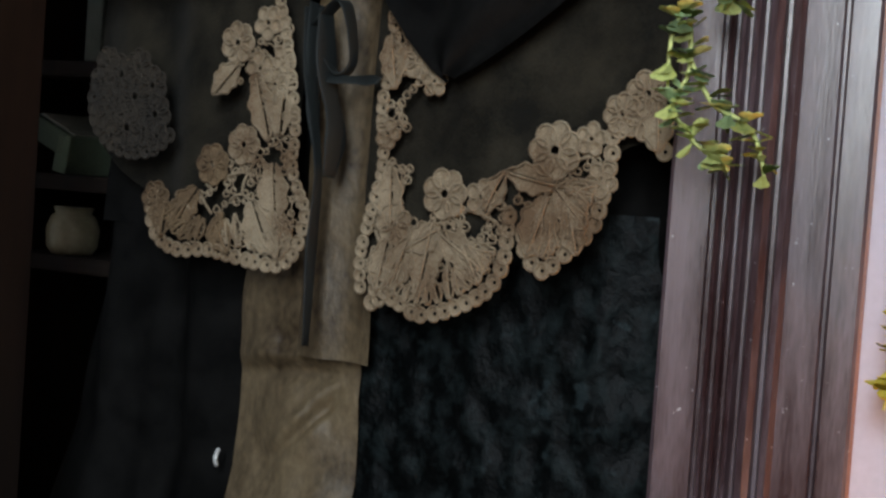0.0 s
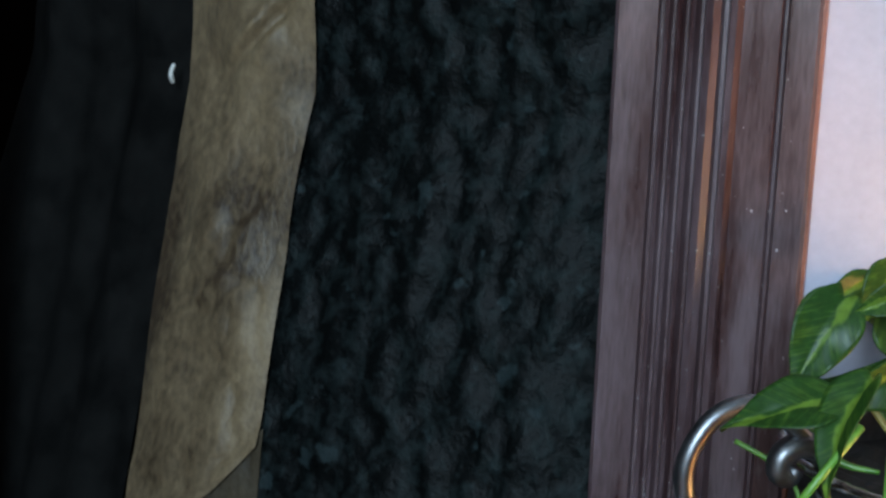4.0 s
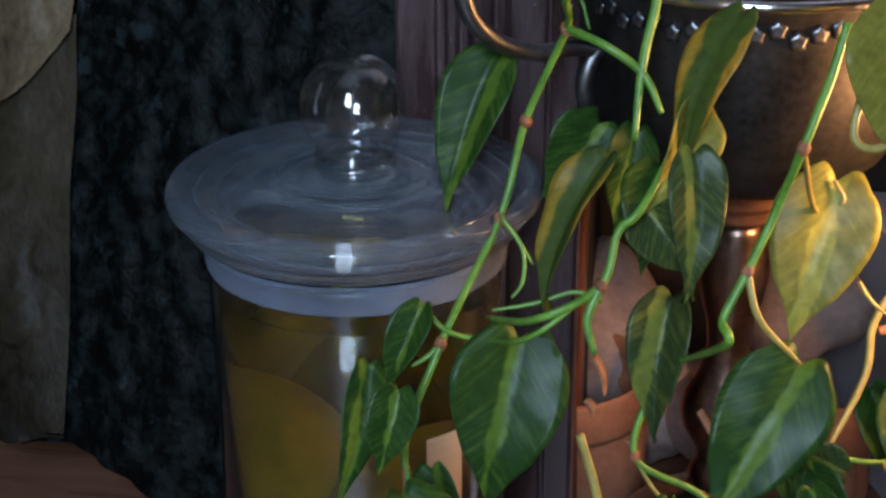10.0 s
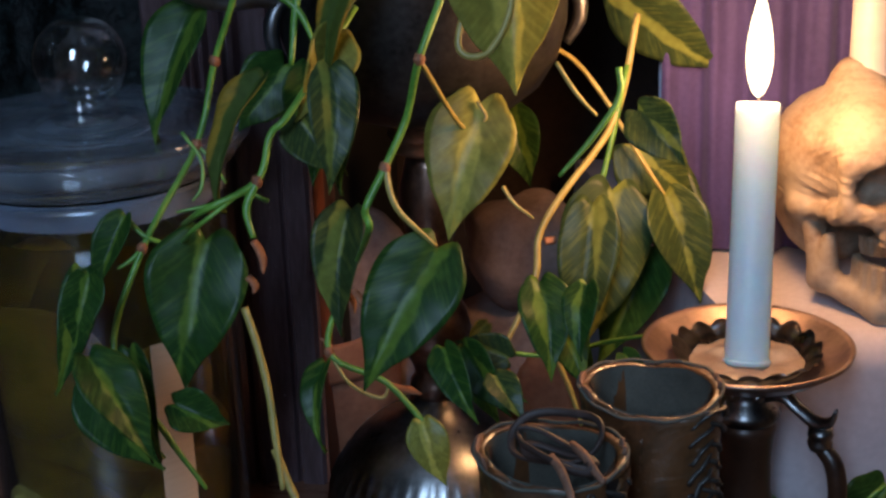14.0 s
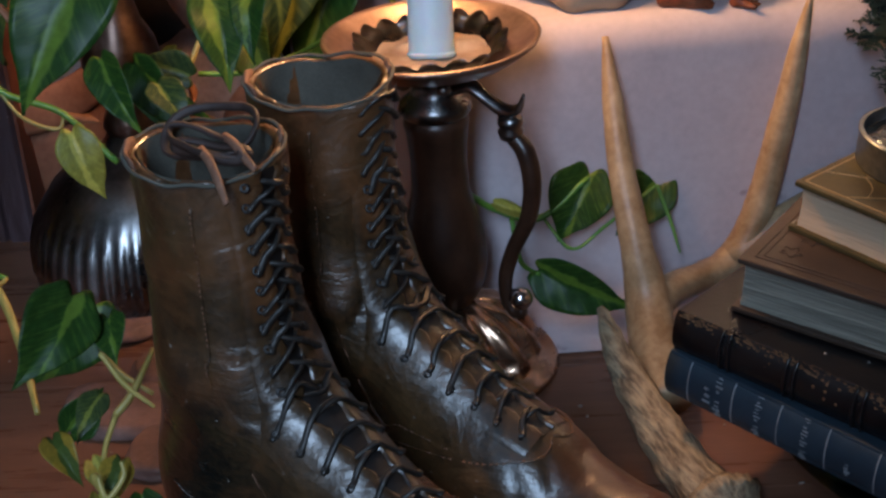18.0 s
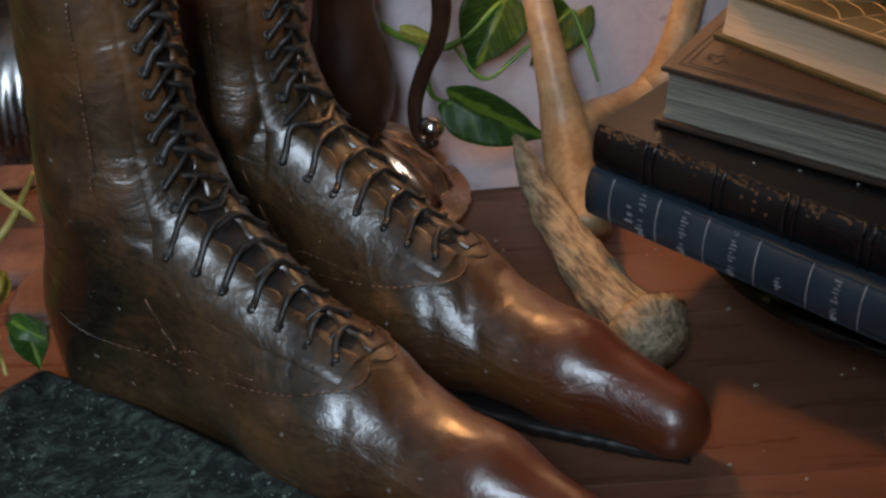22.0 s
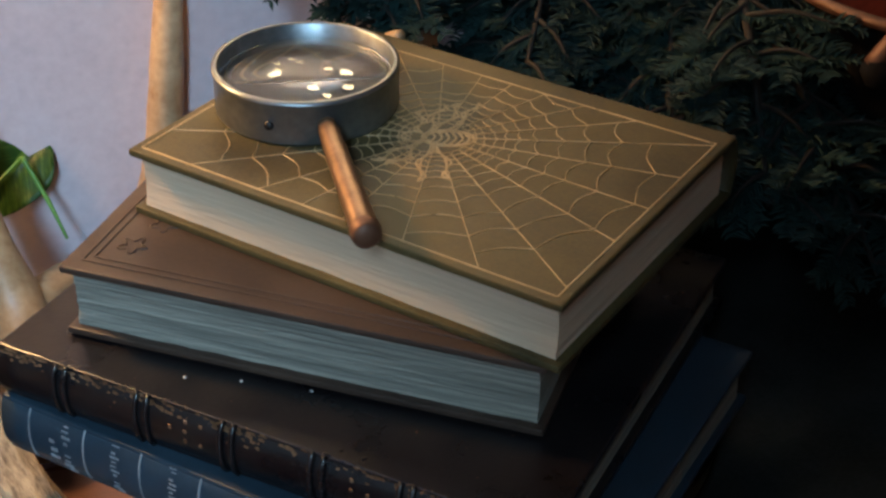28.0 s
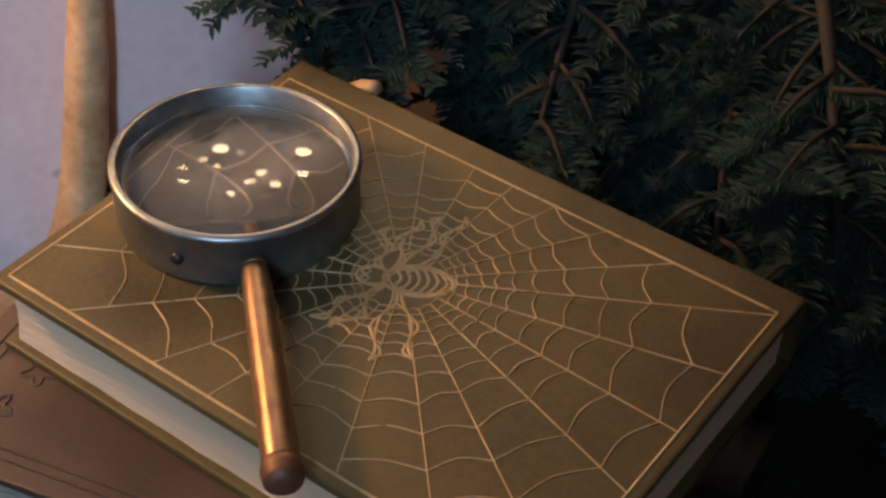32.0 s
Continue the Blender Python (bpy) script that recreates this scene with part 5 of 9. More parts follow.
for x, width, a, b, tall in ((0.0242, 0.0030, 0.36, 0.66, 0.0016), (0.0300, 0.0028, 0.14, 0.88, 0.0014), (0.0517, 0.0026, 0.14, 0.88, 0.0009), (0.0767, 0.0026, 0.12, 0.90, 0.0009), (0.0995, 0.0022, 0.30, 0.52, 0.0010), (0.1258, 0.0022, 0.16, 0.86, 0.0009),
                             (0.1700, 0.0022, 0.30, 0.74, 0.0010), (0.1780, 0.0022, 0.24, 0.80, 0.0010), (0.1940, 0.0020, 0.40, 0.58, 0.0010)):
    steps = max(3, int((b - a) * 0.026 / (tall + 0.0004)))
    for k in range(steps):
        if k % 7 == 5:
            continue
        w = width * (1 + 0.45 * math.sin(k * 2.4 + x * 300))
        c = spine_point(blue[1], x + 0.0004 * math.sin(k * 2.1), math.pi * (a + (b - a) * k / steps), 0.0002)
        part("lettering_bar", box(w, 0.0003, tall * (0.7 + 0.3 * math.sin(k * 1.3)), 0, c), M_silverfoil, blue[0], "dull silver lettering bar", smooth=False)

# web and spider stamped in gold on the green cover
gob, gh, gl, gd = green
CX, CY, GZ = 0.0862, 0.0667, gh + 0.00025


def ribbon(points, width, bm=None, per=4):
    """A thin flat gilt line along a curve on the cover."""
    bm = bm or bmesh.new()
    path = spline([Vector(q) for q in points], per) if per else [Vector(q) for q in points]
    rows = []
    for i, q in enumerate(path):
        d = (path[min(i + 1, len(path) - 1)] - path[max(i - 1, 0)]).normalized()
        s = Vector((-d.y, d.x, 0)) * width
        rows.append([bm.verts.new(q - s - UP * 0.0003), bm.verts.new(q - s * 0.7), bm.verts.new(q + s * 0.7), bm.verts.new(q + s - UP * 0.0003)])
    for a, b in zip(rows, rows[1:]):
        for k in range(3):
            bm.faces.new((a[k], b[k], b[k + 1], a[k + 1]))
    return bm


def gold_line(points, width=0.0005, per=4):
    return ribbon([(x, y, GZ) for x, y in points], width, None, per)


frame_bm = bmesh.new()
m_ = 0.0036
corners = [(m_, m_), (gl - m_, m_), (gl - m_, gd - 0.0100), (m_, gd - 0.0100)]
for k in range(4):
    ribbon([(*corners[k], GZ), (*corners[(k + 1) % 4], GZ)], 0.00045, frame_bm, 0)
part("gilt_border", frame_bm, M_gold, gob, "gold line border")
spokes = []
TURNS = (-180, -165, -150, -134, -116, -101, -86, -66, -48, -34, -17, -1.5, 14.5, 30, 43, 57, 73, 89, 104, 121, 136, 151, 166)
for k, turn in enumerate(TURNS):
    a = radians(turn)
    dx, dy = math.cos(a), math.sin(a)
    far = min([(gl - m_ - CX) / dx if dx > 0 else (m_ - CX) / dx if dx < 0 else 9, (gd - 0.0100 - CY) / dy if dy > 0 else (m_ - CY) / dy if dy < 0 else 9])
    spokes.append((dx, dy, far))
    part("web_spoke", gold_line([(CX + dx * 0.012, CY + dy * 0.012), (CX + dx * far * 0.5, CY + dy * far * 0.5), (CX + dx * far, CY + dy * far)], 0.00022), M_gold, gob)
SPOKES = len(spokes)
for ring, r in enumerate((0.0118, 0.0145, 0.0175, 0.0210, 0.0251, 0.0301, 0.0366, 0.0444, 0.0540, 0.0656, 0.0786, 0.0930, 0.1100)):
    for k in range(SPOKES):
        d0, d1 = spokes[k], spokes[(k + 1) % SPOKES]
        j0, j1 = (1 + 0.022 * math.sin(q * 5.1 + ring * 1.4) + 0.012 * math.sin(q * 2.3 + ring * 3.1) for q in (k, (k + 1) % SPOKES))
        if r * j0 < d0[2] and r * j1 < d1[2]:
            p0, p1 = Vector((CX + d0[0] * r * j0, CY + d0[1] * r * j0)), Vector((CX + d1[0] * r * j1, CY + d1[1] * r * j1))
            mid = (p0 + p1) / 2
            mid += (Vector((CX, CY)) - mid) * (0.035 + 0.03 * noise.noise(Vector((k * 3.1, ring * 1.3, 5))))
            part("web_thread", ribbon([(*p0, GZ), (*mid, GZ), (*p1, GZ)], 0.00021 + 0.00012 * noise.noise(Vector((k * 1.7, ring * 2.3, 0))), None, 3), M_gold, gob)
# spider: banded abdomen, head and eight doubled legs
ab = math.atan2(0.0095, 0.0185)


def sp(x, y):
    return (CX + x * math.cos(ab) - y * math.sin(ab), CY + x * math.sin(ab) + y * math.cos(ab))


def ellipse_line(cx, cy, rx, ry, w):
    part("gilt_spider_outline", ribbon([(*sp(cx + rx * math.cos(t), cy + ry * math.sin(t)), GZ) for t in np.linspace(0, 2 * math.pi, 22)], w, None, 2), M_gold, gob, "gold stamped spider outline")


ellipse_line(0.004, 0, 0.0095, 0.0058, 0.0006)
ellipse_line(0.0045, 0, 0.0085, 0.0048, 0.0004)
ellipse_line(-0.0085, 0, 0.0042, 0.0036, 0.0006)
ellipse_line(-0.0105, 0.0014, 0.0012, 0.0010, 0.0003)
ellipse_line(-0.0105, -0.0014, 0.0012, 0.0010, 0.0003)
for x in (-0.002, 0.0005, 0.003, 0.0055, 0.008, 0.0105):
    q = 0.0052 * math.sqrt(max(0.05, 1 - ((x - 0.004) / 0.0095) ** 2))
    part("gilt_spider_band", ribbon([(*sp(x - 0.001, -q), GZ), (*sp(x + 0.0012, 0), GZ), (*sp(x - 0.001, q), GZ)], 0.0005, None, 4), M_gold, gob, "gold stamped spider band")
LEGS = ((-1, -0.0215, 0.0180, -0.013, 0.012), (-1, -0.0160, 0.0215, -0.009, 0.015), (-1, -0.0035, 0.0315, -0.003, 0.018), (-1, 0.0080, 0.0290, 0.004, 0.017),
        (1, -0.0075, 0.0200, -0.008, 0.011), (1, 0.0005, 0.0245, -0.003, 0.015), (1, 0.0065, 0.0270, 0.003, 0.017), (1, 0.0125, 0.0280, 0.009, 0.018))
for n, (side, ex, ey, kx, ky) in enumerate(LEGS):
    k = n % 4
    bm = bmesh.new()
    for off in (-0.0008, 0.0008):
        joints = [Vector(sp(-0.006 + 0.002 * k, side * 0.003)), Vector(sp(kx * 0.9, side * ky * 0.75)), Vector(sp(kx + (ex - kx) * 0.35, side * (ky + (ey - ky) * 0.45))), Vector(sp(ex, side * ey))]
        line = []
        for q, (j0, j1) in enumerate(zip(joints, joints[1:])):
            bend = Vector((-(j1 - j0).y, (j1 - j0).x)).normalized() * (off + 0.0016 * (-1) ** (q + k))
            line += [(*j0, GZ), (*((j0 + j1) / 2 + bend), GZ)]
        ribbon(line + [(*joints[-1], GZ)], 0.00050, bm, 4)
    part("gilt_spider_leg", bm, M_gold, gob, "gold stamped spider leg")
# lint on the black book, rubbed gilt flakes along the edge of its spine
for x, y in ((0.088, 0.020), (0.112, 0.026), (0.070, 0.013), (0.176, 0.072), (0.131, 0.034)):
    bm = bmesh.new()
    bmesh.ops.create_icosphere(bm, subdivisions=1, radius=0.0006, matrix=Matrix.Translation((x, y, black[1] + 0.0006)) @ Matrix.Diagonal((1.2, 1, 0.6, 1)))
    part("lint", bm, M_dust, black[0], "white fleck of lint")
rub = random.Random(4)
bm = bmesh.new()
for k in range(420):
    x = rub.uniform(0.002, 0.206) if k % 3 else rub.uniform(0.004, 0.11)
    if noise.noise(Vector((x * 55, 0, 3))) < -0.05 and k % 3:
        continue
    c = spine_point(black[1], x, math.pi * rub.choice((rub.gauss(0.80, 0.04), rub.gauss(0.88, 0.03), rub.gauss(0.86, 0.03), rub.gauss(0.82, 0.06))), 0.0001)
    s_ = rub.uniform(0.0003, 0.0012)
    bm.faces.new([bm.verts.new(c + Vector((s_ * 1.4 * math.cos(t) * rub.uniform(0.5, 1.2), -0.00012 - 0.0001 * rub.random(), s_ * math.sin(t) * rub.uniform(0.5, 1.1)))) for t in (0, 1.2, 2.5, 3.8, 5.0)])
tagged(part("rubbed_gilt", bm, M_rubbed, black[0], "rubbed brown-gold flakes", smooth=False), kind="stuff")

# blind tooling on the brown cover, a paper slip between the two upper books
nob, nh, nl, nd = brown
for k, o in enumerate((0.006, 0.009)):
    line = [(o, o), (nl - o, o), (nl - o, nd - o), (o, nd - o)]
    bm = bmesh.new()
    for i in range(4):
        ribbon([(*line[i], nh + 0.0004), (*line[(i + 1) % 4], nh + 0.0004)], 0.0004, bm, 0)
    part("tooled_line", bm, M_brown, nob)
for k in range(5):
    c = Vector((0.018 + 0.004 * (k % 2), 0.020 + 0.016 * k, nh + 0.0004))
    part("tooled_flower", ribbon([(c.x + (0.004 + 0.0016 * math.cos(5 * t)) * math.cos(t), c.y + (0.004 + 0.0016 * math.cos(5 * t)) * math.sin(t), c.z) for t in np.linspace(0, 2 * math.pi, 26)], 0.0004, None, 1), M_brown, nob)
slip = part("paper_slip", box(0.006, 0.010, 0.0012, 0.0003, (0.0005, 0.012, -0.0002)), M_dust, gob, "white torn paper slip")

# ---- magnifying glass ----
# built lying on the green cover, in the book's own directions
cover = gob.matrix_world @ Matrix.Translation((0, 0, gh + 0.0004))
mag = thing("magnifying_glass", (0, 0, 0), "steel-ringed magnifying glass with copper handle on the green book", "magnifying glass")
mag.matrix_world = cover @ Matrix.Translation((0.0315, 0.0625, 0))
R_ = 0.0335
part("ring", lathe([(R_ - 0.0014, 0.0), (R_, 0.0), (R_ + 0.0003, 0.001), (R_ + 0.0003, 0.0148), (R_ + 0.0008, 0.0152), (R_ + 0.0008, 0.0166), (R_ - 0.0008, 0.0172), (R_ - 0.0016, 0.0166), (R_ - 0.0016, 0.0)], 96), M_steel, mag)
LR = R_ - 0.0017
part("lens", lathe([(0, 0.0068)] + [(LR * s, 0.0068 + 0.0030 * s * s) for s in np.linspace(0.12, 1, 12)] + [(LR * s, 0.0152 - 0.0042 * s * s) for s in np.linspace(1, 0.12, 12)] + [(0, 0.0152)], 96), M_lens, mag, "clear convex lens")
hd = (Vector((0.1125, -0.0120, 0)) - Vector((0.0520, 0.0450, 0))).normalized()
tail = Vector((0.0520, 0.0450, 0.0085)) - Vector((0.0315, 0.0625, 0))


def along_handle(s, dz=0.0):
    return tail + hd * s + UP * (-0.0012 * s / 0.09 + dz)


part("ferrule", tube([along_handle(s) for s in (-0.006, -0.001, 0.0005, 0.003, 0.0055, 0.008, 0.0095)], [0.0019, 0.0019, 0.0030, 0.0032, 0.0024, 0.0033, 0.0034], 20, per=4), M_copper, mag, "turned copper ferrule")
part("handle", tube([along_handle(s) for s in (0.0095, 0.013, 0.025, 0.05, 0.070, 0.0755)], [0.0030, 0.0037, 0.0040, 0.0043, 0.0046, 0.0046], 24, per=5), M_copper, mag, "polished copper handle")
part("end_cap", tube([along_handle(s) for s in (0.0756, 0.0775, 0.0805, 0.082)], [0.0049, 0.0052, 0.0047, 0.0030], 24, per=4), M_copper_rim, mag, "dull dark copper end cap")
sd = Vector((-0.22, -0.97, 0)).normalized()
sd = (hd + Vector((-0.55, 0, 0))).normalized()
part("screw", lathe([(0, 0.0012), (0.0016, 0.001), (0.0018, 0)], 14), M_sole, mag, "small dark screw").matrix_local = Matrix.Translation(sd * (R_ + 0.0003) + UP * 0.0075) @ sd.to_track_quat("Z", "Y").to_matrix().to_4x4()

# ---- boots ----
def shaft_squeeze(z):
    """How much the empty shaft is pressed flat towards its mouth."""
    return 1.06 + 0.17 * np.clip((z - 0.13) / 0.08, 0, 1)


def boot_field(x, y, z, kind=0):
    y = y * shaft_squeeze(z)
    f = cone_field(x, y, z, (0.0, 0, 0.235), (0.002, 0, 0.115), 0.0375, 0.0330)
    f = blend(f, cone_field(x, y, z, (0.002, 0, 0.115), (-0.010, 0, 0.052), 0.0330, 0.0335), 0.012)
    f = blend(f, cone_field(x, y, z, (-0.010, 0, 0.052), (-0.012, 0, 0.020), 0.0335, 0.0315), 0.010)
    f = blend(f, cone_field(x, y, z, (-0.008, 0, 0.026), (0.110, 0, 0.030), 0.0285, 0.0290), 0.012)
    f = blend(f, cone_field(x, y, z, (0.014, 0, 0.096), (0.104, 0, 0.041), 0.0300, 0.0265), 0.025)
    f = blend(f, cone_field(x, y * 0.92, z, (0.098, 0, 0.033), (0.176, 0, 0.0265), 0.0310, 0.0225), 0.015)
    f = blend(f, cone_field(x, y, z, (0.176, 0, 0.0262), (0.225, 0, 0.0200), 0.0222, 0.0165), 0.010)
    # pressed folds round the ankle, soft dents in the shaft, fine creases over the ball of the foot
    ankle = np.exp(-((z - 0.100) / 0.030) ** 2) * np.exp(-((x - 0.014) / 0.05) ** 2)
    ph = z * 72 + 24 * x + 1.3 * np.sin(y * 62 + 1.9 * kind + 25 * z) + 0.8 * kind
    f = f + (0.0044 + 0.0012 * kind) * (1 - np.abs(np.sin(ph))) ** 2 * ankle * (0.5 + 0.5 * np.sin(y * 48 + x * 30 + kind))
    ph = z * 46 - 30 * x + 1.5 * np.sin(y * 70 + 2 * kind)
    f = f + 0.0022 * (1 - np.abs(np.sin(ph))) ** 3 * np.clip((z - 0.11) / 0.03, 0, 1) * np.clip((0.205 - z) / 0.02, 0, 1) * (0.5 + 0.5 * np.sin(z * 90 + y * 40 + kind))
    f = f + 0.0012 * np.sin(z * 60 + 40 * y + 3 * np.sin(x * 60 + kind)) * np.clip((z - 0.10) / 0.05, 0, 1)
    f = f + 0.0010 * (1 - np.abs(np.sin(x * 120 + y * 40 + 2 * np.sin(y * 60 + kind)))) ** 2 * np.exp(-((x - 0.140) / 0.026) ** 2)
    f = f + 0.0014 * np.sin(x * 52 + z * 66 + kind) * np.sin(y * 48 + z * 40) * np.exp(-((x - 0.06) / 0.06) ** 2)
    return f + 0.0005 * np.sin(x * 71 + z * 90) * np.sin(y * 83 + z * 47)


def mouth(x, y):
    """Height of the shaft's uneven upper edge."""
    a = np.arctan2(y, x)
    return 0.2125 + 0.03 * x + 0.04 * y + 0.0016 * np.cos(2 * a - 1.5) + 0.0005 * np.sin(5 * a)


def boot_upper(x, y, z, kind=0):
    f = boot_field(x, y, z, kind)
    f = np.maximum(f, 0.0025 - z)
    f = np.maximum(f, z - mouth(x, y))
    inner = cone_field(x, y * shaft_squeeze(z), z, (0.0, 0, 0.27), (0.001, 0, 0.135), 0.0352, 0.0272)
    return np.maximum(f, -inner)


def boot_lining(u, v):
    """The canvas inside of the shaft."""
    a = 2 * math.pi * u
    c, q = math.cos(a), math.sin(a)
    top = float(mouth(0.034 * c, 0.030 * q)) - 0.0006
    z = 0.140 + (top - 0.140) * v
    r = 0.0265 + 0.0080 * (z - 0.135) / 0.135 + 0.0003 * math.sin(7 * a + 40 * z)
    return Vector((r * c, r * q / float(shaft_squeeze(z)), z))


def boot_sole(x, y, z):
    w = np.interp(x, [-0.05, -0.02, 0.03, 0.07, 0.115, 0.17, 0.212, 0.236, 0.240], [0.012, 0.025, 0.021, 0.021, 0.0265, 0.0200, 0.0095, 0.001, -0.01])
    side = np.abs(y) - w
    ends = np.maximum(-0.042 - x, x - 0.235)
    plate_ = np.maximum(np.maximum(side, ends), np.maximum(0.0005 - z, z - 0.0072))
    heel = np.maximum(np.maximum(np.abs(y) - w * 0.93, np.maximum(-0.040 - x, x - 0.012)), np.maximum(0.0005 - z, z - 0.016))
    return np.minimum(plate_, heel)


UPPERS = [implicit(lambda x, y, z, k=k: boot_upper(x, y, z, k), (-0.055, -0.045, 0.000), (0.26, 0.045, 0.232), 0.0019) for k in (0, 1)]
LINING = sheet(64, 14, boot_lining)


def boot_tongue(u, v):
    """The crumpled tongue, sunk into the shaft and closing it off."""
    a = 2 * math.pi * u
    c, q = math.cos(a), math.sin(a)
    z = 0.184 + 0.010 * v * c + 0.004 * v * q + 0.006 * noise.noise(Vector((c * v * 2.2, q * v * 2.2, 4))) + 0.002 * math.sin(9 * c * v + 3 * q * v)
    r = (0.0265 + 0.0080 * (z - 0.135) / 0.135 - 0.0002) * v
    return Vector((r * c, r * q / float(shaft_squeeze(z)), z))


TONGUE = sheet(56, 14, boot_tongue)
SOLE = implicit(boot_sole, (-0.052, -0.04, -0.004), (0.256, 0.04, 0.045), 0.0026)


def on_boot(x, z=None, side=0.0, lift=0.0008, y0=0.0):
    """The boot's front ridge at height z, or its top at x, at a turn of side radians about its axis."""
    if z is not None and z > 0.10:
        c = np.array((0.0, 0.0, z))
        d = np.array((math.cos(side), math.sin(side), 0.12 * math.cos(side)))
    else:
        c = np.array((x, 0.0, 0.035))
        d = np.array((0.30 * math.cos(side), math.sin(side), math.cos(side)))
    d = d / np.linalg.norm(d)
    lo, hi = 0.0, 0.12
    for _ in range(30):
        mid = (lo + hi) / 2
        p = c + d * mid
        if boot_field(*p) < 0:
            lo = mid
        else:
            hi = mid
    p = c + d * (lo + lift)
    return Vector(p)


# the way of the front opening: down the shaft, then over the instep
def opening(s, side, lift=0.0008):
    """s from 0 at the top of the shaft to 1 at the throat of the vamp."""
    if s < 0.62:
        return on_boot(0, 0.208 - (0.208 - 0.104) * s / 0.62, side * 0.95, lift)
    k = (s - 0.62) / 0.38
    return on_boot(0.022 + 0.092 * k, None, side * 1.0, lift)


def build_boot(name, place, heading, label, unlaced, kind):
    ob = thing(name, place, label, "boot", "pair of old lace-up boots")
    ob.matrix_world = Matrix.Translation(place) @ Matrix.Rotation(heading, 4, "Z")
    part("upper", UPPERS[kind].copy(), M_leather, ob)
    part("lining", LINING.copy(), M_lining, ob, "grey canvas lining")
    part("tongue", TONGUE.copy(), M_lining, ob, "crumpled grey tongue")
    part("sole", SOLE.copy(), M_sole, ob, "thin black leather sole and heel")
    jit = random.Random(31 + kind)
    # facings either side of the tongue, their free edges waved by the laces
    for side in (-1, 1):
        bm = bmesh.new()
        rows = []
        for k in range(73):
            s = k / 72
            wave = 0.025 * math.sin(k * 1.57 + kind) + 0.02 * noise.noise(Vector((k * 0.4, side, kind)))
            rows.append([bm.verts.new(opening(s, side * (a + g * wave), l + g * 0.010 * wave)) for a, l, g in ((0.09, -0.0006, 1), (0.10, 0.0012, 1), (0.13, 0.0019, 1), (0.22, 0.0013, 0.4), (0.40, 0.0009, 0), (0.52, 0.0006, 0), (0.55, -0.0002, 0))])
        for a, b in zip(rows, rows[1:]):
            for i in range(6):
                bm.faces.new((a[i], a[i + 1], b[i + 1], b[i]))
        bmesh.ops.recalc_face_normals(bm, faces=bm.faces)
        part("facing", bm, M_leather, ob, "scuffed leather eyelet facing")
        for k in range(18):
            e = opening(0.03 + 0.94 * k / 17, side * 0.32, 0.0012)
            out = (e - Vector((min(e.x * 0.5, 0.06), 0, min(e.z, 0.21) - 0.01))).normalized()
            ey = lathe([(0.0008, 0.0), (0.0017, 0.0002), (0.0022, 0.0007), (0.0018, 0.0012), (0.0011, 0.0010)], 10)
            o = part("eyelet", ey, M_sole, ob, "black metal eyelet")
            o.matrix_local = Matrix.Translation(e) @ out.to_track_quat("Z", "Y").to_matrix().to_4x4()
    tongue = bmesh.new()
    rows = []
    for k in range(31):
        rows.append([tongue.verts.new(opening(k / 30, a, 0.0004)) for a in (-0.18, -0.07, 0.07, 0.18)])
    for a, b in zip(rows, rows[1:]):
        for i in range(3):
            tongue.faces.new((a[i], a[i + 1], b[i + 1], b[i]))
    part("tongue", tongue, M_sole, ob, "dark leather tongue")
    # flat cord crossed from eyelet to eyelet, each strand rising from its eyelet towards the middle
    for k in range(unlaced, 18):
        s0 = 0.03 + 0.94 * k / 17
        rise = 0.046 if s0 < 0.6 else 0.022
        for side in (-1, 1):
            up, slack, bulge = rise * jit.uniform(0.75, 1.25), jit.uniform(0.27, 0.35), jit.uniform(0.0014, 0.0030) * (1 if s0 < 0.6 else 0.7)
            pts_ = [opening(max(0.0, min(1.0, s0 - up * q)), side * a, l) for q, a, l in ((-0.12, slack - 0.02, 0.0002), (-0.16, slack + 0.02, 0.0026), (0.10, slack - 0.04, bulge), (0.55, 0.17, bulge + 0.0008), (0.85, 0.07, 0.0036 + 0.0010 * (side > 0)), (1.1, -0.05, 0.0022), (1.25, -0.14, 0.0004))]
            part("cord", tube(pts_, [0.0011, 0.0015, 0.0016, 0.0016, 0.0015, 0.0013, 0.0010], 8, per=4, flat=0.7, wobble=0.15), M_lace_cord, ob, "black boot lace strand")
    # seams: along the facing, round the vamp and back over the heel, the toe's edge
    for side in (-1, 1):
        lines = ([on_boot(0, 0.198 - 0.0115 * k, side * 0.98, 0.0001) for k in range(8)] + [on_boot(0.034 + 0.016 * k, None, side * (0.80 + 0.02 * k), 0.0001) for k in range(4)],
                 [on_boot(x, None, side * a, 0.0002) for x, a in ((0.117, 0.02), (0.121, 0.22), (0.120, 0.45), (0.112, 0.68), (0.100, 0.86), (0.085, 0.95), (0.066, 1.02), (0.046, 1.08), (0.026, 1.13), (0.008, 1.15), (-0.008, 1.08), (-0.020, 0.95))])
        for line in lines:
            part("seam", tube(line, 0.00045, 5, per=4), M_leather, ob, "raised sewn seam")
            path = spline(line, 9)
            bm = bmesh.new()
            for k in range(1, len(path) - 2, 2):
                if jit.random() < 0.72:
                    out = Vector((0, side * 0.0008, 0.0006))
                    tube([path[k] + out, path[k + 1] + out], 0.00032, 4, bm, 0)
            tagged(part("stitching", bm, M_raw, ob, "pale worn stitches"), kind="stuff")
    rim = []
    for a in np.linspace(0, 2 * math.pi, 73)[:-1]:
        x, y = 0.0363 * math.cos(a), 0.0363 * math.sin(a) / 1.14
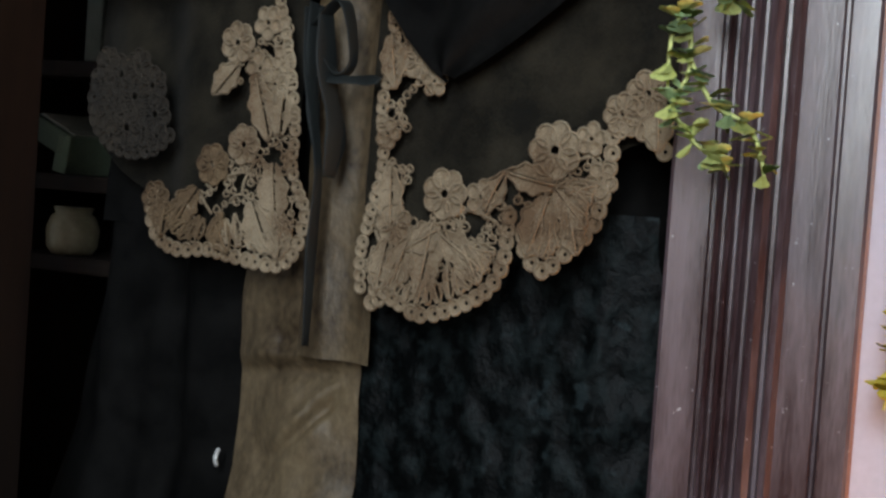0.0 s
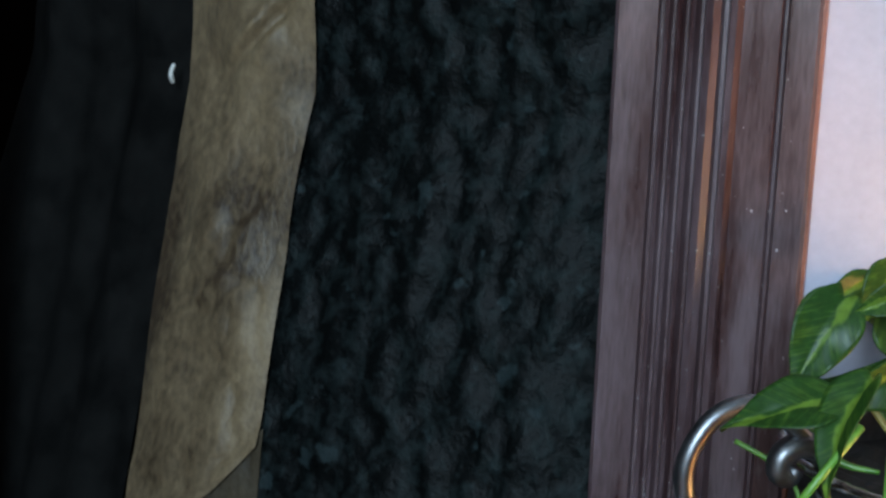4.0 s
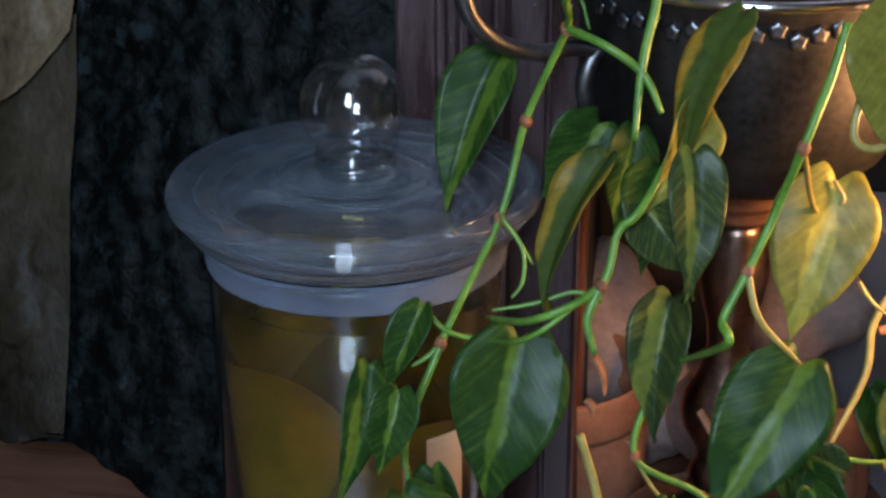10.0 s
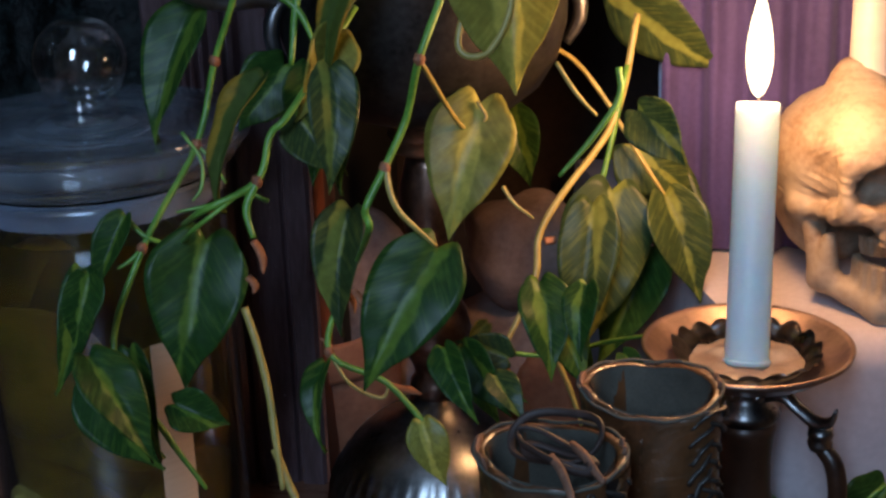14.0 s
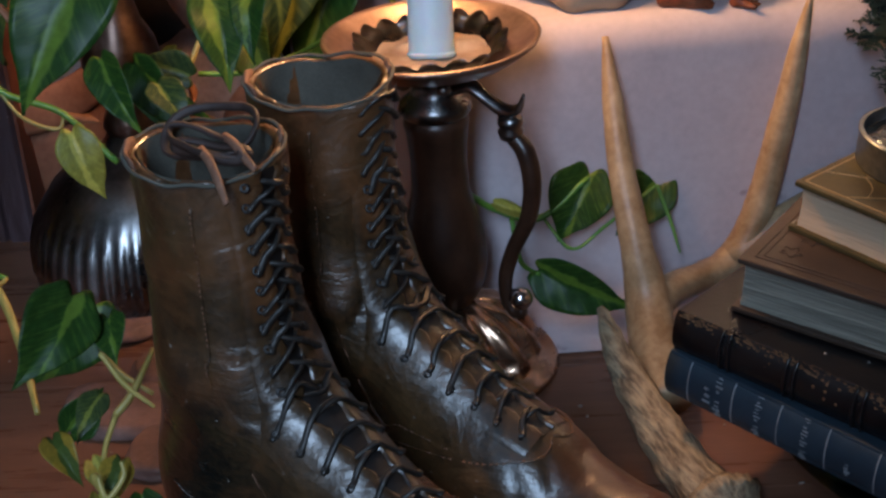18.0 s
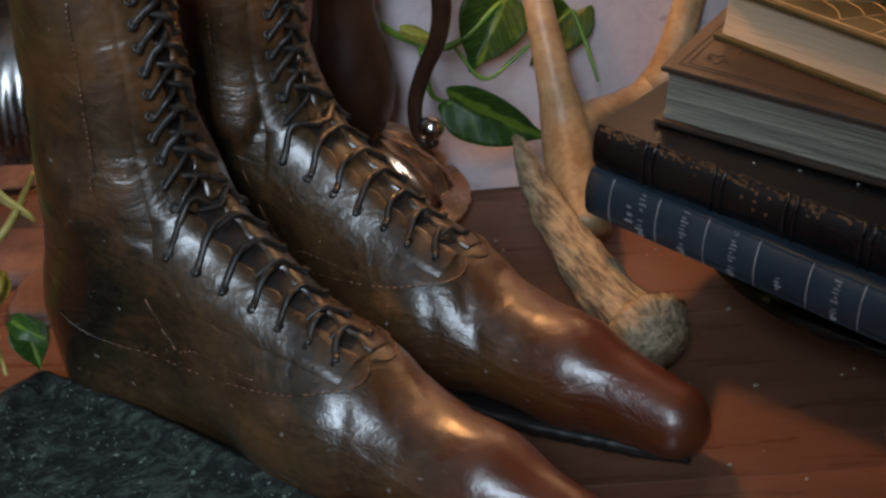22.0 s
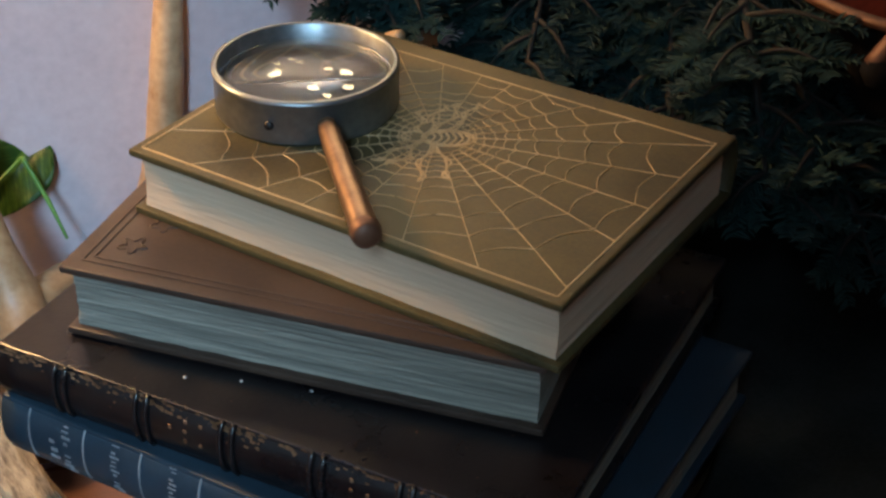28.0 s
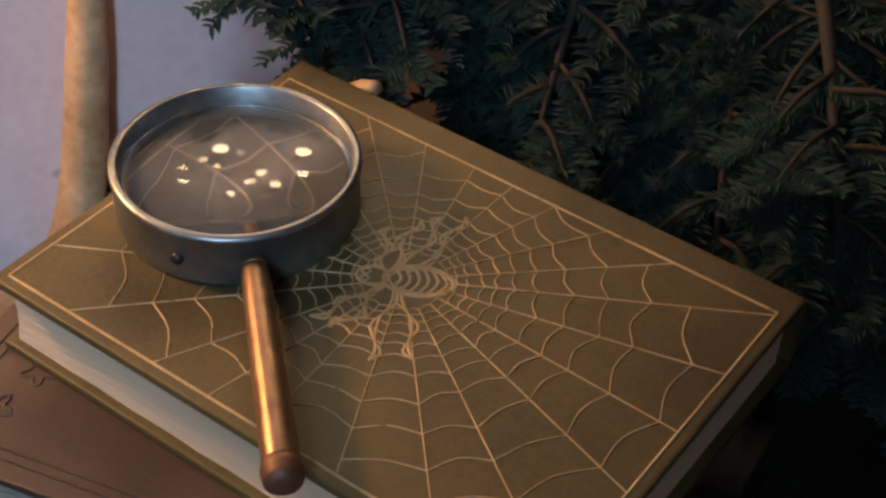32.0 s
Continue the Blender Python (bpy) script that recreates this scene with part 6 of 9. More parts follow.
        rim.append(Vector((x, y, float(mouth(x, y)) + 0.0005 * math.sin(11 * a))))
    part("top_binding", loop_tube(rim, 0.0009, 6), M_lining, ob, "frayed canvas binding of the upper edge")
    # torn pink leather at the back, frayed strips at the front corner
    for mid, span, low in ((-2.35, 0.90, 0.199), (0.78, 0.40, 0.203)):
        def tab(u, v, mid=mid, span=span, low=low):
            a = mid + (u - 0.5) * span
            x, y = 0.0296 * math.cos(a), 0.0296 * math.sin(a) / 1.14
            return Vector((x, y, low + (float(mouth(x, y)) + 0.0022 - low + 0.0012 * math.sin(u * 9)) * v)) + Vector((math.cos(a), math.sin(a), 0)) * 0.0044 * v
        part("leather_tab", sheet(10, 5, tab, thick=0.0014), M_raw, ob, "torn pink-brown leather tab")
    return ob


HEAD = math.atan2(-0.205, 0.125)
left_boot = build_boot("boot", Vector((0.2175, 0.4455, 0.0)), HEAD, "worn brown lace-up boot, coiled lace in its top", 1, 0)
right_boot = build_boot("boot", Vector((0.281, 0.4985, 0.0)), HEAD, "worn brown lace-up boot with a scuffed toe", 0, 1)
# loose coil of lace in the mouth of the left boot
for centre, rx, ry, turn, lean_y, sharp in (((-0.003, 0.007, 0.2165), 0.022, 0.0135, 0.25, 0.55, 0.0), ((0.008, -0.006, 0.2190), 0.0245, 0.0078, -0.12, 0.10, 0.6), ((0.010, -0.005, 0.2160), 0.0185, 0.0050, 0.20, 0.15, 0.5)):
    line = []
    for a in np.linspace(0, 2 * math.pi, 40)[:-1]:
        px_, py_ = rx * math.cos(a), ry * math.sin(a) * (1 - sharp * math.cos(a) ** 4)
        x, y = px_ * math.cos(turn) - py_ * math.sin(turn), px_ * math.sin(turn) + py_ * math.cos(turn)
        line.append(Vector(centre) + Vector((x, y, lean_y * y + 0.0012 * math.sin(3 * a))))
    part("lace_coil", loop_tube(line, 0.0021, 8, flat=0.6), M_coil, left_boot, "dark brown coil of boot lace")
for line in (((0.010, 0.003, 0.219), (0.024, -0.004, 0.2215), (0.034, -0.008, 0.219), (0.0405, -0.0095, 0.2165)), ((0.012, -0.012, 0.2195), (0.024, -0.018, 0.219), (0.034, -0.0235, 0.215), (0.0415, -0.0275, 0.209))):
    part("lace_end", tube(line, [0.0020, 0.0020, 0.0019, 0.0014], 7, flat=0.65), M_raw, left_boot, "pale frayed lace end")
# dark tapestry-covered box under the heel
tap = part("tapestry_pad", sheet(60, 40, lambda u, v: Vector((0.171 + 0.130 * u - 0.188 * v, 0.459 - 0.2135 * u - 0.1145 * v, 0.012 + 0.004 * noise.noise(Vector((u * 40, v * 40, 1))) + 0.003 * math.sin(u * 6 + v * 5))), thick=0.011), M_tapestry)


def pad_at(u, v):
    return Vector((0.171 + 0.130 * u - 0.188 * v, 0.459 - 0.2135 * u - 0.1145 * v, 0.013 + 0.003 * math.sin(u * 6 + v * 5)))


for ends in (((0, 0), (1, 0)), ((1, 0), (1, 1)), ((0, 0), (0, 1))):
    part("bound_edge", tube([pad_at(*(np.array(ends[0]) * (1 - q) + np.array(ends[1]) * q)) for q in np.linspace(0, 1, 12)], 0.0052, 8, per=4, wobble=0.25), M_tapestry, tap, "thick bound edge")
tagged(tap, "dark green and black woven tapestry pad on the floor", "pad")

# ---- antlers ----
ant = thing("deer_antler", (0.452, 0.50, 0.0), "smooth tan deer antler leaning on the ledge", "antler")
part("beam", tube([local(ant, q) for q in ((0.440, 0.462, 0.013), (0.446, 0.488, 0.026), (0.4535, 0.512, 0.046), (0.4525, 0.524, 0.075), (0.4535, 0.545, 0.112), (0.4565, 0.562, 0.145), (0.459, 0.576, 0.1755))],
                  [0.0135, 0.0135, 0.0125, 0.0088, 0.0072, 0.0056, 0.0018], 20, per=6, wobble=0.05), M_antler, ant)
part("tine", tube([local(ant, q) for q in ((0.4535, 0.512, 0.043), (0.475, 0.525, 0.042), (0.500, 0.538, 0.037), (0.521, 0.543, 0.040), (0.538, 0.545, 0.066), (0.554, 0.547, 0.125), (0.562, 0.549, 0.16), (0.5685, 0.550, 0.187))],
                  [0.012, 0.0090, 0.0085, 0.0095, 0.0088, 0.0072, 0.0052, 0.0016], 20, per=6, wobble=0.05), M_antler, ant)
part("tine", tube([local(ant, q) for q in ((0.521, 0.543, 0.042), (0.565, 0.535, 0.070), (0.595, 0.497, 0.10), (0.612, 0.463, 0.132), (0.6165, 0.452, 0.1405))], [0.009, 0.008, 0.0065, 0.0042, 0.0022], 16, per=6, wobble=0.05), M_antler, ant)
spike = thing("antler_spike", (0.418, 0.36, 0.0), "rough cut antler spike with a round burr lying on the floor", "antler")
bm = tube([local(spike, q) for q in ((0.4185, 0.368, 0.0205), (0.4175, 0.395, 0.022), (0.4180, 0.43, 0.027), (0.4200, 0.465, 0.034), (0.4225, 0.492, 0.0425), (0.4255, 0.512, 0.0490))],
          [0.0138, 0.0128, 0.0112, 0.0088, 0.0060, 0.0020], 40, per=14)
for v in bm.verts:
    # long furrows with pearls between them
    q = Vector((v.co.x * 230, v.co.y * 55, v.co.z * 230))
    v.co += (v.co - Vector((v.co.x * 0 + local(spike, (0.4182, 0, 0)).x, v.co.y, local(spike, (0, 0, 0.0225)).z + 0.12 * max(0, v.co.y - 0.01)))).normalized() * (0.0016 * noise.noise(q) + 0.0009 * noise.noise(q * 2.3))
part("shaft", bm, M_antler_rough, spike)
part("burr", tube([local(spike, q) for q in ((0.4178, 0.373, 0.0215), (0.4188, 0.3665, 0.0205), (0.4198, 0.3605, 0.0198), (0.421, 0.354, 0.0190))], [0.0150, 0.0208, 0.0200, 0.0150], 34, per=4, wobble=0.22), M_antler_rough, spike, "knobbly burr")
part("cut_face", tube([local(spike, q) for q in ((0.4208, 0.3545, 0.0191), (0.4212, 0.3515, 0.0186))], [0.0134, 0.0115], 20, per=3, wobble=0.1), M_antler_rough, spike)

# ---- candlestick ----
cs = thing("candlestick", (0.3575, 0.566, 0.0), "old silver and dark wood candlestick with a scrolled handle", "candlestick")
def gadroon(k, i, r):
    return r * (1 + (0.24 * (abs(math.sin(k * math.pi * 14 + 0.22 * i)) - 0.4) if 8 <= i <= 12 else 0))
part("foot", lathe([(0, 0.0), (0.058, 0.0), (0.0605, 0.002), (0.0590, 0.0050), (0.0560, 0.0045), (0.0545, 0.0085), (0.0505, 0.0075), (0.0490, 0.0115), (0.045, 0.0115), (0.043, 0.019), (0.037, 0.028), (0.029, 0.036), (0.020, 0.041), (0.013, 0.043), (0.0, 0.043)], 192, flute=gadroon),
     material("warm_silver", (0.38, 0.225, 0.145), (0.72, 0.47, 0.32), 0.24, 0.95, scale=26, grain=220, bump=0.06), cs, "gadrooned silver foot")
part("body", lathe([(0.011, 0.038), (0.013, 0.041), (0.0175, 0.047), (0.0215, 0.056), (0.0235, 0.068), (0.0225, 0.082), (0.0185, 0.098), (0.0155, 0.112), (0.0150, 0.130), (0.0165, 0.146), (0.0175, 0.150), (0.0165, 0.154), (0.013, 0.156), (0, 0.156)], 48), M_wood_brown, cs, "turned dark wooden body")
part("collar", lathe([(0.0175, 0.155), (0.0195, 0.158), (0.0185, 0.162), (0.013, 0.166), (0.011, 0.172), (0.014, 0.178), (0.013, 0.181), (0, 0.181)], 48), M_silver, cs, "moulded silver collar")
part("drip_pan", lathe([(0, 0.181), (0.018, 0.181), (0.030, 0.1825), (0.044, 0.187), (0.0535, 0.194), (0.0555, 0.1955), (0.0562, 0.1975), (0.0548, 0.1985), (0.0525, 0.1965), (0.043, 0.190), (0.030, 0.186), (0, 0.185)], 96),
     material("copper_toned_silver", (0.18, 0.12, 0.09), (0.42, 0.29, 0.22), 0.36, 0.9, scale=26, grain=220, bump=0.06), cs, "round drip pan")
bm = bmesh.new()
rows = []
for k in range(161):
    a = 2 * math.pi * k / 160
    tooth = 0.0045 * abs(math.sin(a * 9 / 1)) ** 0.7 + 0.0012 * math.sin(3 * a)
    rows.append([bm.verts.new(((0.0300 + f) * math.cos(a), (0.0300 + f) * math.sin(a), 0.1862 + z)) for f, z in ((0, 0), (0.0045, 0.005 + tooth * 0.5), (0.0085 + tooth * 0.4, 0.0065 + tooth))])
for a, b in zip(rows, rows[1:]):
    for i in range(2):
        bm.faces.new((a[i], a[i + 1], b[i + 1], b[i]))
bmesh.ops.solidify(bm, geom=list(bm.faces), thickness=0.0008)
part("crown_cup", bm, M_silver, cs, "jagged crown-edged cup")
bm = bmesh.new()
def wax_pool(u, v):
    a, r = 2 * math.pi * u, 0.0305 * v
    return Vector((r * math.cos(a), r * math.sin(a), 0.1885 + 0.0035 * noise.noise(Vector((r * 90 * math.cos(a), r * 90 * math.sin(a), 2))) - 0.0005 * v))
part("pooled_wax", sheet(48, 14, wax_pool), M_wax_old, cs, "pool of hardened wax")
hx = Vector((0.62, -0.78, 0)).normalized()
def hp(r, z):
    return hx * r + UP * z
part("handle", tube([hp(r, z) for r, z in ((0.0465, 0.150), (0.0535, 0.142), (0.0565, 0.125), (0.0535, 0.105), (0.0445, 0.086), (0.0385, 0.068), (0.0385, 0.054), (0.043, 0.046), (0.049, 0.048))], [0.0045, 0.0052, 0.0050, 0.0045, 0.0042, 0.0040, 0.0038, 0.0036, 0.003], 14, per=6), M_wood_brown, cs, "scrolled dark wooden handle")
part("scroll_ball", lathe([(0, -0.0066)] + [(0.0066 * math.cos(a), 0.0066 * math.sin(a)) for a in np.linspace(-1.4, 1.4, 12)] + [(0, 0.0066)], 24), M_silver_bright, cs, "small bright silver ball").location = hp(0.047, 0.055)
part("handle_ferrule", lathe([(0, -0.007), (0.0055, -0.006), (0.0068, -0.002), (0.0052, 0.0), (0.0068, 0.002), (0.0062, 0.006), (0, 0.007)], 24), M_silver, cs, "turned silver ferrule").location = hp(0.045, 0.155)
part("thumb_rest", tube([hp(r, z) for r, z in ((0.012, 0.170), (0.022, 0.1735), (0.032, 0.168), (0.042, 0.1635), (0.050, 0.166), (0.0535, 0.174))], [0.004, 0.0042, 0.0036, 0.0042, 0.0036, 0.0012], 12, per=6, flat=0.6), M_silver, cs, "curved silver thumb rest")
for k in range(8):
    a = 2 * math.pi * k / 8
    part("bead", lathe([(0, -0.004), (0.0034, -0.002), (0.004, 0), (0.0034, 0.002), (0, 0.004)], 12), M_silver, cs, "small silver bead").location = (0.0165 * math.cos(a), 0.0165 * math.sin(a), 0.1735)
taper = thing("taper_candle", (0.3575, 0.566, 0.1882), "pale blue lit taper candle in the candlestick", "candle")
TOP = Vector((0.3735, 0.603, 0.3175))
lean = TOP - Vector((0.3575, 0.566, 0.1882))
part("wax", tube([lean * s for s in (0, 0.02, 0.5, 0.97, 0.995)], [0.0128, 0.0118, 0.0115, 0.0118, 0.0100], 36, per=4), M_wax, taper)
part("wick", tube([lean, lean + Vector((0.0005, 0, 0.004)), lean + Vector((0.0015, 0, 0.0075))], 0.0008, 6), M_sole, taper, "burnt black wick")
fl = part("flame", lathe([(0, 0.0)] + [(0.0068 * math.sin(math.pi * s ** 0.72) ** 0.85 + 0.0002, 0.058 * s) for s in np.linspace(0.04, 0.97, 16)] + [(0, 0.058)], 24), M_flame, taper, "tall bright candle flame")
fl.location = lean + Vector((0, 0, 0.004))
fl.visible_shadow = False

# ---- glass jar ----
jar = thing("glass_jar", (0.0198, 0.7635, 0.0), "large clear glass apothecary jar of amber liquid with a ball-topped lid", "jar")
OUT = [(0, 0.0), (0.066, 0.0), (0.0735, 0.002), (0.0768, 0.007), (0.0775, 0.014), (0.0775, 0.246), (0.0780, 0.260), (0.0800, 0.268), (0.0825, 0.2715)]
INN = [(0.0800, 0.2725), (0.0755, 0.264), (0.0745, 0.246), (0.0745, 0.018), (0.072, 0.012), (0, 0.011)]
part("body", lathe(OUT + INN, 96), M_jar, jar)
part("brine", lathe([(0, 0.0115), (0.0718, 0.0125), (0.0742, 0.018), (0.0742, 0.2405), (0.0720, 0.242), (0, 0.242)], 80), M_oil, jar, "amber olive liquid")
part("ground_neck", lathe([(0.0778, 0.2530), (0.0784, 0.2545), (0.0790, 0.2640), (0.0812, 0.2690), (0.0809, 0.2695), (0.0786, 0.2645), (0.0778, 0.2530)], 96), M_frost, jar, "frosted pale blue ground neck")
lid = part("lid", lathe([(0.0, 0.2985), (0.018, 0.2983), (0.024, 0.2975), (0.027, 0.2955), (0.037, 0.2952), (0.042, 0.2945), (0.045, 0.2920), (0.056, 0.2918), (0.068, 0.2925), (0.080, 0.2945), (0.0885, 0.2955), (0.0940, 0.2948), (0.0962, 0.2915), (0.0957, 0.2865), (0.0925, 0.2825), (0.0880, 0.2800), (0.0866, 0.2775), (0.0872, 0.2750), (0.0850, 0.2725),
                         (0.0745, 0.2705), (0.0715, 0.262), (0.0695, 0.262), (0.0685, 0.270), (0.074, 0.2785), (0.083, 0.2840), (0.0800, 0.2880), (0.068, 0.2872), (0.056, 0.2868), (0.046, 0.2868), (0.041, 0.2895), (0.036, 0.2905), (0.026, 0.2905), (0.018, 0.2930), (0, 0.2935)], 96), M_lid, jar, "stepped glass lid with a film for dust and reflected sky")
KN = 0.3325
part("knob", lathe([(0.0195, 0.2987), (0.0210, 0.3005), (0.0195, 0.3025), (0.0178, 0.3035), (0.0192, 0.3055), (0.0200, 0.307), (0.0188, 0.3085), (0.0178, 0.3098), (0.0185, 0.3115)]
     + [(0.0272 * math.cos(a), KN + 0.0272 * math.sin(a)) for a in np.linspace(-0.74, 1.5, 30)] + [(0, KN + 0.0272)], 72), M_bubble, lid, "hollow blown glass ball knob")
for k, (x, y, z, rx, rz) in enumerate(((-0.035, -0.035, 0.055, 0.036, 0.045), (0.036, -0.018, 0.05, 0.034, 0.04), (-0.005, 0.032, 0.07, 0.038, 0.05), (0.018, -0.03, 0.125, 0.032, 0.040), (-0.034, 0.012, 0.135, 0.034, 0.04))):
    bm = lathe([(0, -rz)] + [(rx * math.cos(a) * (1 - 0.22 * math.sin(a)), rz * math.sin(a)) for a in np.linspace(-1.45, 1.45, 14)] + [(0, rz)], 28)
    o = part("pickled_fruit", bm, M_fruit, jar, "pickled yellow-green fruit")
    o.matrix_local = pose(x, y, z, 14 * k, 9 * k - 20, 40 * k)
# pale upright strip stands in for light coming through the glass
part("light_strip", sheet(14, 4, lambda u, v: Vector((0.0779 * math.cos(-1.25 + 0.28 * u), 0.0779 * math.sin(-1.25 + 0.28 * u), 0.06 + 0.12 * v))), M_page, jar, "pale strip on the jar, put in for light through the glass")

# ---- silver cup ----
CUP = Vector((0.2215, 0.752, 0.0))
cup = thing("silver_cup", CUP, "tall tarnished silver two-handled trophy cup used as planter", "cup")


def ribs(k, i, r):
    return r * (1 + (0.022 * math.sin(k * math.pi * 2 * 44) if 4 <= i <= 8 else 0))


part("foot", lathe([(0, 0.0), (0.072, 0.0), (0.074, 0.003), (0.073, 0.010), (0.072, 0.014), (0.0735, 0.018), (0.0735, 0.026), (0.072, 0.036), (0.069, 0.046), (0.064, 0.056), (0.056, 0.067), (0.045, 0.077), (0.032, 0.085), (0.020, 0.092), (0.0155, 0.10), (0, 0.10)], 176, flute=ribs), M_silver, cup, "ribbed domed silver foot")
part("stem", lathe([(0.015, 0.099), (0.0175, 0.104), (0.0165, 0.110), (0.013, 0.116), (0.0155, 0.124), (0.0225, 0.136), (0.0240, 0.146), (0.0215, 0.158), (0.0150, 0.170), (0.0115, 0.186), (0.0125, 0.20), (0.0165, 0.215), (0.0190, 0.228), (0.0185, 0.24), (0.0145, 0.256), (0.0130, 0.262), (0, 0.262)], 48),
     material("warm_tarnished_silver", (0.10, 0.06, 0.045), (0.36, 0.24, 0.19), 0.32, 1.0, scale=26, grain=220, bump=0.06), cup, "baluster stem")
part("collar", lathe([(0.0125, 0.261), (0.020, 0.264), (0.0215, 0.267), (0.0195, 0.270), (0.0235, 0.273), (0.0245, 0.276), (0.0225, 0.279), (0.027, 0.2825), (0.025, 0.286), (0, 0.287)], 64), M_copper_rim, cup, "beaded copper-coloured collar")
part("bowl", lathe([(0.018, 0.285), (0.036, 0.287), (0.055, 0.294), (0.070, 0.306), (0.080, 0.322), (0.0855, 0.342), (0.0865, 0.362), (0.0865, 0.386), (0.0880, 0.392), (0.0905, 0.396), (0.0910, 0.399), (0.0890, 0.4005), (0.0860, 0.397), (0.0835, 0.388), (0.0830, 0.345), (0.076, 0.322), (0.06, 0.302), (0.03, 0.291), (0, 0.290)], 96), M_bowl, cup)
part("rim", lathe([(0.0885, 0.3965), (0.0925, 0.3975), (0.0935, 0.400), (0.0920, 0.4025), (0.0890, 0.402), (0.0880, 0.399), (0.0885, 0.3965)], 128, flute=lambda k, i, r: r * (1 + 0.006 * math.sin(k * math.pi * 2 * 60))), M_silver_bright, cup, "beaded bright silver rim")
part("soil", sheet(40, 10, lambda u, v: Vector((0.0825 * v * math.cos(2 * math.pi * u), 0.0825 * v * math.sin(2 * math.pi * u), 0.378 + 0.008 * noise.noise(Vector((v * 9 * math.cos(6.28 * u), v * 9 * math.sin(6.28 * u), 0)))))), M_soil, cup, "dark potting soil")
for side in (-1, 1):
    d = Vector((-0.94, -0.342 + 0.10, 0)).normalized() if side < 0 else Vector((0.94, -0.10, 0)).normalized()
    q = lambda r, z: d * r + UP * z  # noqa: E731
    part("handle", tube([q(0.084, 0.402), q(0.104, 0.424), q(0.125, 0.436), q(0.146, 0.431), q(0.1585, 0.412), q(0.157, 0.392), q(0.143, 0.376), q(0.122, 0.3675), q(0.100, 0.367), q(0.086, 0.362)], [0.0036, 0.0042, 0.0046, 0.0046, 0.0046, 0.0046, 0.0044, 0.0042, 0.0040, 0.0036], 14, per=6), M_pewter, cup, "curved ring handle")
    part("scroll", tube([q(0.086, 0.410), q(0.098, 0.414), q(0.108, 0.410), q(0.110, 0.402), q(0.104, 0.398), q(0.100, 0.402)], [0.006, 0.0065, 0.006, 0.0055, 0.005, 0.004], 12, per=6), M_pewter, cup, "cast scroll ornament")
    part("lower_scroll", tube([q(0.088, 0.366), q(0.094, 0.354), q(0.094, 0.340), q(0.086, 0.326)], [0.004, 0.005, 0.0045, 0.003], 10, per=5), M_pewter, cup, "cast scroll bracket")
for k in range(26):
    a = -2.9 + 0.11 * k
    r_ = 0.0885
    o = part("cast_ornament", lathe([(0, 0.0012), (0.0016, 0.0019), (0.0034, 0.0014), (0.0046, 0), (0, 0)], 15, flute=lambda k_, i, r: r * (1 + 0.16 * math.sin(k_ * math.pi * 10))), M_pewter, cup, "embossed border ornament")
    o.matrix_local = Matrix.Translation((r_ * math.cos(a) * 0.985, r_ * math.sin(a) * 0.985, 0.386 + 0.003 * math.sin(k * 2.1))) @ Vector((math.cos(a), math.sin(a), 0)).to_track_quat("Z", "Y").to_matrix().to_4x4()
# flat slates on the floor before the cup
for n, (x, y, sx, sy, rot) in enumerate(((0.196, 0.688, 0.030, 0.022, 0.4), (0.178, 0.590, 0.040, 0.026, -0.5), (0.190, 0.545, 0.026, 0.020, 0.9), (0.205, 0.625, 0.022, 0.018, 0.1))):
    bm = bmesh.new()
    bmesh.ops.create_icosphere(bm, subdivisions=4, radius=1)
    for v in bm.verts:
        w = 1 + 0.25 * noise.noise(v.co * 1.4 + Vector((n * 3, 0, 0)))
        v.co = Vector((v.co.x * sx * w, v.co.y * sy * w, max(-0.0035, min(0.0045, v.co.z * 0.009)) + 0.0008 * noise.noise(v.co * 4)))
    o = tagged(part("slate", bm, M_slate), "flat reddish-brown slate lying on the floor", "stone", "slates before the cup")
    o.matrix_world = Matrix.Translation((x, y, 0.0038)) @ Matrix.Rotation(rot, 4, "Z")
# stones and a tipped pot in the dark opening behind
for n, (x, y, z, sx, sy, sz) in enumerate(((0.302, 0.895, 0.0, 0.062, 0.050, 0.052), (0.312, 0.880, 0.100, 0.046, 0.040, 0.042), (0.205, 0.965, 0.0, 0.052, 0.045, 0.075), (0.268, 0.850, 0.0, 0.030, 0.022, 0.030), (0.318, 0.826, 0.0, 0.030, 0.024, 0.046), (0.235, 0.930, 0.0, 0.034, 0.030, 0.050))):
    bm = bmesh.new()
    bmesh.ops.create_icosphere(bm, subdivisions=4, radius=1)
    for v in bm.verts:
        v.co *= 1 + 0.24 * noise.noise(v.co * 1.3 + Vector((n * 2.7, 0, 0))) + 0.05 * noise.noise(v.co * 4)
        v.co = Vector((v.co.x * sx, v.co.y * sy, v.co.z * sz))
    lowest = min(v.co.z for v in bm.verts)
    o = tagged(part("stone", bm, (M_stone, M_stone, M_stone, M_terracotta, M_terracotta, M_stone)[n]), ("rough terracotta-coloured stone on the floor" if n in (3, 4) else "smooth pinkish-grey stone in the dark opening"), "stone", "stones behind the cup")
    o.location = (x, y, z - lowest - 0.001)
clay = thing("clay_pot", (0.188, 0.893, 0.0), "worn orange-brown terracotta pot leaning in the dark opening", "pot")
lean = Matrix.Translation((0, 0, 0.001)) @ Matrix.Rotation(radians(-9), 4, "Y")
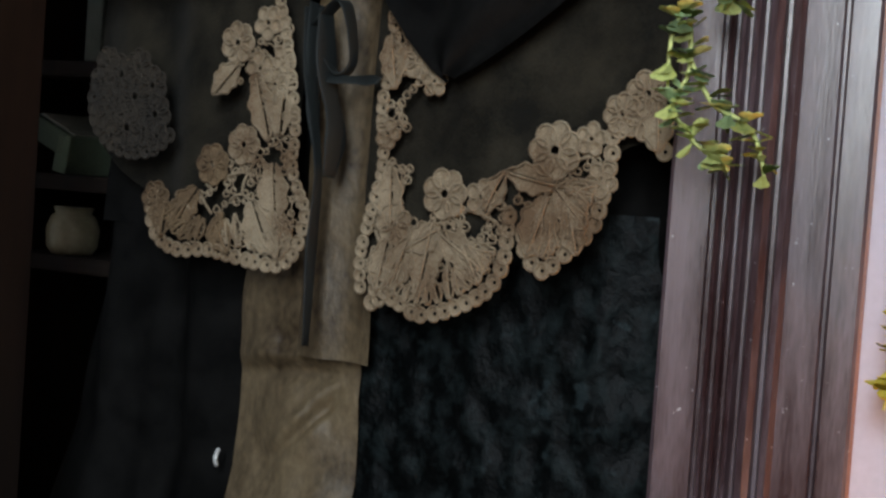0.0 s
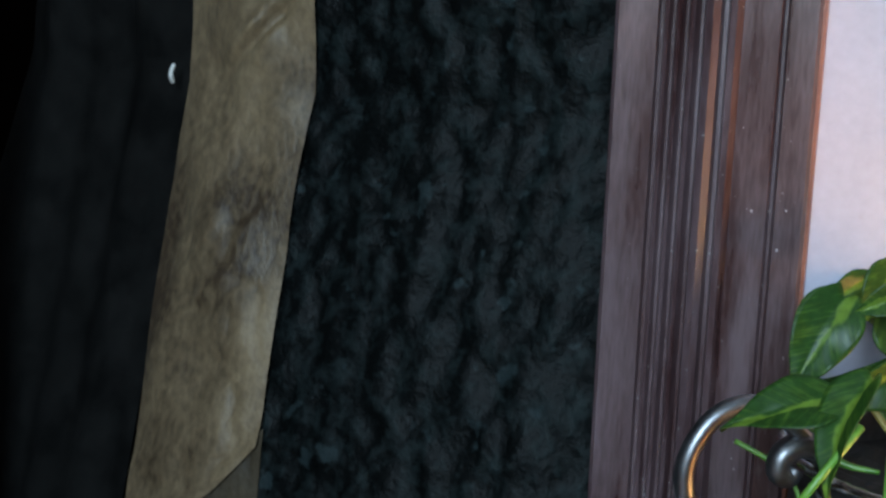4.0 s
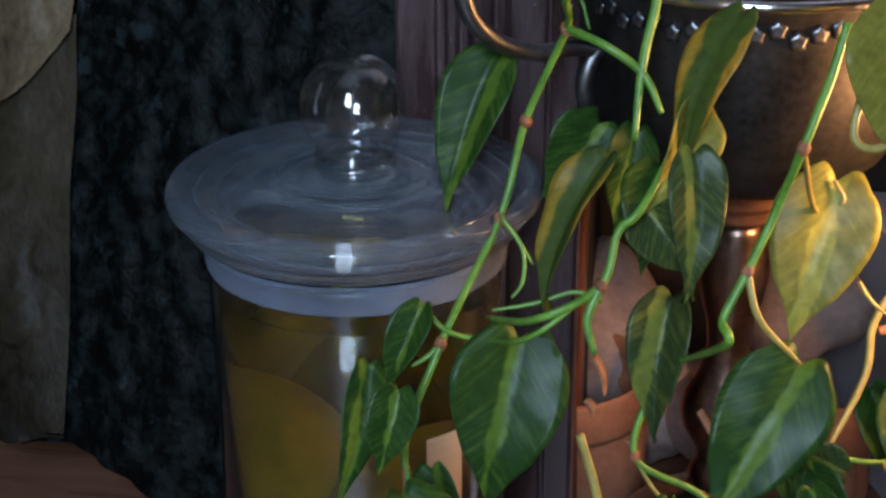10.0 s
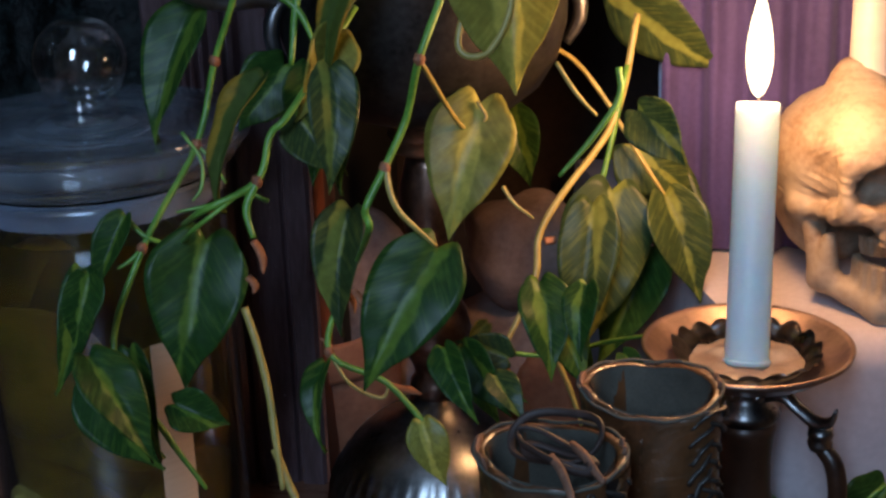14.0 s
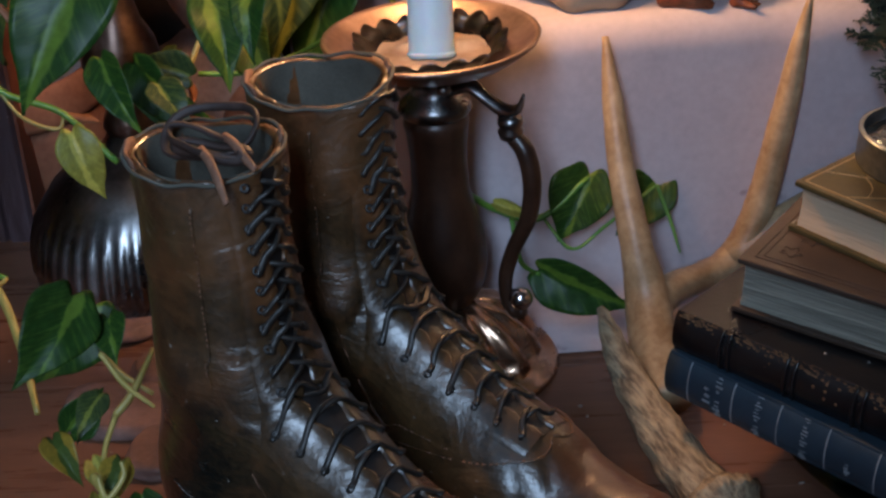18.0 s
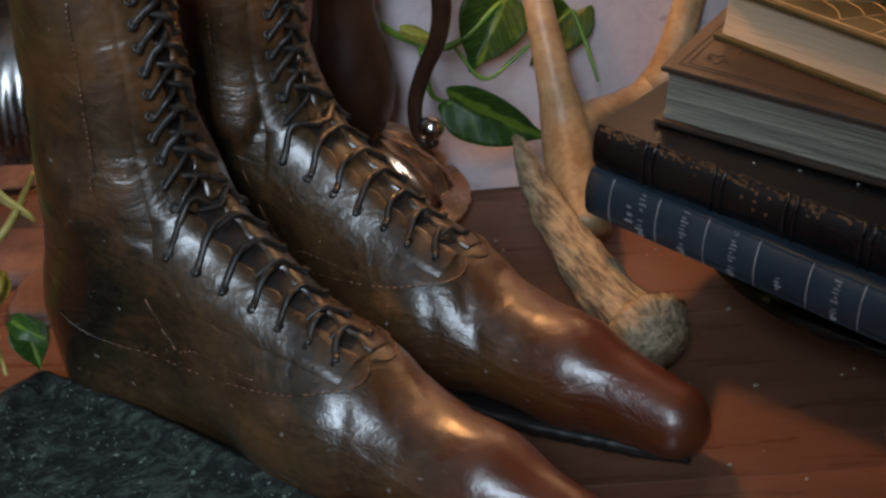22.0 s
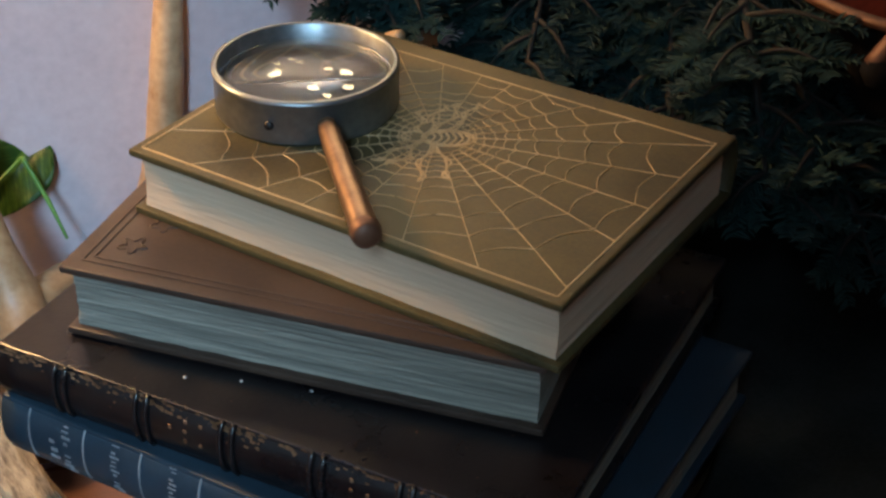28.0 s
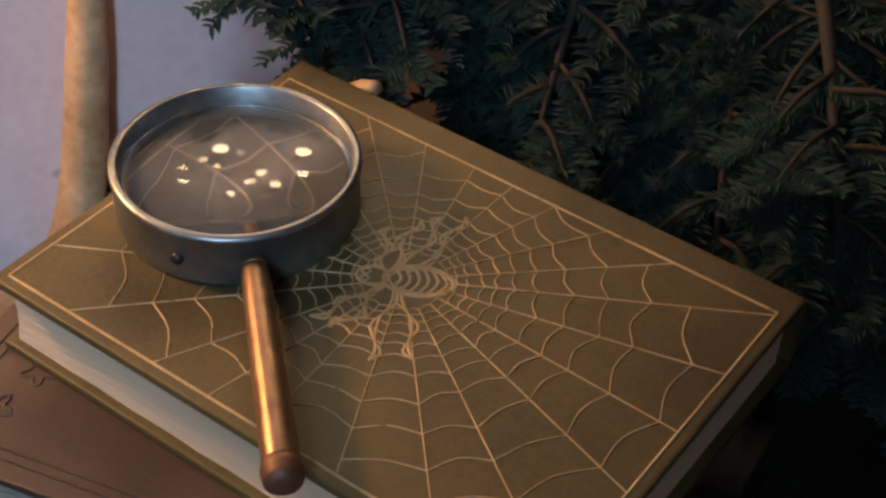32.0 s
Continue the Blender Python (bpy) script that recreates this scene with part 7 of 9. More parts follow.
for name, profile in (("body", [(0, 0.0), (0.030, 0.0), (0.033, 0.003), (0.043, 0.072), (0.040, 0.073), (0.030, 0.008), (0, 0.008)]), ("rim", [(0.0425, 0.070), (0.048, 0.071), (0.0495, 0.075), (0.0505, 0.098), (0.0485, 0.101), (0.0455, 0.100), (0.0425, 0.078), (0.0405, 0.0725)])):
    bm = lathe(profile, 56, flute=lambda k, i, r: r * (1 + 0.012 * math.sin(k * 6.283 * 3 + i)))
    bmesh.ops.transform(bm, matrix=lean, verts=bm.verts)
    part(name, bm, M_terracotta, clay, "thick rolled clay rim" if name == "rim" else "")

# ---- trailing heart-leaf plant in the cup ----
plant = thing("heartleaf_plant", (CUP.x, CUP.y, 0.378), "trailing heart-leaf plant with streaked leaves in the silver cup", "plant")


def heart_bm(width, curl, seed):
    """A leaf 1 long from its stalk at the origin along y, width wide, folded along its midrib, with a notch and a drawn-out tip."""
    bm = bmesh.new()
    nv, nu = 22, 6
    fold, bend, ripple = 0.42 + 0.30 * math.sin(seed * 1.9), 0.09 * math.sin(seed * 2.7), 0.05 + 0.04 * math.sin(seed * 3.3)
    rows = []
    for j in range(nv + 1):
        t = j / nv
        half = width * 0.5 * math.sin(math.pi * min(1, (t + 0.08) / 1.08) ** 0.66) ** 0.85 * (1 - 0.28 * t) * 1.18
        if t > 0.70:
            half *= 1 - 0.50 * ((t - 0.70) / 0.30) ** 0.8
        row = []
        for i in range(-nu, nu + 1):
            s = i / nu
            x = half * s
            back = -0.16 * width * math.sin(math.pi * min(1, abs(s))) * max(0, 1 - t * 4.5)
            z = fold * half * abs(s) ** 1.15 * (1 if s > 0 else 0.75) - curl * (t - 0.35) ** 2 - 0.5 * max(0, t - 0.8) ** 2
            z += ripple * half * s * s * math.sin(11 * t + 2.2 * seed + (2 if s > 0 else 0)) + 0.022 * noise.noise(Vector((x * 4, t * 4, seed)))
            z -= 0.012 * math.exp(-(s * 8) ** 2)
            row.append(bm.verts.new((x + bend * t * t, t + back, z)))
        rows.append(row)
    for a, b in zip(rows, rows[1:]):
        for i in range(2 * nu):
            bm.faces.new((a[i], a[i + 1], b[i + 1], b[i]))
    bmesh.ops.remove_doubles(bm, verts=bm.verts, dist=1e-5)
    bmesh.ops.solidify(bm, geom=list(bm.faces), thickness=0.006)
    return bm


leaf_no = [40]


def heart_leaf(base, tip, width, mat, seen_from, tilt=0.0, curl=0.15):
    base, tip = Vector(base), Vector(tip)
    y = tip - base
    size = y.length
    y = y / size
    z = Vector(seen_from) - (base + tip) / 2
    z = (z - y * z.dot(y)).normalized()
    z = Matrix.Rotation(tilt, 3, y) @ z
    x = y.cross(z)
    leaf_no[0] += 1
    ob = part("leaf", heart_bm(0.88 * width / max(0.35, math.cos(tilt)), curl + 0.12, leaf_no[0] * 1.7), mat, plant)
    ob.matrix_local = Matrix.Translation(local(plant, base)) @ Matrix((x, y, z)).transposed().to_4x4() @ Matrix.Diagonal((size, size, size, 1))
    return ob


def vine(points, radius, mat):
    return part("stem", tube([local(plant, q) for q in points], [radius * 0.85] * (len(points) - 1) + [radius * 0.55], 9, per=7, wobble=0.16), mat, plant)


def dry_tip(a, b):
    a, b = local(plant, a), local(plant, b)
    m = (a + b) / 2 + Vector((0.002, 0.001, -0.001))
    return part("dry_sheath", tube([a, m, b], [0.0022, 0.0028, 0.0006], 7, per=5, wobble=0.5, flat=0.5), M_dry, plant, "dry reddish-brown leaf sheath")


def node_ring(a):
    return part("stem_node", tube([local(plant, a) + Vector((0, 0, 0.003)), local(plant, a), local(plant, a) - Vector((0, 0, 0.003))], [0.0022, 0.0032, 0.0022], 9, per=4, wobble=0.2), M_dry, plant, "brown stem joint")


heart_leaf((0.0866, 0.7286, 0.3665), (0.0510, 0.7052, 0.2982), 0.4, M_leaf, (-0.0383, -0.0424, 0.5677), 0.5, 0.15)
heart_leaf((0.1346, 0.7159, 0.3319), (0.1030, 0.7072, 0.2999), 0.85, M_leaf, (-0.0383, -0.0424, 0.5677), -0.2, 0.15)
heart_leaf((0.1141, 0.6338, 0.3480), (0.0772, 0.6136, 0.2867), 0.22, M_leaf_yellow, (-0.0383, -0.0424, 0.5677), 0.9, 0.3)
heart_leaf((0.1497, 0.6144, 0.3530), (0.1479, 0.5898, 0.2936), 0.42, M_leaf_dull, (-0.0383, -0.0424, 0.5677), -0.3, 0.15)
heart_leaf((0.1323, 0.6271, 0.3253), (0.1519, 0.6110, 0.2940), 0.72, M_leaf_dull, (-0.0383, -0.0424, 0.5677), 0.1, 0.15)
heart_leaf((0.0798, 0.6368, 0.2599), (0.0562, 0.6098, 0.1873), 0.7, M_leaf, (-0.0383, -0.0424, 0.5677), 0.0, 0.15)
heart_leaf((0.0385, 0.6582, 0.2705), (0.0203, 0.6448, 0.2323), 0.42, M_leaf, (-0.0383, -0.0424, 0.5677), 0.4, 0.15)
heart_leaf((0.0142, 0.6555, 0.2426), (-0.0014, 0.6311, 0.1788), 0.3, M_leaf, (-0.0383, -0.0424, 0.5677), -0.4, 0.15)
heart_leaf((0.1617, 0.6744, 0.2568), (0.1413, 0.6503, 0.1921), 0.42, M_leaf_dull, (-0.0383, -0.0424, 0.5677), 0.3, 0.15)
heart_leaf((0.2366, 0.6659, 0.3146), (0.2092, 0.6409, 0.2455), 0.68, M_leaf_pale, (-0.0383, -0.0424, 0.5677), 0.0, 0.15)
heart_leaf((0.2429, 0.6174, 0.4124), (0.2432, 0.5866, 0.3393), 0.8, M_leaf_pale, (-0.0383, -0.0424, 0.5677), 0.0, 0.15)
heart_leaf((0.1970, 0.5961, 0.2581), (0.1494, 0.5707, 0.1937), 0.62, M_leaf, (-0.0383, -0.0424, 0.5677), 0.0, 0.15)
heart_leaf((0.0558, 0.5876, 0.1897), (0.0819, 0.5786, 0.1761), 0.8, M_leaf, (0.0268, -0.1472, 0.5468), 0.0, 0.15)
heart_leaf((0.3239, 0.6999, 0.2448), (0.2995, 0.6696, 0.1530), 0.58, M_leaf_dull, (0.0268, -0.1472, 0.5468), -0.2, 0.15)
heart_leaf((0.3525, 0.7120, 0.2016), (0.3171, 0.6910, 0.1301), 0.48, M_leaf, (0.0268, -0.1472, 0.5468), 0.0, 0.15)
heart_leaf((0.3423, 0.7267, 0.2638), (0.3773, 0.7095, 0.2320), 0.95, M_leaf_dull, (0.0268, -0.1472, 0.5468), 0.0, 0.15)
heart_leaf((0.3569, 0.6994, 0.2388), (0.3694, 0.6738, 0.1749), 0.55, M_leaf_dull, (0.0268, -0.1472, 0.5468), -0.3, 0.15)
heart_leaf((0.3476, 0.7675, 0.3481), (0.4083, 0.7403, 0.3002), 0.55, M_leaf_dull, (0.0268, -0.1472, 0.5468), 0.5, 0.15)
heart_leaf((0.0150, 0.5950, 0.2034), (0.0480, 0.5725, 0.1597), 0.52, M_leaf, (0.0631, -0.1497, 0.5345), 0.4, 0.15)
heart_leaf((0.1688, 0.4931, 0.2103), (0.1746, 0.4808, 0.1803), 0.62, M_leaf_pale, (0.0268, -0.1472, 0.5468), 0.0, 0.4)
heart_leaf((0.2822, 0.6989, 0.1813), (0.3044, 0.6728, 0.1202), 0.42, M_leaf, (0.0268, -0.1472, 0.5468), 0.0, 0.15)
heart_leaf((0.2149, 0.6520, 0.1711), (0.2422, 0.6334, 0.1313), 0.34, M_leaf, (0.0268, -0.1472, 0.5468), 0.0, 0.15)
heart_leaf((0.2843, 0.7964, 0.2722), (0.2931, 0.7776, 0.2248), 0.62, M_leaf, (0.0268, -0.1472, 0.5468), 0.0, 0.15)
heart_leaf((0.1373, 0.7193, 0.4870), (0.1073, 0.7069, 0.4463), 0.62, M_leaf, (-0.0718, 0.1093, 0.6169), 0.0, 0.15)
heart_leaf((0.1720, 0.6962, 0.4643), (0.1240, 0.6930, 0.4425), 0.5, M_leaf, (-0.0718, 0.1093, 0.6169), -0.4, 0.15)
heart_leaf((0.1234, 0.6814, 0.4520), (0.0743, 0.6821, 0.4387), 0.46, M_leaf, (-0.0718, 0.1093, 0.6169), 0.7, 0.15)
heart_leaf((0.1336, 0.6747, 0.4646), (0.1061, 0.6589, 0.4160), 0.30, M_leaf, (-0.0718, 0.1093, 0.6169), 0.8, 0.4)
heart_leaf((0.1636, 0.6647, 0.4479), (0.1594, 0.6499, 0.4085), 0.34, M_leaf_pale, (-0.0718, 0.1093, 0.6169), 0.0, 0.15)
heart_leaf((0.1661, 0.7130, 0.4926), (0.1390, 0.7124, 0.4797), 0.55, M_leaf, (-0.1044, 0.0699, 0.6450), 0.0, 0.15)
heart_leaf((0.4492, 0.5774, 0.0950), (0.4270, 0.5669, 0.0606), 0.92, M_leaf, (0.1204, -0.1499, 0.4893), 0.0, 0.15)
heart_leaf((0.4931, 0.5728, 0.0846), (0.4594, 0.5703, 0.0592), 0.75, M_leaf, (0.1204, -0.1499, 0.4893), 0.0, 0.15)
heart_leaf((0.4035, 0.5440, 0.0602), (0.4475, 0.5181, 0.0345), 0.5, M_leaf, (0.1204, -0.1499, 0.4893), 0.4, 0.15)
heart_leaf((0.1681, 0.5421, 0.0983), (0.1324, 0.5342, 0.0611), 0.72, M_leaf, (0.1204, -0.1499, 0.4893), -0.2, 0.15)
heart_leaf((0.1655, 0.4152, 0.0715), (0.1676, 0.4041, 0.0555), 0.85, M_leaf, (0.1323, -0.1340, 0.4227), 0.0, 0.15)
heart_leaf((0.2443, 0.6422, 0.1691), (0.2168, 0.6556, 0.1804), 0.75, M_leaf_dull, (0.1145, -0.1512, 0.5007), 0.0, 0.15)
heart_leaf((0.2210, 0.6387, 0.1712), (0.2506, 0.6199, 0.1498), 0.3, M_leaf, (0.1145, -0.1512, 0.5007), 0.0, 0.15)
heart_leaf((0.1411, 0.5519, 0.0984), (0.1601, 0.5348, 0.0738), 0.55, M_leaf_dull, (0.1145, -0.1512, 0.5007), 0.4, 0.15)
heart_leaf((0.1430, 0.4802, 0.0696), (0.1616, 0.4839, 0.0861), 0.8, M_leaf, (0.1318, -0.1366, 0.4355), 0.0, 0.15)
heart_leaf((0.0964, 0.5795, 0.1065), (0.0805, 0.5681, 0.0728), 0.5, M_leaf, (0.1145, -0.1512, 0.5007), 0.0, 0.15)
heart_leaf((0.1497, 0.4793, 0.0519), (0.1579, 0.4666, 0.0355), 0.6, M_leaf_pale, (0.1328, -0.1412, 0.4514), 0.0, 0.6)
heart_leaf((0.3076, 0.6898, 0.2413), (0.2948, 0.6562, 0.1568), 0.42, M_leaf_dull, (-0.0383, -0.0424, 0.5677), 0.0, 0.15)
heart_leaf((0.2529, 0.7354, 0.1517), (0.2375, 0.7329, 0.1386), 0.6, M_leaf_pale, (0.0268, -0.1472, 0.5468), 0.0, 0.5)
heart_leaf((0.3664, 0.7479, 0.2454), (0.3769, 0.7074, 0.1650), 0.5, M_leaf_dull, (0.1145, -0.1512, 0.5007), 0.0, 0.15)
heart_leaf((0.3922, 0.5789, 0.0891), (0.4150, 0.5677, 0.0791), 0.3, M_leaf_pale, (0.1145, -0.1512, 0.5007), 0.0, 0.5)
heart_leaf((0.1632, 0.7021, 0.4016), (0.1788, 0.6895, 0.3792), 0.45, M_leaf_dull, (-0.0587, 0.0674, 0.5891), 0.0, 0.15)
heart_leaf((0.1989, 0.6739, 0.4227), (0.2118, 0.6641, 0.4054), 0.6, M_leaf_pale, (-0.0587, 0.0674, 0.5891), 0.0, 0.15)
heart_leaf((0.0343, 0.6100, 0.2125), (0.0414, 0.5883, 0.1563), 0.35, M_leaf, (0.0268, -0.1472, 0.5468), 0.5, 0.15)
heart_leaf((0.1670, 0.7418, 0.4737), (0.1855, 0.7293, 0.4471), 0.6, M_leaf, (-0.0718, 0.1093, 0.6169), 0.3, 0.15)
heart_leaf((0.1791, 0.7673, 0.4905), (0.1615, 0.7589, 0.4623), 0.65, M_leaf, (-0.0718, 0.1093, 0.6169), -0.3, 0.15)
heart_leaf((0.2111, 0.7806, 0.4828), (0.2205, 0.7651, 0.4450), 0.6, M_leaf_dull, (-0.0718, 0.1093, 0.6169), 0.3, 0.15)
heart_leaf((0.1802, 0.8031, 0.4757), (0.1515, 0.8006, 0.4578), 0.5, M_leaf, (-0.0718, 0.1093, 0.6169), -0.3, 0.15)
heart_leaf((0.2156, 0.8093, 0.4501), (0.1992, 0.7984, 0.4144), 0.5, M_leaf_pale, (-0.0718, 0.1093, 0.6169), 0.3, 0.15)
heart_leaf((0.1709, 0.6364, 0.4088), (0.1331, 0.6201, 0.3420), 0.3, M_leaf_yellow, (-0.0556, 0.0477, 0.5855), 0.6, 0.5)
heart_leaf((0.1569, 0.6351, 0.3662), (0.1316, 0.6125, 0.3288), 0.5, M_leaf_pale, (-0.0556, 0.0477, 0.5855), -0.6, 0.4)
heart_leaf((0.1566, 0.6301, 0.3312), (0.1464, 0.6030, 0.2914), 0.45, M_leaf, (-0.0556, 0.0477, 0.5855), 0.4, 0.3)
heart_leaf((0.1561, 0.6829, 0.3207), (0.1412, 0.6480, 0.2840), 0.62, M_leaf, (-0.0556, 0.0477, 0.5855), 0.1, 0.2)
heart_leaf((0.1474, 0.6967, 0.3340), (0.1347, 0.6861, 0.2868), 0.55, M_leaf, (-0.0556, 0.0477, 0.5855), -0.4, 0.2)
heart_leaf((0.2046, 0.7267, 0.4320), (0.1831, 0.7109, 0.3889), 0.38, M_leaf_yellow, (-0.0651, 0.1041, 0.6041), 0.5, 0.4)
heart_leaf((0.1938, 0.7505, 0.4457), (0.1431, 0.7492, 0.4320), 0.36, M_leaf, (-0.0718, 0.1093, 0.6175), -0.3, 0.3)
heart_leaf((0.1862, 0.7632, 0.4617), (0.1598, 0.7639, 0.4693), 0.6, M_leaf_dull, (-0.0718, 0.1093, 0.6175), 0.2, 0.3)
heart_leaf((0.1943, 0.7422, 0.4365), (0.1706, 0.7446, 0.4512), 0.5, M_leaf, (-0.0718, 0.1093, 0.6175), 0.4, 0.3)
heart_leaf((0.1913, 0.5596, 0.2179), (0.1993, 0.5284, 0.1893), 0.45, M_leaf, (-0.0226, -0.0837, 0.5616), 0.2, 0.3)
heart_leaf((0.2584, 0.6205, 0.2237), (0.2603, 0.5852, 0.1808), 0.55, M_leaf, (-0.0226, -0.0837, 0.5616), -0.2, 0.2)
heart_leaf((0.2735, 0.5836, 0.2342), (0.2609, 0.5607, 0.2031), 0.5, M_leaf, (-0.0226, -0.0837, 0.5616), 0.3, 0.3)
heart_leaf((0.2150, 0.5449, 0.2065), (0.2226, 0.5210, 0.1917), 0.6, M_leaf_dull, (-0.0226, -0.0837, 0.5616), -0.3, 0.4)
heart_leaf((0.2660, 0.6342, 0.2077), (0.2792, 0.5944, 0.1690), 0.55, M_leaf, (0.0267, -0.1472, 0.5474), -0.2, 0.2)
heart_leaf((0.2122, 0.6139, 0.1924), (0.2314, 0.5833, 0.1640), 0.5, M_leaf, (0.0267, -0.1472, 0.5474), 0.3, 0.3)
heart_leaf((0.3017, 0.6097, 0.1803), (0.3110, 0.5883, 0.1680), 0.55, M_leaf, (0.0267, -0.1472, 0.5474), 0.0, 0.3)
heart_leaf((0.1307, 0.5719, 0.2126), (0.1165, 0.5458, 0.1789), 0.28, M_leaf, (0.0267, -0.1472, 0.5474), 0.6, 0.7)
heart_leaf((0.3123, 0.6192, 0.3158), (0.3317, 0.5928, 0.2925), 0.75, M_leaf_dull, (0.0267, -0.1472, 0.5474), 0.0, 0.2)
heart_leaf((0.0200, 0.5994, 0.2600), (0.0100, 0.5854, 0.2263), 0.6, M_leaf, (0.0267, -0.1472, 0.5474), 0.2, 0.2)
heart_leaf((0.0185, 0.5657, 0.2311), (0.0430, 0.5329, 0.1866), 0.5, M_leaf, (0.0267, -0.1472, 0.5474), -0.4, 0.3)
heart_leaf((0.1020, 0.3785, 0.2198), (0.0910, 0.3490, 0.1989), 0.8, M_leaf, (0.1144, -0.1512, 0.5013), 0.0, 0.2)
heart_leaf((0.1544, 0.4299, 0.1659), (0.1280, 0.4003, 0.1438), 0.72, M_leaf, (0.1204, -0.1499, 0.4899), -0.2, 0.3)
heart_leaf((0.1656, 0.4280, 0.1538), (0.1637, 0.4097, 0.1427), 0.8, M_leaf, (0.1204, -0.1499, 0.4899), 0.3, 0.3)
heart_leaf((0.1565, 0.3597, 0.1294), (0.1468, 0.3478, 0.1189), 0.75, M_leaf_yellow, (0.1323, -0.1340, 0.4233), 0.2, 0.5)
heart_leaf((0.1461, 0.3506, 0.1234), (0.1486, 0.3307, 0.1112), 0.5, M_leaf_pale, (0.1323, -0.1340, 0.4233), -0.3, 0.6)
heart_leaf((0.1566, 0.3376, 0.1223), (0.1667, 0.3277, 0.1171), 0.6, M_leaf, (0.1323, -0.1340, 0.4233), 0.2, 0.4)
heart_leaf((0.1332, 0.3708, 0.1392), (0.1392, 0.3523, 0.1288), 0.6, M_leaf_yellow, (0.1328, -0.1412, 0.4520), 0.0, 0.6)
heart_leaf((0.1554, 0.3939, 0.1397), (0.1412, 0.3782, 0.1323), 0.55, M_leaf_dull, (0.1328, -0.1412, 0.4520), 0.3, 0.4)
vine([(0.2445, 0.6482, 0.2703), (0.2498, 0.6436, 0.2615), (0.2596, 0.6379, 0.2536)], 0.0013, M_stem_yellow)
vine([(0.2682, 0.6206, 0.3447), (0.2771, 0.6135, 0.3291), (0.2862, 0.6071, 0.3180)], 0.0014, M_stem_yellow)
vine([(0.3017, 0.6189, 0.3399), (0.3004, 0.6149, 0.3241), (0.2843, 0.6138, 0.3022), (0.2675, 0.6135, 0.2846)], 0.002, M_stem)
vine([(0.1138, 0.6231, 0.2824), (0.1025, 0.6280, 0.2858), (0.0845, 0.6301, 0.2808), (0.0665, 0.6325, 0.2778)], 0.0014, M_stem)
vine([(0.0730, 0.6496, 0.3157), (0.0815, 0.6416, 0.3025), (0.0805, 0.6354, 0.2894), (0.0752, 0.6332, 0.2827)], 0.0012, M_stem)
vine([(0.1229, 0.7561, 0.4321), (0.1394, 0.7450, 0.4105), (0.1510, 0.7381, 0.4007), (0.1670, 0.7317, 0.3984)], 0.0022, M_stem)
vine([(0.1024, 0.7543, 0.4061), (0.1180, 0.7477, 0.3985), (0.1286, 0.7417, 0.3897), (0.1330, 0.7347, 0.3735)], 0.0015, M_stem)
vine([(0.1770, 0.7605, 0.4339), (0.1783, 0.7561, 0.4195), (0.1865, 0.7496, 0.4081)], 0.0018, M_stem)
vine([(0.2053, 0.7346, 0.4210), (0.2065, 0.7287, 0.4035), (0.2009, 0.7262, 0.3889)], 0.0014, M_stem)
vine([(0.1666, 0.7634, 0.4307), (0.1807, 0.7532, 0.4124), (0.1967, 0.7497, 0.4221)], 0.0022, M_stem)
vine([(0.1629, 0.7530, 0.4312), (0.1789, 0.7408, 0.4113), (0.1923, 0.7395, 0.4245)], 0.002, M_stem_yellow)
vine([(0.1575, 0.3839, 0.1633), (0.1643, 0.3771, 0.1510), (0.1734, 0.3714, 0.1416)], 0.0014, M_stem_yellow)
vine([(0.1436, 0.3393, 0.1240), (0.1449, 0.3313, 0.1119), (0.1427, 0.3238, 0.1008), (0.1363, 0.3178, 0.0924)], 0.0016, M_stem_yellow)
vine([(0.1464, 0.3495, 0.1312), (0.1483, 0.3449, 0.1239), (0.1556, 0.3480, 0.1293), (0.1561, 0.3511, 0.1345)], 0.0013, M_stem_yellow)
vine([(0.1305, 0.6671, 0.4442), (0.1039, 0.6583, 0.4139), (0.1108, 0.6900, 0.3876), (0.0955, 0.7034, 0.3402), (0.0811, 0.6913, 0.2966), (0.0469, 0.6546, 0.2518), (0.0266, 0.6361, 0.2006), (0.0500, 0.6151, 0.1588), (0.0682, 0.6058, 0.1288)], 0.0022, M_stem)
vine([(0.1512, 0.6820, 0.4248), (0.1476, 0.6738, 0.4054), (0.1387, 0.6624, 0.3773), (0.1328, 0.6496, 0.3472)], 0.0026, M_stem)
vine([(0.1108, 0.6900, 0.3876), (0.1218, 0.6689, 0.3860), (0.1385, 0.6610, 0.3741), (0.1456, 0.6526, 0.3580)], 0.0024, M_stem)
vine([(0.1689, 0.6564, 0.3739), (0.1289, 0.6144, 0.3327), (0.1165, 0.6113, 0.3210), (0.1074, 0.6037, 0.2996), (0.0791, 0.6025, 0.2869), (0.0689, 0.6558, 0.2624)], 0.0022, M_stem)
vine([(0.1074, 0.6037, 0.2996), (0.1009, 0.5991, 0.2866), (0.1031, 0.5932, 0.2733)], 0.0026, M_stem)
vine([(0.2149, 0.6228, 0.4036), (0.2054, 0.6143, 0.3801), (0.1931, 0.6058, 0.3556), (0.1873, 0.6149, 0.3243), (0.1735, 0.6067, 0.2999), (0.1616, 0.6005, 0.2809), (0.1621, 0.5962, 0.2707), (0.1626, 0.6793, 0.2169)], 0.0024, M_stem)
vine([(0.1735, 0.6067, 0.2999), (0.1772, 0.5981, 0.2807), (0.1970, 0.5961, 0.2581)], 0.002, M_stem_yellow)
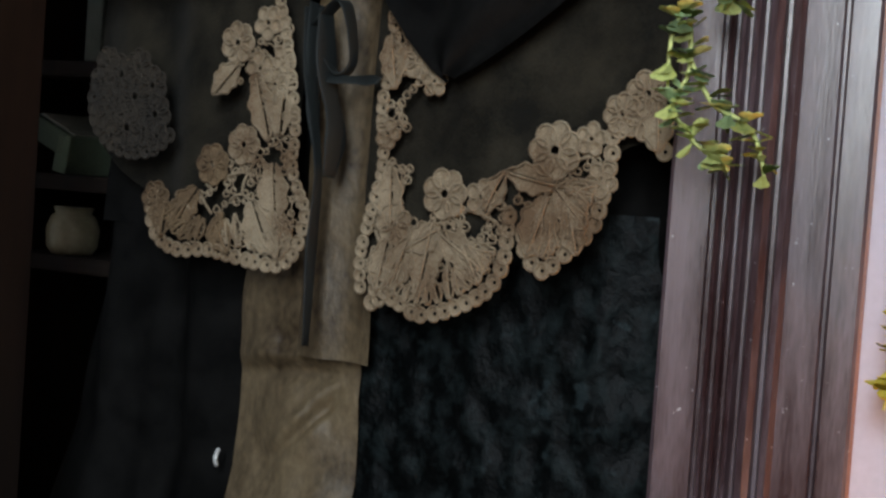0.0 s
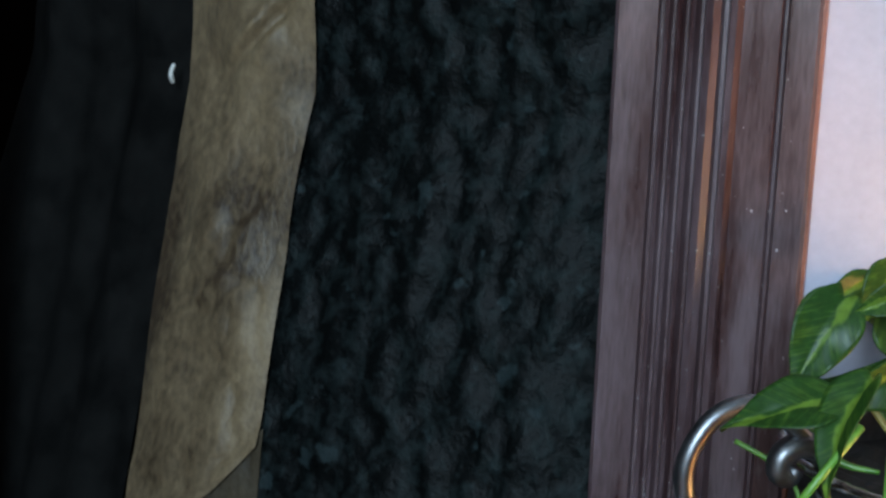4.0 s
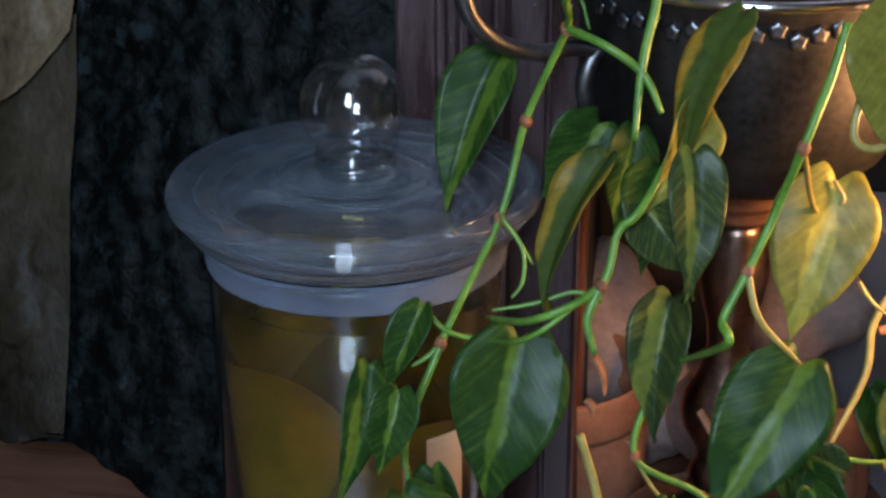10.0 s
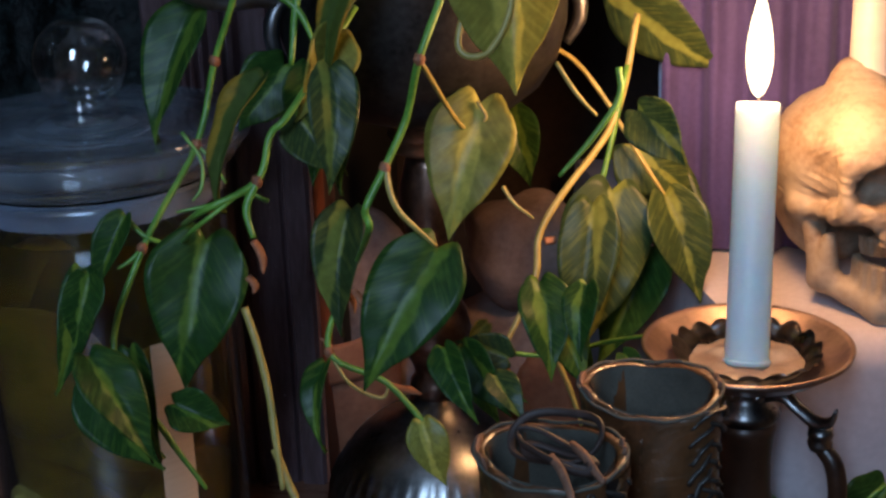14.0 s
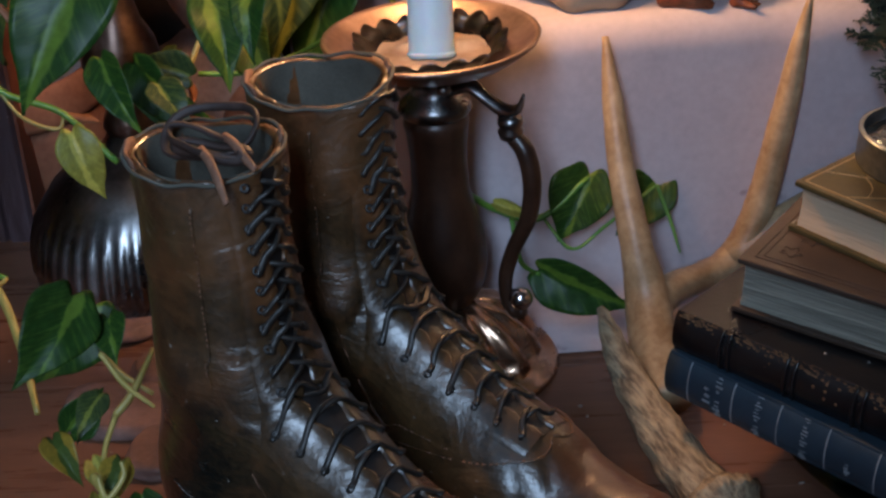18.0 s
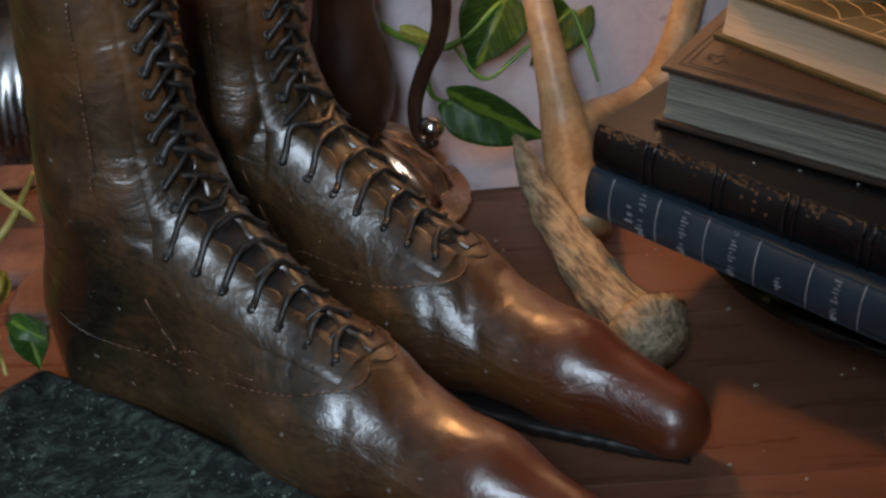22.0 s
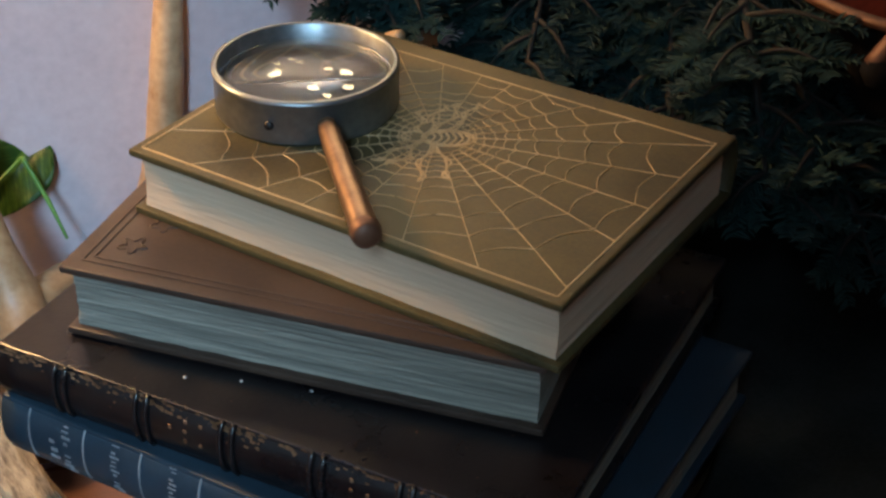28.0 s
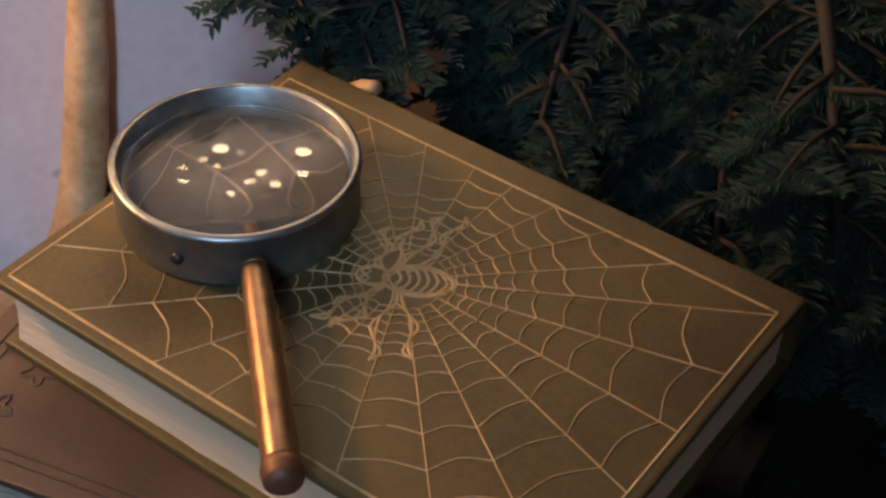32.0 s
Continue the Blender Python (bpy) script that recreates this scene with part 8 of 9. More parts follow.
vine([(0.1931, 0.6058, 0.3556), (0.2258, 0.6623, 0.3022), (0.2387, 0.6619, 0.3059), (0.2353, 0.6663, 0.3151)], 0.0016, M_stem_yellow)
vine([(0.1579, 0.6783, 0.2129), (0.1446, 0.6645, 0.1753), (0.1755, 0.6524, 0.1574), (0.1970, 0.6384, 0.1317), (0.1971, 0.6376, 0.1337)], 0.0022, M_stem)
vine([(0.1446, 0.6645, 0.1753), (0.1549, 0.6556, 0.1578), (0.1719, 0.6497, 0.1498), (0.1771, 0.6527, 0.1588)], 0.0014, M_stem_yellow)
vine([(0.0954, 0.5835, 0.2403), (0.1000, 0.5757, 0.2212), (0.1033, 0.5672, 0.1994), (0.1044, 0.5590, 0.1777), (0.1057, 0.5497, 0.1533)], 0.0024, M_stem_yellow)
vine([(0.3520, 0.7430, 0.3405), (0.3318, 0.7242, 0.2814), (0.2915, 0.6994, 0.2440), (0.2764, 0.6936, 0.2222), (0.2709, 0.6851, 0.1969), (0.2477, 0.6743, 0.1579)], 0.0026, M_stem_yellow)
vine([(0.3428, 0.7338, 0.3117), (0.3225, 0.7144, 0.2510), (0.3147, 0.7109, 0.2383)], 0.0022, M_stem)
vine([(0.3335, 0.7239, 0.2813), (0.3481, 0.7114, 0.2536), (0.3585, 0.7032, 0.2356)], 0.0018, M_stem_yellow)
vine([(0.2543, 0.6732, 0.1577), (0.2791, 0.6686, 0.1555), (0.3079, 0.6662, 0.1611), (0.3132, 0.5977, 0.1942)], 0.0018, M_stem)
vine([(0.2791, 0.6686, 0.1555), (0.2859, 0.6604, 0.1363), (0.2908, 0.6520, 0.1156)], 0.0022, M_stem_yellow)
vine([(0.0390, 0.6626, 0.2681), (0.0492, 0.6567, 0.2575), (0.0654, 0.6525, 0.2534), (0.0760, 0.6000, 0.2798), (0.1071, 0.6037, 0.2996)], 0.0016, M_stem)
vine([(0.0811, 0.6913, 0.2966), (0.0883, 0.6867, 0.2883), (0.0950, 0.6807, 0.2762)], 0.0013, M_stem)
vine([(0.0469, 0.6546, 0.2518), (0.0400, 0.6532, 0.2461), (0.0327, 0.6527, 0.2423)], 0.0016, M_stem)
vine([(0.2252, 0.6132, 0.3963), (0.2124, 0.6008, 0.3624), (0.2259, 0.5970, 0.3579), (0.2401, 0.6035, 0.3784), (0.2426, 0.6159, 0.4089)], 0.0022, M_stem_yellow)
vine([(0.3337, 0.7245, 0.2829), (0.3141, 0.7384, 0.3125), (0.2963, 0.7449, 0.3226), (0.2708, 0.7286, 0.3142)], 0.0018, M_stem_yellow)
vine([(0.1054, 0.5949, 0.1534), (0.1161, 0.5796, 0.1231), (0.1255, 0.5566, 0.1068), (0.1296, 0.5270, 0.0900), (0.1304, 0.4875, 0.0786)], 0.0026, M_stem_yellow)
vine([(0.0985, 0.5923, 0.1139), (0.1170, 0.5787, 0.1119), (0.1298, 0.5670, 0.1101)], 0.0022, M_stem)
vine([(0.1298, 0.5670, 0.1101), (0.1138, 0.5594, 0.1015), (0.0997, 0.5489, 0.0878)], 0.0014, M_stem_yellow)
vine([(0.1633, 0.4605, 0.0854), (0.1722, 0.4636, 0.0925), (0.1863, 0.4748, 0.1068)], 0.0022, M_stem_yellow)
vine([(0.1625, 0.4870, 0.1109), (0.1683, 0.4749, 0.1002), (0.1814, 0.4627, 0.0905)], 0.0018, M_stem_yellow)
vine([(0.1479, 0.4369, 0.0724), (0.1509, 0.4208, 0.0646), (0.1421, 0.3938, 0.0515), (0.1287, 0.3720, 0.0438)], 0.0024, M_stem_yellow)
vine([(0.1633, 0.4605, 0.0854), (0.1536, 0.4448, 0.0716), (0.1542, 0.4130, 0.0515)], 0.0016, M_stem_yellow)
vine([(0.3763, 0.5808, 0.0977), (0.3964, 0.5859, 0.0804), (0.4184, 0.5765, 0.0748), (0.4483, 0.5770, 0.0936)], 0.0024, M_stem)
vine([(0.4199, 0.5760, 0.0747), (0.4320, 0.5641, 0.0579), (0.4526, 0.5632, 0.0685), (0.4840, 0.5632, 0.0872)], 0.0012, M_stem)
vine([(0.4840, 0.5632, 0.0872), (0.4873, 0.5534, 0.0695), (0.4893, 0.5440, 0.0518)], 0.0013, M_stem)
vine([(0.4031, 0.5815, 0.0756), (0.4034, 0.5705, 0.0537), (0.4033, 0.5434, 0.0588)], 0.0018, M_stem)
dry_tip((0.1030, 0.5928, 0.2722), (0.1061, 0.5857, 0.2565))
dry_tip((0.1578, 0.6777, 0.2115), (0.1614, 0.6702, 0.1949))
dry_tip((0.1451, 0.6643, 0.1751), (0.1407, 0.6682, 0.1829))
dry_tip((0.0265, 0.6357, 0.1998), (0.0241, 0.6280, 0.1804))
dry_tip((0.1769, 0.6516, 0.1560), (0.1942, 0.6468, 0.1507))
dry_tip((0.2475, 0.6737, 0.1563), (0.2480, 0.6683, 0.1421))
dry_tip((0.1528, 0.5975, 0.2386), (0.1577, 0.5883, 0.2232))
dry_tip((0.0984, 0.5864, 0.2555), (0.1003, 0.5829, 0.2478))
dry_tip((0.2794, 0.6920, 0.2189), (0.2864, 0.6920, 0.2219))
node_ring((0.0955, 0.7034, 0.3402))
node_ring((0.0811, 0.6913, 0.2966))
node_ring((0.0469, 0.6546, 0.2518))
node_ring((0.1074, 0.6037, 0.2996))
node_ring((0.1735, 0.6067, 0.2999))
node_ring((0.1931, 0.6058, 0.3556))
node_ring((0.1446, 0.6645, 0.1753))
node_ring((0.1108, 0.6900, 0.3876))

# ---- skull, toad and bottle on the ledge ----
TC, TS = math.cos(radians(12)), math.sin(radians(12))


def skull_field(x0, y, z0, jaw_only):
    a = np.abs(y)
    # the upper skull leans back about the hinge of the jaw
    dx, dz = x0 + 0.010, z0 - 0.053
    x, z = -0.010 + TC * dx + TS * dz, 0.053 - TS * dx + TC * dz
    f = ball_field(x, y, z, (-0.016, 0, 0.092), (0.056, 0.0500, 0.0440))
    f = blend(f, ball_field(x, y, z, (0.026, 0, 0.094), (0.030, 0.0420, 0.032)), 0.02)
    # brow, cheek bones, upper jaw, nose bridge
    f = blend(f, cone_field(x, a, z, (0.050, 0.006, 0.0910), (0.036, 0.039, 0.0905), 0.0075, 0.0065), 0.010)
    f = blend(f, cone_field(x, a, z, (0.034, 0.0405, 0.088), (0.034, 0.0400, 0.062), 0.0056, 0.0058), 0.006)
    f = blend(f, cone_field(x, a, z, (0.043, 0.029, 0.060), (0.022, 0.039, 0.060), 0.0075, 0.0060), 0.008)
    f = blend(f, cone_field(x, a, z, (0.022, 0.0395, 0.060), (-0.012, 0.0430, 0.064), 0.0048, 0.0042), 0.006)
    f = blend(f, cone_field(x, a, z, (0.046, 0.010, 0.056), (0.042, 0.020, 0.048), 0.0150, 0.0130), 0.010)
    f = blend(f, cone_field(x, y, z, (0.050, 0, 0.090), (0.061, 0, 0.068), 0.0068, 0.0040), 0.006)
    f = blend(f, cone_field(x, a, z, (-0.016, 0.036, 0.062), (-0.010, 0.034, 0.046), 0.0120, 0.0060), 0.012)
    # temple hollow, eye sockets, nose opening
    f = carve(f, ball_field(x, a, z, (0.022, 0.0530, 0.086), (0.019, 0.0100, 0.017)), 0.006)
    f = carve(f, ball_field(x, a, z, (0.050, 0.0225, 0.0760), (0.028, 0.0150, 0.0128)), 0.003)
    f = carve(f, cone_field(x, a, z, (0.064, 0.0020, 0.0690), (0.062, 0.0055, 0.0555), 0.0028, 0.0052), 0.0015)
    f = carve(f, ball_field(x, a, z, (0.028, 0.030, 0.046), (0.018, 0.0095, 0.013)), 0.005)
    # upper teeth
    t = np.arctan2(y, x - 0.030)
    ridge = 0.0021 * np.abs(np.cos(t * 11)) ** 3
    f = blend(f, np.maximum(np.abs(np.sqrt((x - 0.030) ** 2 + (y * 1.18) ** 2) - 0.0262) - 0.0036 + ridge, np.maximum(np.abs(z - 0.0390) - 0.0060, 0.016 - x)), 0.003)
    # base of the skull, resting on the ledge
    f = blend(f, ball_field(x, y, z, (-0.040, 0, 0.066), (0.034, 0.040, 0.046)), 0.012)
    # lower jaw, a little open
    x, z = x0, z0
    t = np.arctan2(y, x - 0.030)
    ridge = 0.0021 * np.abs(np.cos(t * 11)) ** 3
    jaw = cone_field(x, a, z, (-0.010, 0.0390, 0.058), (-0.002, 0.0345, 0.018), 0.0052, 0.0072)
    jaw = blend(jaw, cone_field(x, a, z, (-0.002, 0.0345, 0.018), (0.040, 0.0185, 0.0100), 0.0072, 0.0095), 0.006)
    jaw = blend(jaw, cone_field(x, a, z, (0.040, 0.0185, 0.0100), (0.0510, 0.0, 0.0105), 0.0095, 0.0105), 0.006)
    jaw = blend(jaw, cone_field(x, a, z, (0.006, 0.0345, 0.046), (0.004, 0.0345, 0.024), 0.0046, 0.0080), 0.006)
    jaw = blend(jaw, np.maximum(np.abs(np.sqrt((x - 0.029) ** 2 + (y * 1.12) ** 2) - 0.0268) - 0.0042 + ridge, np.maximum(np.abs(z - 0.0255) - 0.0118, 0.014 - x)), 0.004)
    if jaw_only:
        return np.maximum(jaw, 0.0005 - z0)
    dx, dz = x0 + 0.010, z0 - 0.053
    x, z = -0.010 + TC * dx + TS * dz, 0.053 - TS * dx + TC * dz
    # wax run down from the crown, and the bone's small pits
    f = blend(f, cone_field(x, y, z, (-0.006, -0.004, 0.138), (0.020, -0.018, 0.112), 0.012, 0.009), 0.012)
    f = blend(f, cone_field(x, y, z, (-0.006, 0.0, 0.136), (0.028, 0.004, 0.116), 0.010, 0.008), 0.012)
    f = f + 0.0006 * np.sin(x * 420 + 9 * np.sin(z * 160)) * np.sin(y * 390 + 3) * np.sin(z * 400)
    return np.maximum(f, 0.0005 - z0)


SKULL = Vector((0.470, 0.657, LEDGE - 0.001))
sk = thing("skull", SKULL, "aged yellowish skull ornament with wax on its crown", "skull")
part("cranium", implicit(lambda x, y, z: skull_field(x, y, z, False), (-0.092, -0.056, -0.003), (0.070, 0.056, 0.160), 0.00130), M_bone, sk)
part("lower_jaw", implicit(lambda x, y, z: skull_field(x, y, z, True), (-0.026, -0.056, -0.003), (0.070, 0.056, 0.070), 0.00130), M_bone, sk, "toothed lower jaw, slightly open")
sk.matrix_world = Matrix.Translation(SKULL) @ Matrix.Rotation(radians(-80), 4, "Z") @ Matrix.Scale(0.95, 4)
pillar = thing("skull_candle", SKULL + Vector((0.004, 0.022, 0.131)), "white unlit candle stuck on the crown of the skull", "candle")
part("wax", tube([Vector((0, 0, z)) for z in (-0.012, 0.0, 0.01, 0.08, 0.13)], [0.020, 0.0155, 0.0125, 0.0118, 0.0115], 32, per=4, wobble=0.03), M_wax_white, pillar)
part("wick", tube([Vector((0, 0, 0.13)), Vector((0.001, 0, 0.138))], 0.0008, 6, per=2), M_sole, pillar)


def toad_field(x, y, z):
    f = ball_field(x, y, z, (0.0, 0, 0.030), (0.038, 0.027, 0.024))
    f = blend(f, ball_field(x, y, z, (0.034, 0, 0.040), (0.021, 0.020, 0.0145)), 0.014)
    a = np.abs(y)
    f = blend(f, ball_field(x, a, z, (0.037, 0.0125, 0.0500), (0.0062, 0.0055, 0.0055)), 0.004)
    f = blend(f, cone_field(x, a, z, (0.030, 0.0060, 0.0475), (0.012, 0.0150, 0.0465), 0.0045, 0.0055), 0.004)
    f = blend(f, cone_field(x, a, z, (0.018, 0.0210, 0.028), (0.024, 0.0275, 0.014), 0.0078, 0.0055), 0.005)
    f = blend(f, cone_field(x, a, z, (0.024, 0.0275, 0.014), (0.020, 0.0290, 0.003), 0.0055, 0.0036), 0.003)
    for dx, dy in ((0.014, 0.002), (0.013, -0.004), (0.011, 0.008)):
        f = blend(f, cone_field(x, a, z, (0.021, 0.0290, 0.003), (0.021 + dx, 0.0290 + dy, 0.0024), 0.0030, 0.0016), 0.002)
    f = blend(f, cone_field(x, a, z, (-0.022, 0.0200, 0.020), (-0.004, 0.0310, 0.012), 0.0130, 0.0085), 0.006)
    f = blend(f, cone_field(x, a, z, (-0.022, 0.0270, 0.006), (0.004, 0.0330, 0.0035), 0.0060, 0.0034), 0.003)
    f = f + 0.0004 * np.sin(np.clip(x - 0.030, 0, 1) * 300)
    mouth = np.maximum(np.abs(z - 0.0365 - 0.06 * (x - 0.05)) - 0.0006, np.maximum(0.030 - x, f - 0.001))
    f = np.maximum(f, -np.maximum(mouth, -f - 0.0012))
    f = f - 0.0008 * (np.clip(np.sin(x * 520) * np.sin(y * 560 + 1) * np.sin(z * 540 + 2), 0.25, 1) - 0.25) * 1.6
    return np.maximum(f, 0.0004 - z)


toad = part("toad_figurine", implicit(toad_field, (-0.045, -0.043, -0.003), (0.062, 0.043, 0.060), 0.0015), M_toad)
tagged(toad, "red-brown speckled resin toad figurine on the ledge", "figurine")
toad.matrix_world = Matrix.Translation((0.5320, 0.6085, LEDGE)) @ Matrix.Rotation(radians(-24), 4, "Z") @ Matrix.Scale(0.90, 4)
bottle = thing("dark_bottle", (0.625, 0.640, LEDGE), "small black glass bottle on the ledge", "bottle")
part("glass", lathe([(0, 0.0), (0.024, 0.0), (0.0265, 0.003), (0.0265, 0.052), (0.023, 0.060), (0.012, 0.066), (0.011, 0.085), (0.0135, 0.087), (0.0135, 0.091), (0, 0.092)], 40), M_bottle, bottle)
part("shoulder_band", lathe([(0.0268, 0.010), (0.0276, 0.012), (0.0276, 0.015), (0.0268, 0.017)], 40), M_silver, bottle, "dull silver band")
part("stopper", lathe([(0, 0.091), (0.009, 0.092), (0.010, 0.10), (0, 0.103)], 24), M_silver, bottle, "small metal stopper")
box2 = tagged(part("black_casket", box(0.075, 0.05, 0.032, 0.003, (0, 0, 0.016)), M_blackbook), "small black casket standing on the ledge", "box")
box2.matrix_world = Matrix.Translation((0.655, 0.585, LEDGE)) @ Matrix.Rotation(radians(-20), 4, "Z")
pumpkin = thing("ochre_gourd", (0.560, 0.715, LEDGE), "ochre yellow gourd in the shade at the wall", "gourd")
part("shell", lathe([(0, 0.004)] + [(0.036 * math.cos(a), 0.034 + 0.033 * math.sin(a)) for a in np.linspace(-1.35, 1.35, 16)] + [(0, 0.064)], 60, flute=lambda k, i, r: r * (1 + 0.05 * abs(math.sin(k * math.pi * 9)))), material("ochre_skin", (0.06, 0.05, 0.015), (0.13, 0.10, 0.03), 0.6, scale=20, grain=260), pumpkin)
part("stalk", tube([Vector((0, 0, 0.062)), Vector((0.003, 0, 0.072)), Vector((0.009, 0, 0.078))], [0.005, 0.0036, 0.0042], 8), M_fir_wood, pumpkin)
# purple flare round the flame, put in as a coloured sheet
shade = part("flare_sheet", sheet(60, 40, lambda u, v: wall_point(0.337 + 0.118 * u, -0.008 + 0.004 * math.sin(u * 24 + 2 * v) + 0.002 * math.sin(u * 53), LEDGE + 0.003 + 0.26 * v)), M_purple)
tagged(shade, "purple sheet on the wall above the ledge, coloured for the flame's flare", "drape")
urn = thing("brown_jug", (0.500, 0.795, LEDGE), "brown pottery jug behind the skull", "jug")
part("body", lathe([(0, 0), (0.032, 0), (0.045, 0.02), (0.052, 0.05), (0.048, 0.085), (0.032, 0.11), (0.024, 0.125), (0.026, 0.14), (0.022, 0.141), (0.018, 0.12), (0, 0.115)], 48), M_copper_dark, urn)
part("handle", tube([Vector((0.024, -0.01, 0.134)), Vector((0.05, -0.02, 0.128)), Vector((0.062, -0.025, 0.10)), Vector((0.05, -0.02, 0.07))], 0.006, 10), M_copper_dark, urn)

# ---- fir branches and copper pot beside the books ----
rng = random.Random(7)


def fir_branch(a, b, sag, spread, n):
    a, b = Vector(a), Vector(b)
    ob = thing("fir_branch", a, "dark green fir branch lying beside the books", "branch", "fir branches")
    mid = (a + b) / 2 + Vector((0, 0, sag))
    spine = spline([local(ob, q) for q in (a, mid, b)], 12)
    part("twig", tube([spine[0], spine[8], spine[16], spine[-1]], [0.0032, 0.0026, 0.0018, 0.0008], 7, per=5), M_fir_wood, ob, "thin brown twig")
    bm, wood = bmesh.new(), bmesh.new()
    along = (b - a).normalized()
    side = along.cross(UP).normalized()

    def needles(p, q):
        m = max(8, int((q - p).length / 0.0017))
        d = (q - p).normalized()
        s0 = d.cross(UP)
        s0 = (s0 if s0.length > 0.05 else side).normalized()
        for k in range(m):
            c = p + (q - p) * (k / m)
            for s in (-1, 1):
                w = (s0 * s * rng.uniform(0.7, 1.1) + d * rng.uniform(0.4, 0.8) + UP * rng.uniform(-0.35, 0.45)).normalized()
                ln = rng.uniform(0.006, 0.0105) * (1 - 0.45 * k / m)
                cr = w.cross(UP).normalized() * 0.0008
                v = [bm.verts.new(c + cr), bm.verts.new(c - cr), bm.verts.new(c + w * ln * 0.6 - cr * 1.1 + UP * 0.0006), bm.verts.new(c + w * ln), bm.verts.new(c + w * ln * 0.6 + cr * 1.1 + UP * 0.0006)]
                bm.faces.new(v)
    for k in range(n):
        i = int((k + 0.5) / n * (len(spine) - 1))
        s = (-1) ** k
        tip = spine[i] + (side * s * rng.uniform(0.6, 1.2) + along * rng.uniform(0.5, 1.0) + UP * rng.uniform(-0.5, 0.35)).normalized() * spread * (1.1 - 0.6 * k / n) * rng.uniform(0.7, 1.2)
        tube([spine[i], (spine[i] + tip) / 2 + UP * 0.004, tip], [0.0012, 0.0009, 0.0005], 5, wood, 3)
        needles(spine[i], tip)
        for j in (0.35, 0.6, 0.8):
            o = spine[i].lerp(tip, j)
            for s2 in (-1, 1):
                t2 = o + ((tip - spine[i]).normalized() + side * s2 * 0.9 * rng.uniform(0.6, 1.2) + UP * rng.uniform(-0.4, 0.3)).normalized() * spread * 0.42 * rng.uniform(0.6, 1.1)
                needles(o, t2)
    part("twig", wood, M_fir_wood, ob, "thin side twigs")
    tagged(part("needles", bm, M_fir, ob, "dense dark fir needles", smooth=False), kind="stuff")
    return ob


for a, b, sag, spread, n in (((0.70, 0.560, 0.20), (0.598, 0.512, 0.160), 0.015, 0.045, 16), ((0.74, 0.530, 0.18), (0.622, 0.480, 0.135), 0.015, 0.05, 16), ((0.76, 0.500, 0.165), (0.660, 0.430, 0.115), 0.02, 0.05, 16),
                             ((0.77, 0.460, 0.15), (0.690, 0.375, 0.09), 0.02, 0.045, 16), ((0.79, 0.550, 0.21), (0.680, 0.520, 0.175), 0.02, 0.055, 16),
                             ((0.86, 0.540, 0.19), (0.745, 0.480, 0.15), 0.02, 0.05, 16), ((0.82, 0.600, 0.235), (0.700, 0.590, 0.205), 0.02, 0.055, 16), ((0.72, 0.620, 0.22), (0.615, 0.565, 0.185), 0.02, 0.045, 14),
                             ((0.90, 0.590, 0.22), (0.790, 0.535, 0.18), 0.02, 0.055, 16), ((0.72, 0.500, 0.10), (0.655, 0.450, 0.06), 0.01, 0.04, 14), ((0.95, 0.54, 0.19), (0.845, 0.480, 0.16), 0.02, 0.05, 14),
                             ((0.84, 0.66, 0.25), (0.72, 0.640, 0.225), 0.015, 0.05, 14),
                             ((0.80, 0.500, 0.13), (0.730, 0.440, 0.10), 0.015, 0.045, 14), ((0.68, 0.545, 0.175), (0.606, 0.500, 0.150), 0.012, 0.04, 16), ((0.69, 0.520, 0.155), (0.625, 0.490, 0.120), 0.012, 0.04, 16),
                             ((0.71, 0.545, 0.185), (0.640, 0.535, 0.165), 0.012, 0.045, 16), ((0.73, 0.490, 0.14), (0.665, 0.460, 0.105), 0.012, 0.045, 16), ((0.75, 0.520, 0.165), (0.690, 0.490, 0.14), 0.012, 0.045, 16),
                             ((0.73, 0.455, 0.12), (0.685, 0.410, 0.085), 0.012, 0.04, 16), ((0.69, 0.570, 0.190), (0.615, 0.530, 0.170), 0.010, 0.035, 16), ((0.78, 0.470, 0.14), (0.720, 0.420, 0.11), 0.012, 0.045, 16), ((0.82, 0.495, 0.19), (0.745, 0.440, 0.135), 0.015, 0.05, 16), ((0.86, 0.520, 0.21), (0.785, 0.475, 0.17), 0.015, 0.05, 16), ((0.80, 0.465, 0.165), (0.748, 0.425, 0.11), 0.012, 0.04, 16),
                             ((0.765, 0.425, 0.150), (0.698, 0.325, 0.085), 0.020, 0.05, 18), ((0.755, 0.400, 0.120), (0.722, 0.290, 0.060), 0.018, 0.045, 16)):
    fir_branch(a, b, sag, spread, n)
# dark sheet laid where the floor beside the books lies in shade
cloth_dark = part("floor_shade", sheet(40, 30, lambda u, v: Vector((0.60 + 0.55 * u, 0.16 + 0.40 * v - 0.10 * u, 0.004 + 0.010 * (noise.noise(Vector((u * 5, v * 5, 4))) + 0.6)))), M_floor_cloth)
tagged(cloth_dark, "dark sheet on the floor beside the books, put there for shade", "cloth")
pot = thing("copper_pot", (0.857, 0.352, 0.0), "sooty black pot with red copper inside and scrolled copper handles", "pot")
part("body", lathe([(0, 0.008), (0.060, 0.008), (0.085, 0.022), (0.102, 0.055), (0.106, 0.085), (0.1015, 0.115), (0.0975, 0.132), (0.0985, 0.137), (0.0965, 0.138), (0.0955, 0.132), (0.0985, 0.115)], 80), M_bottle_soot, pot, "sooty dark outside")
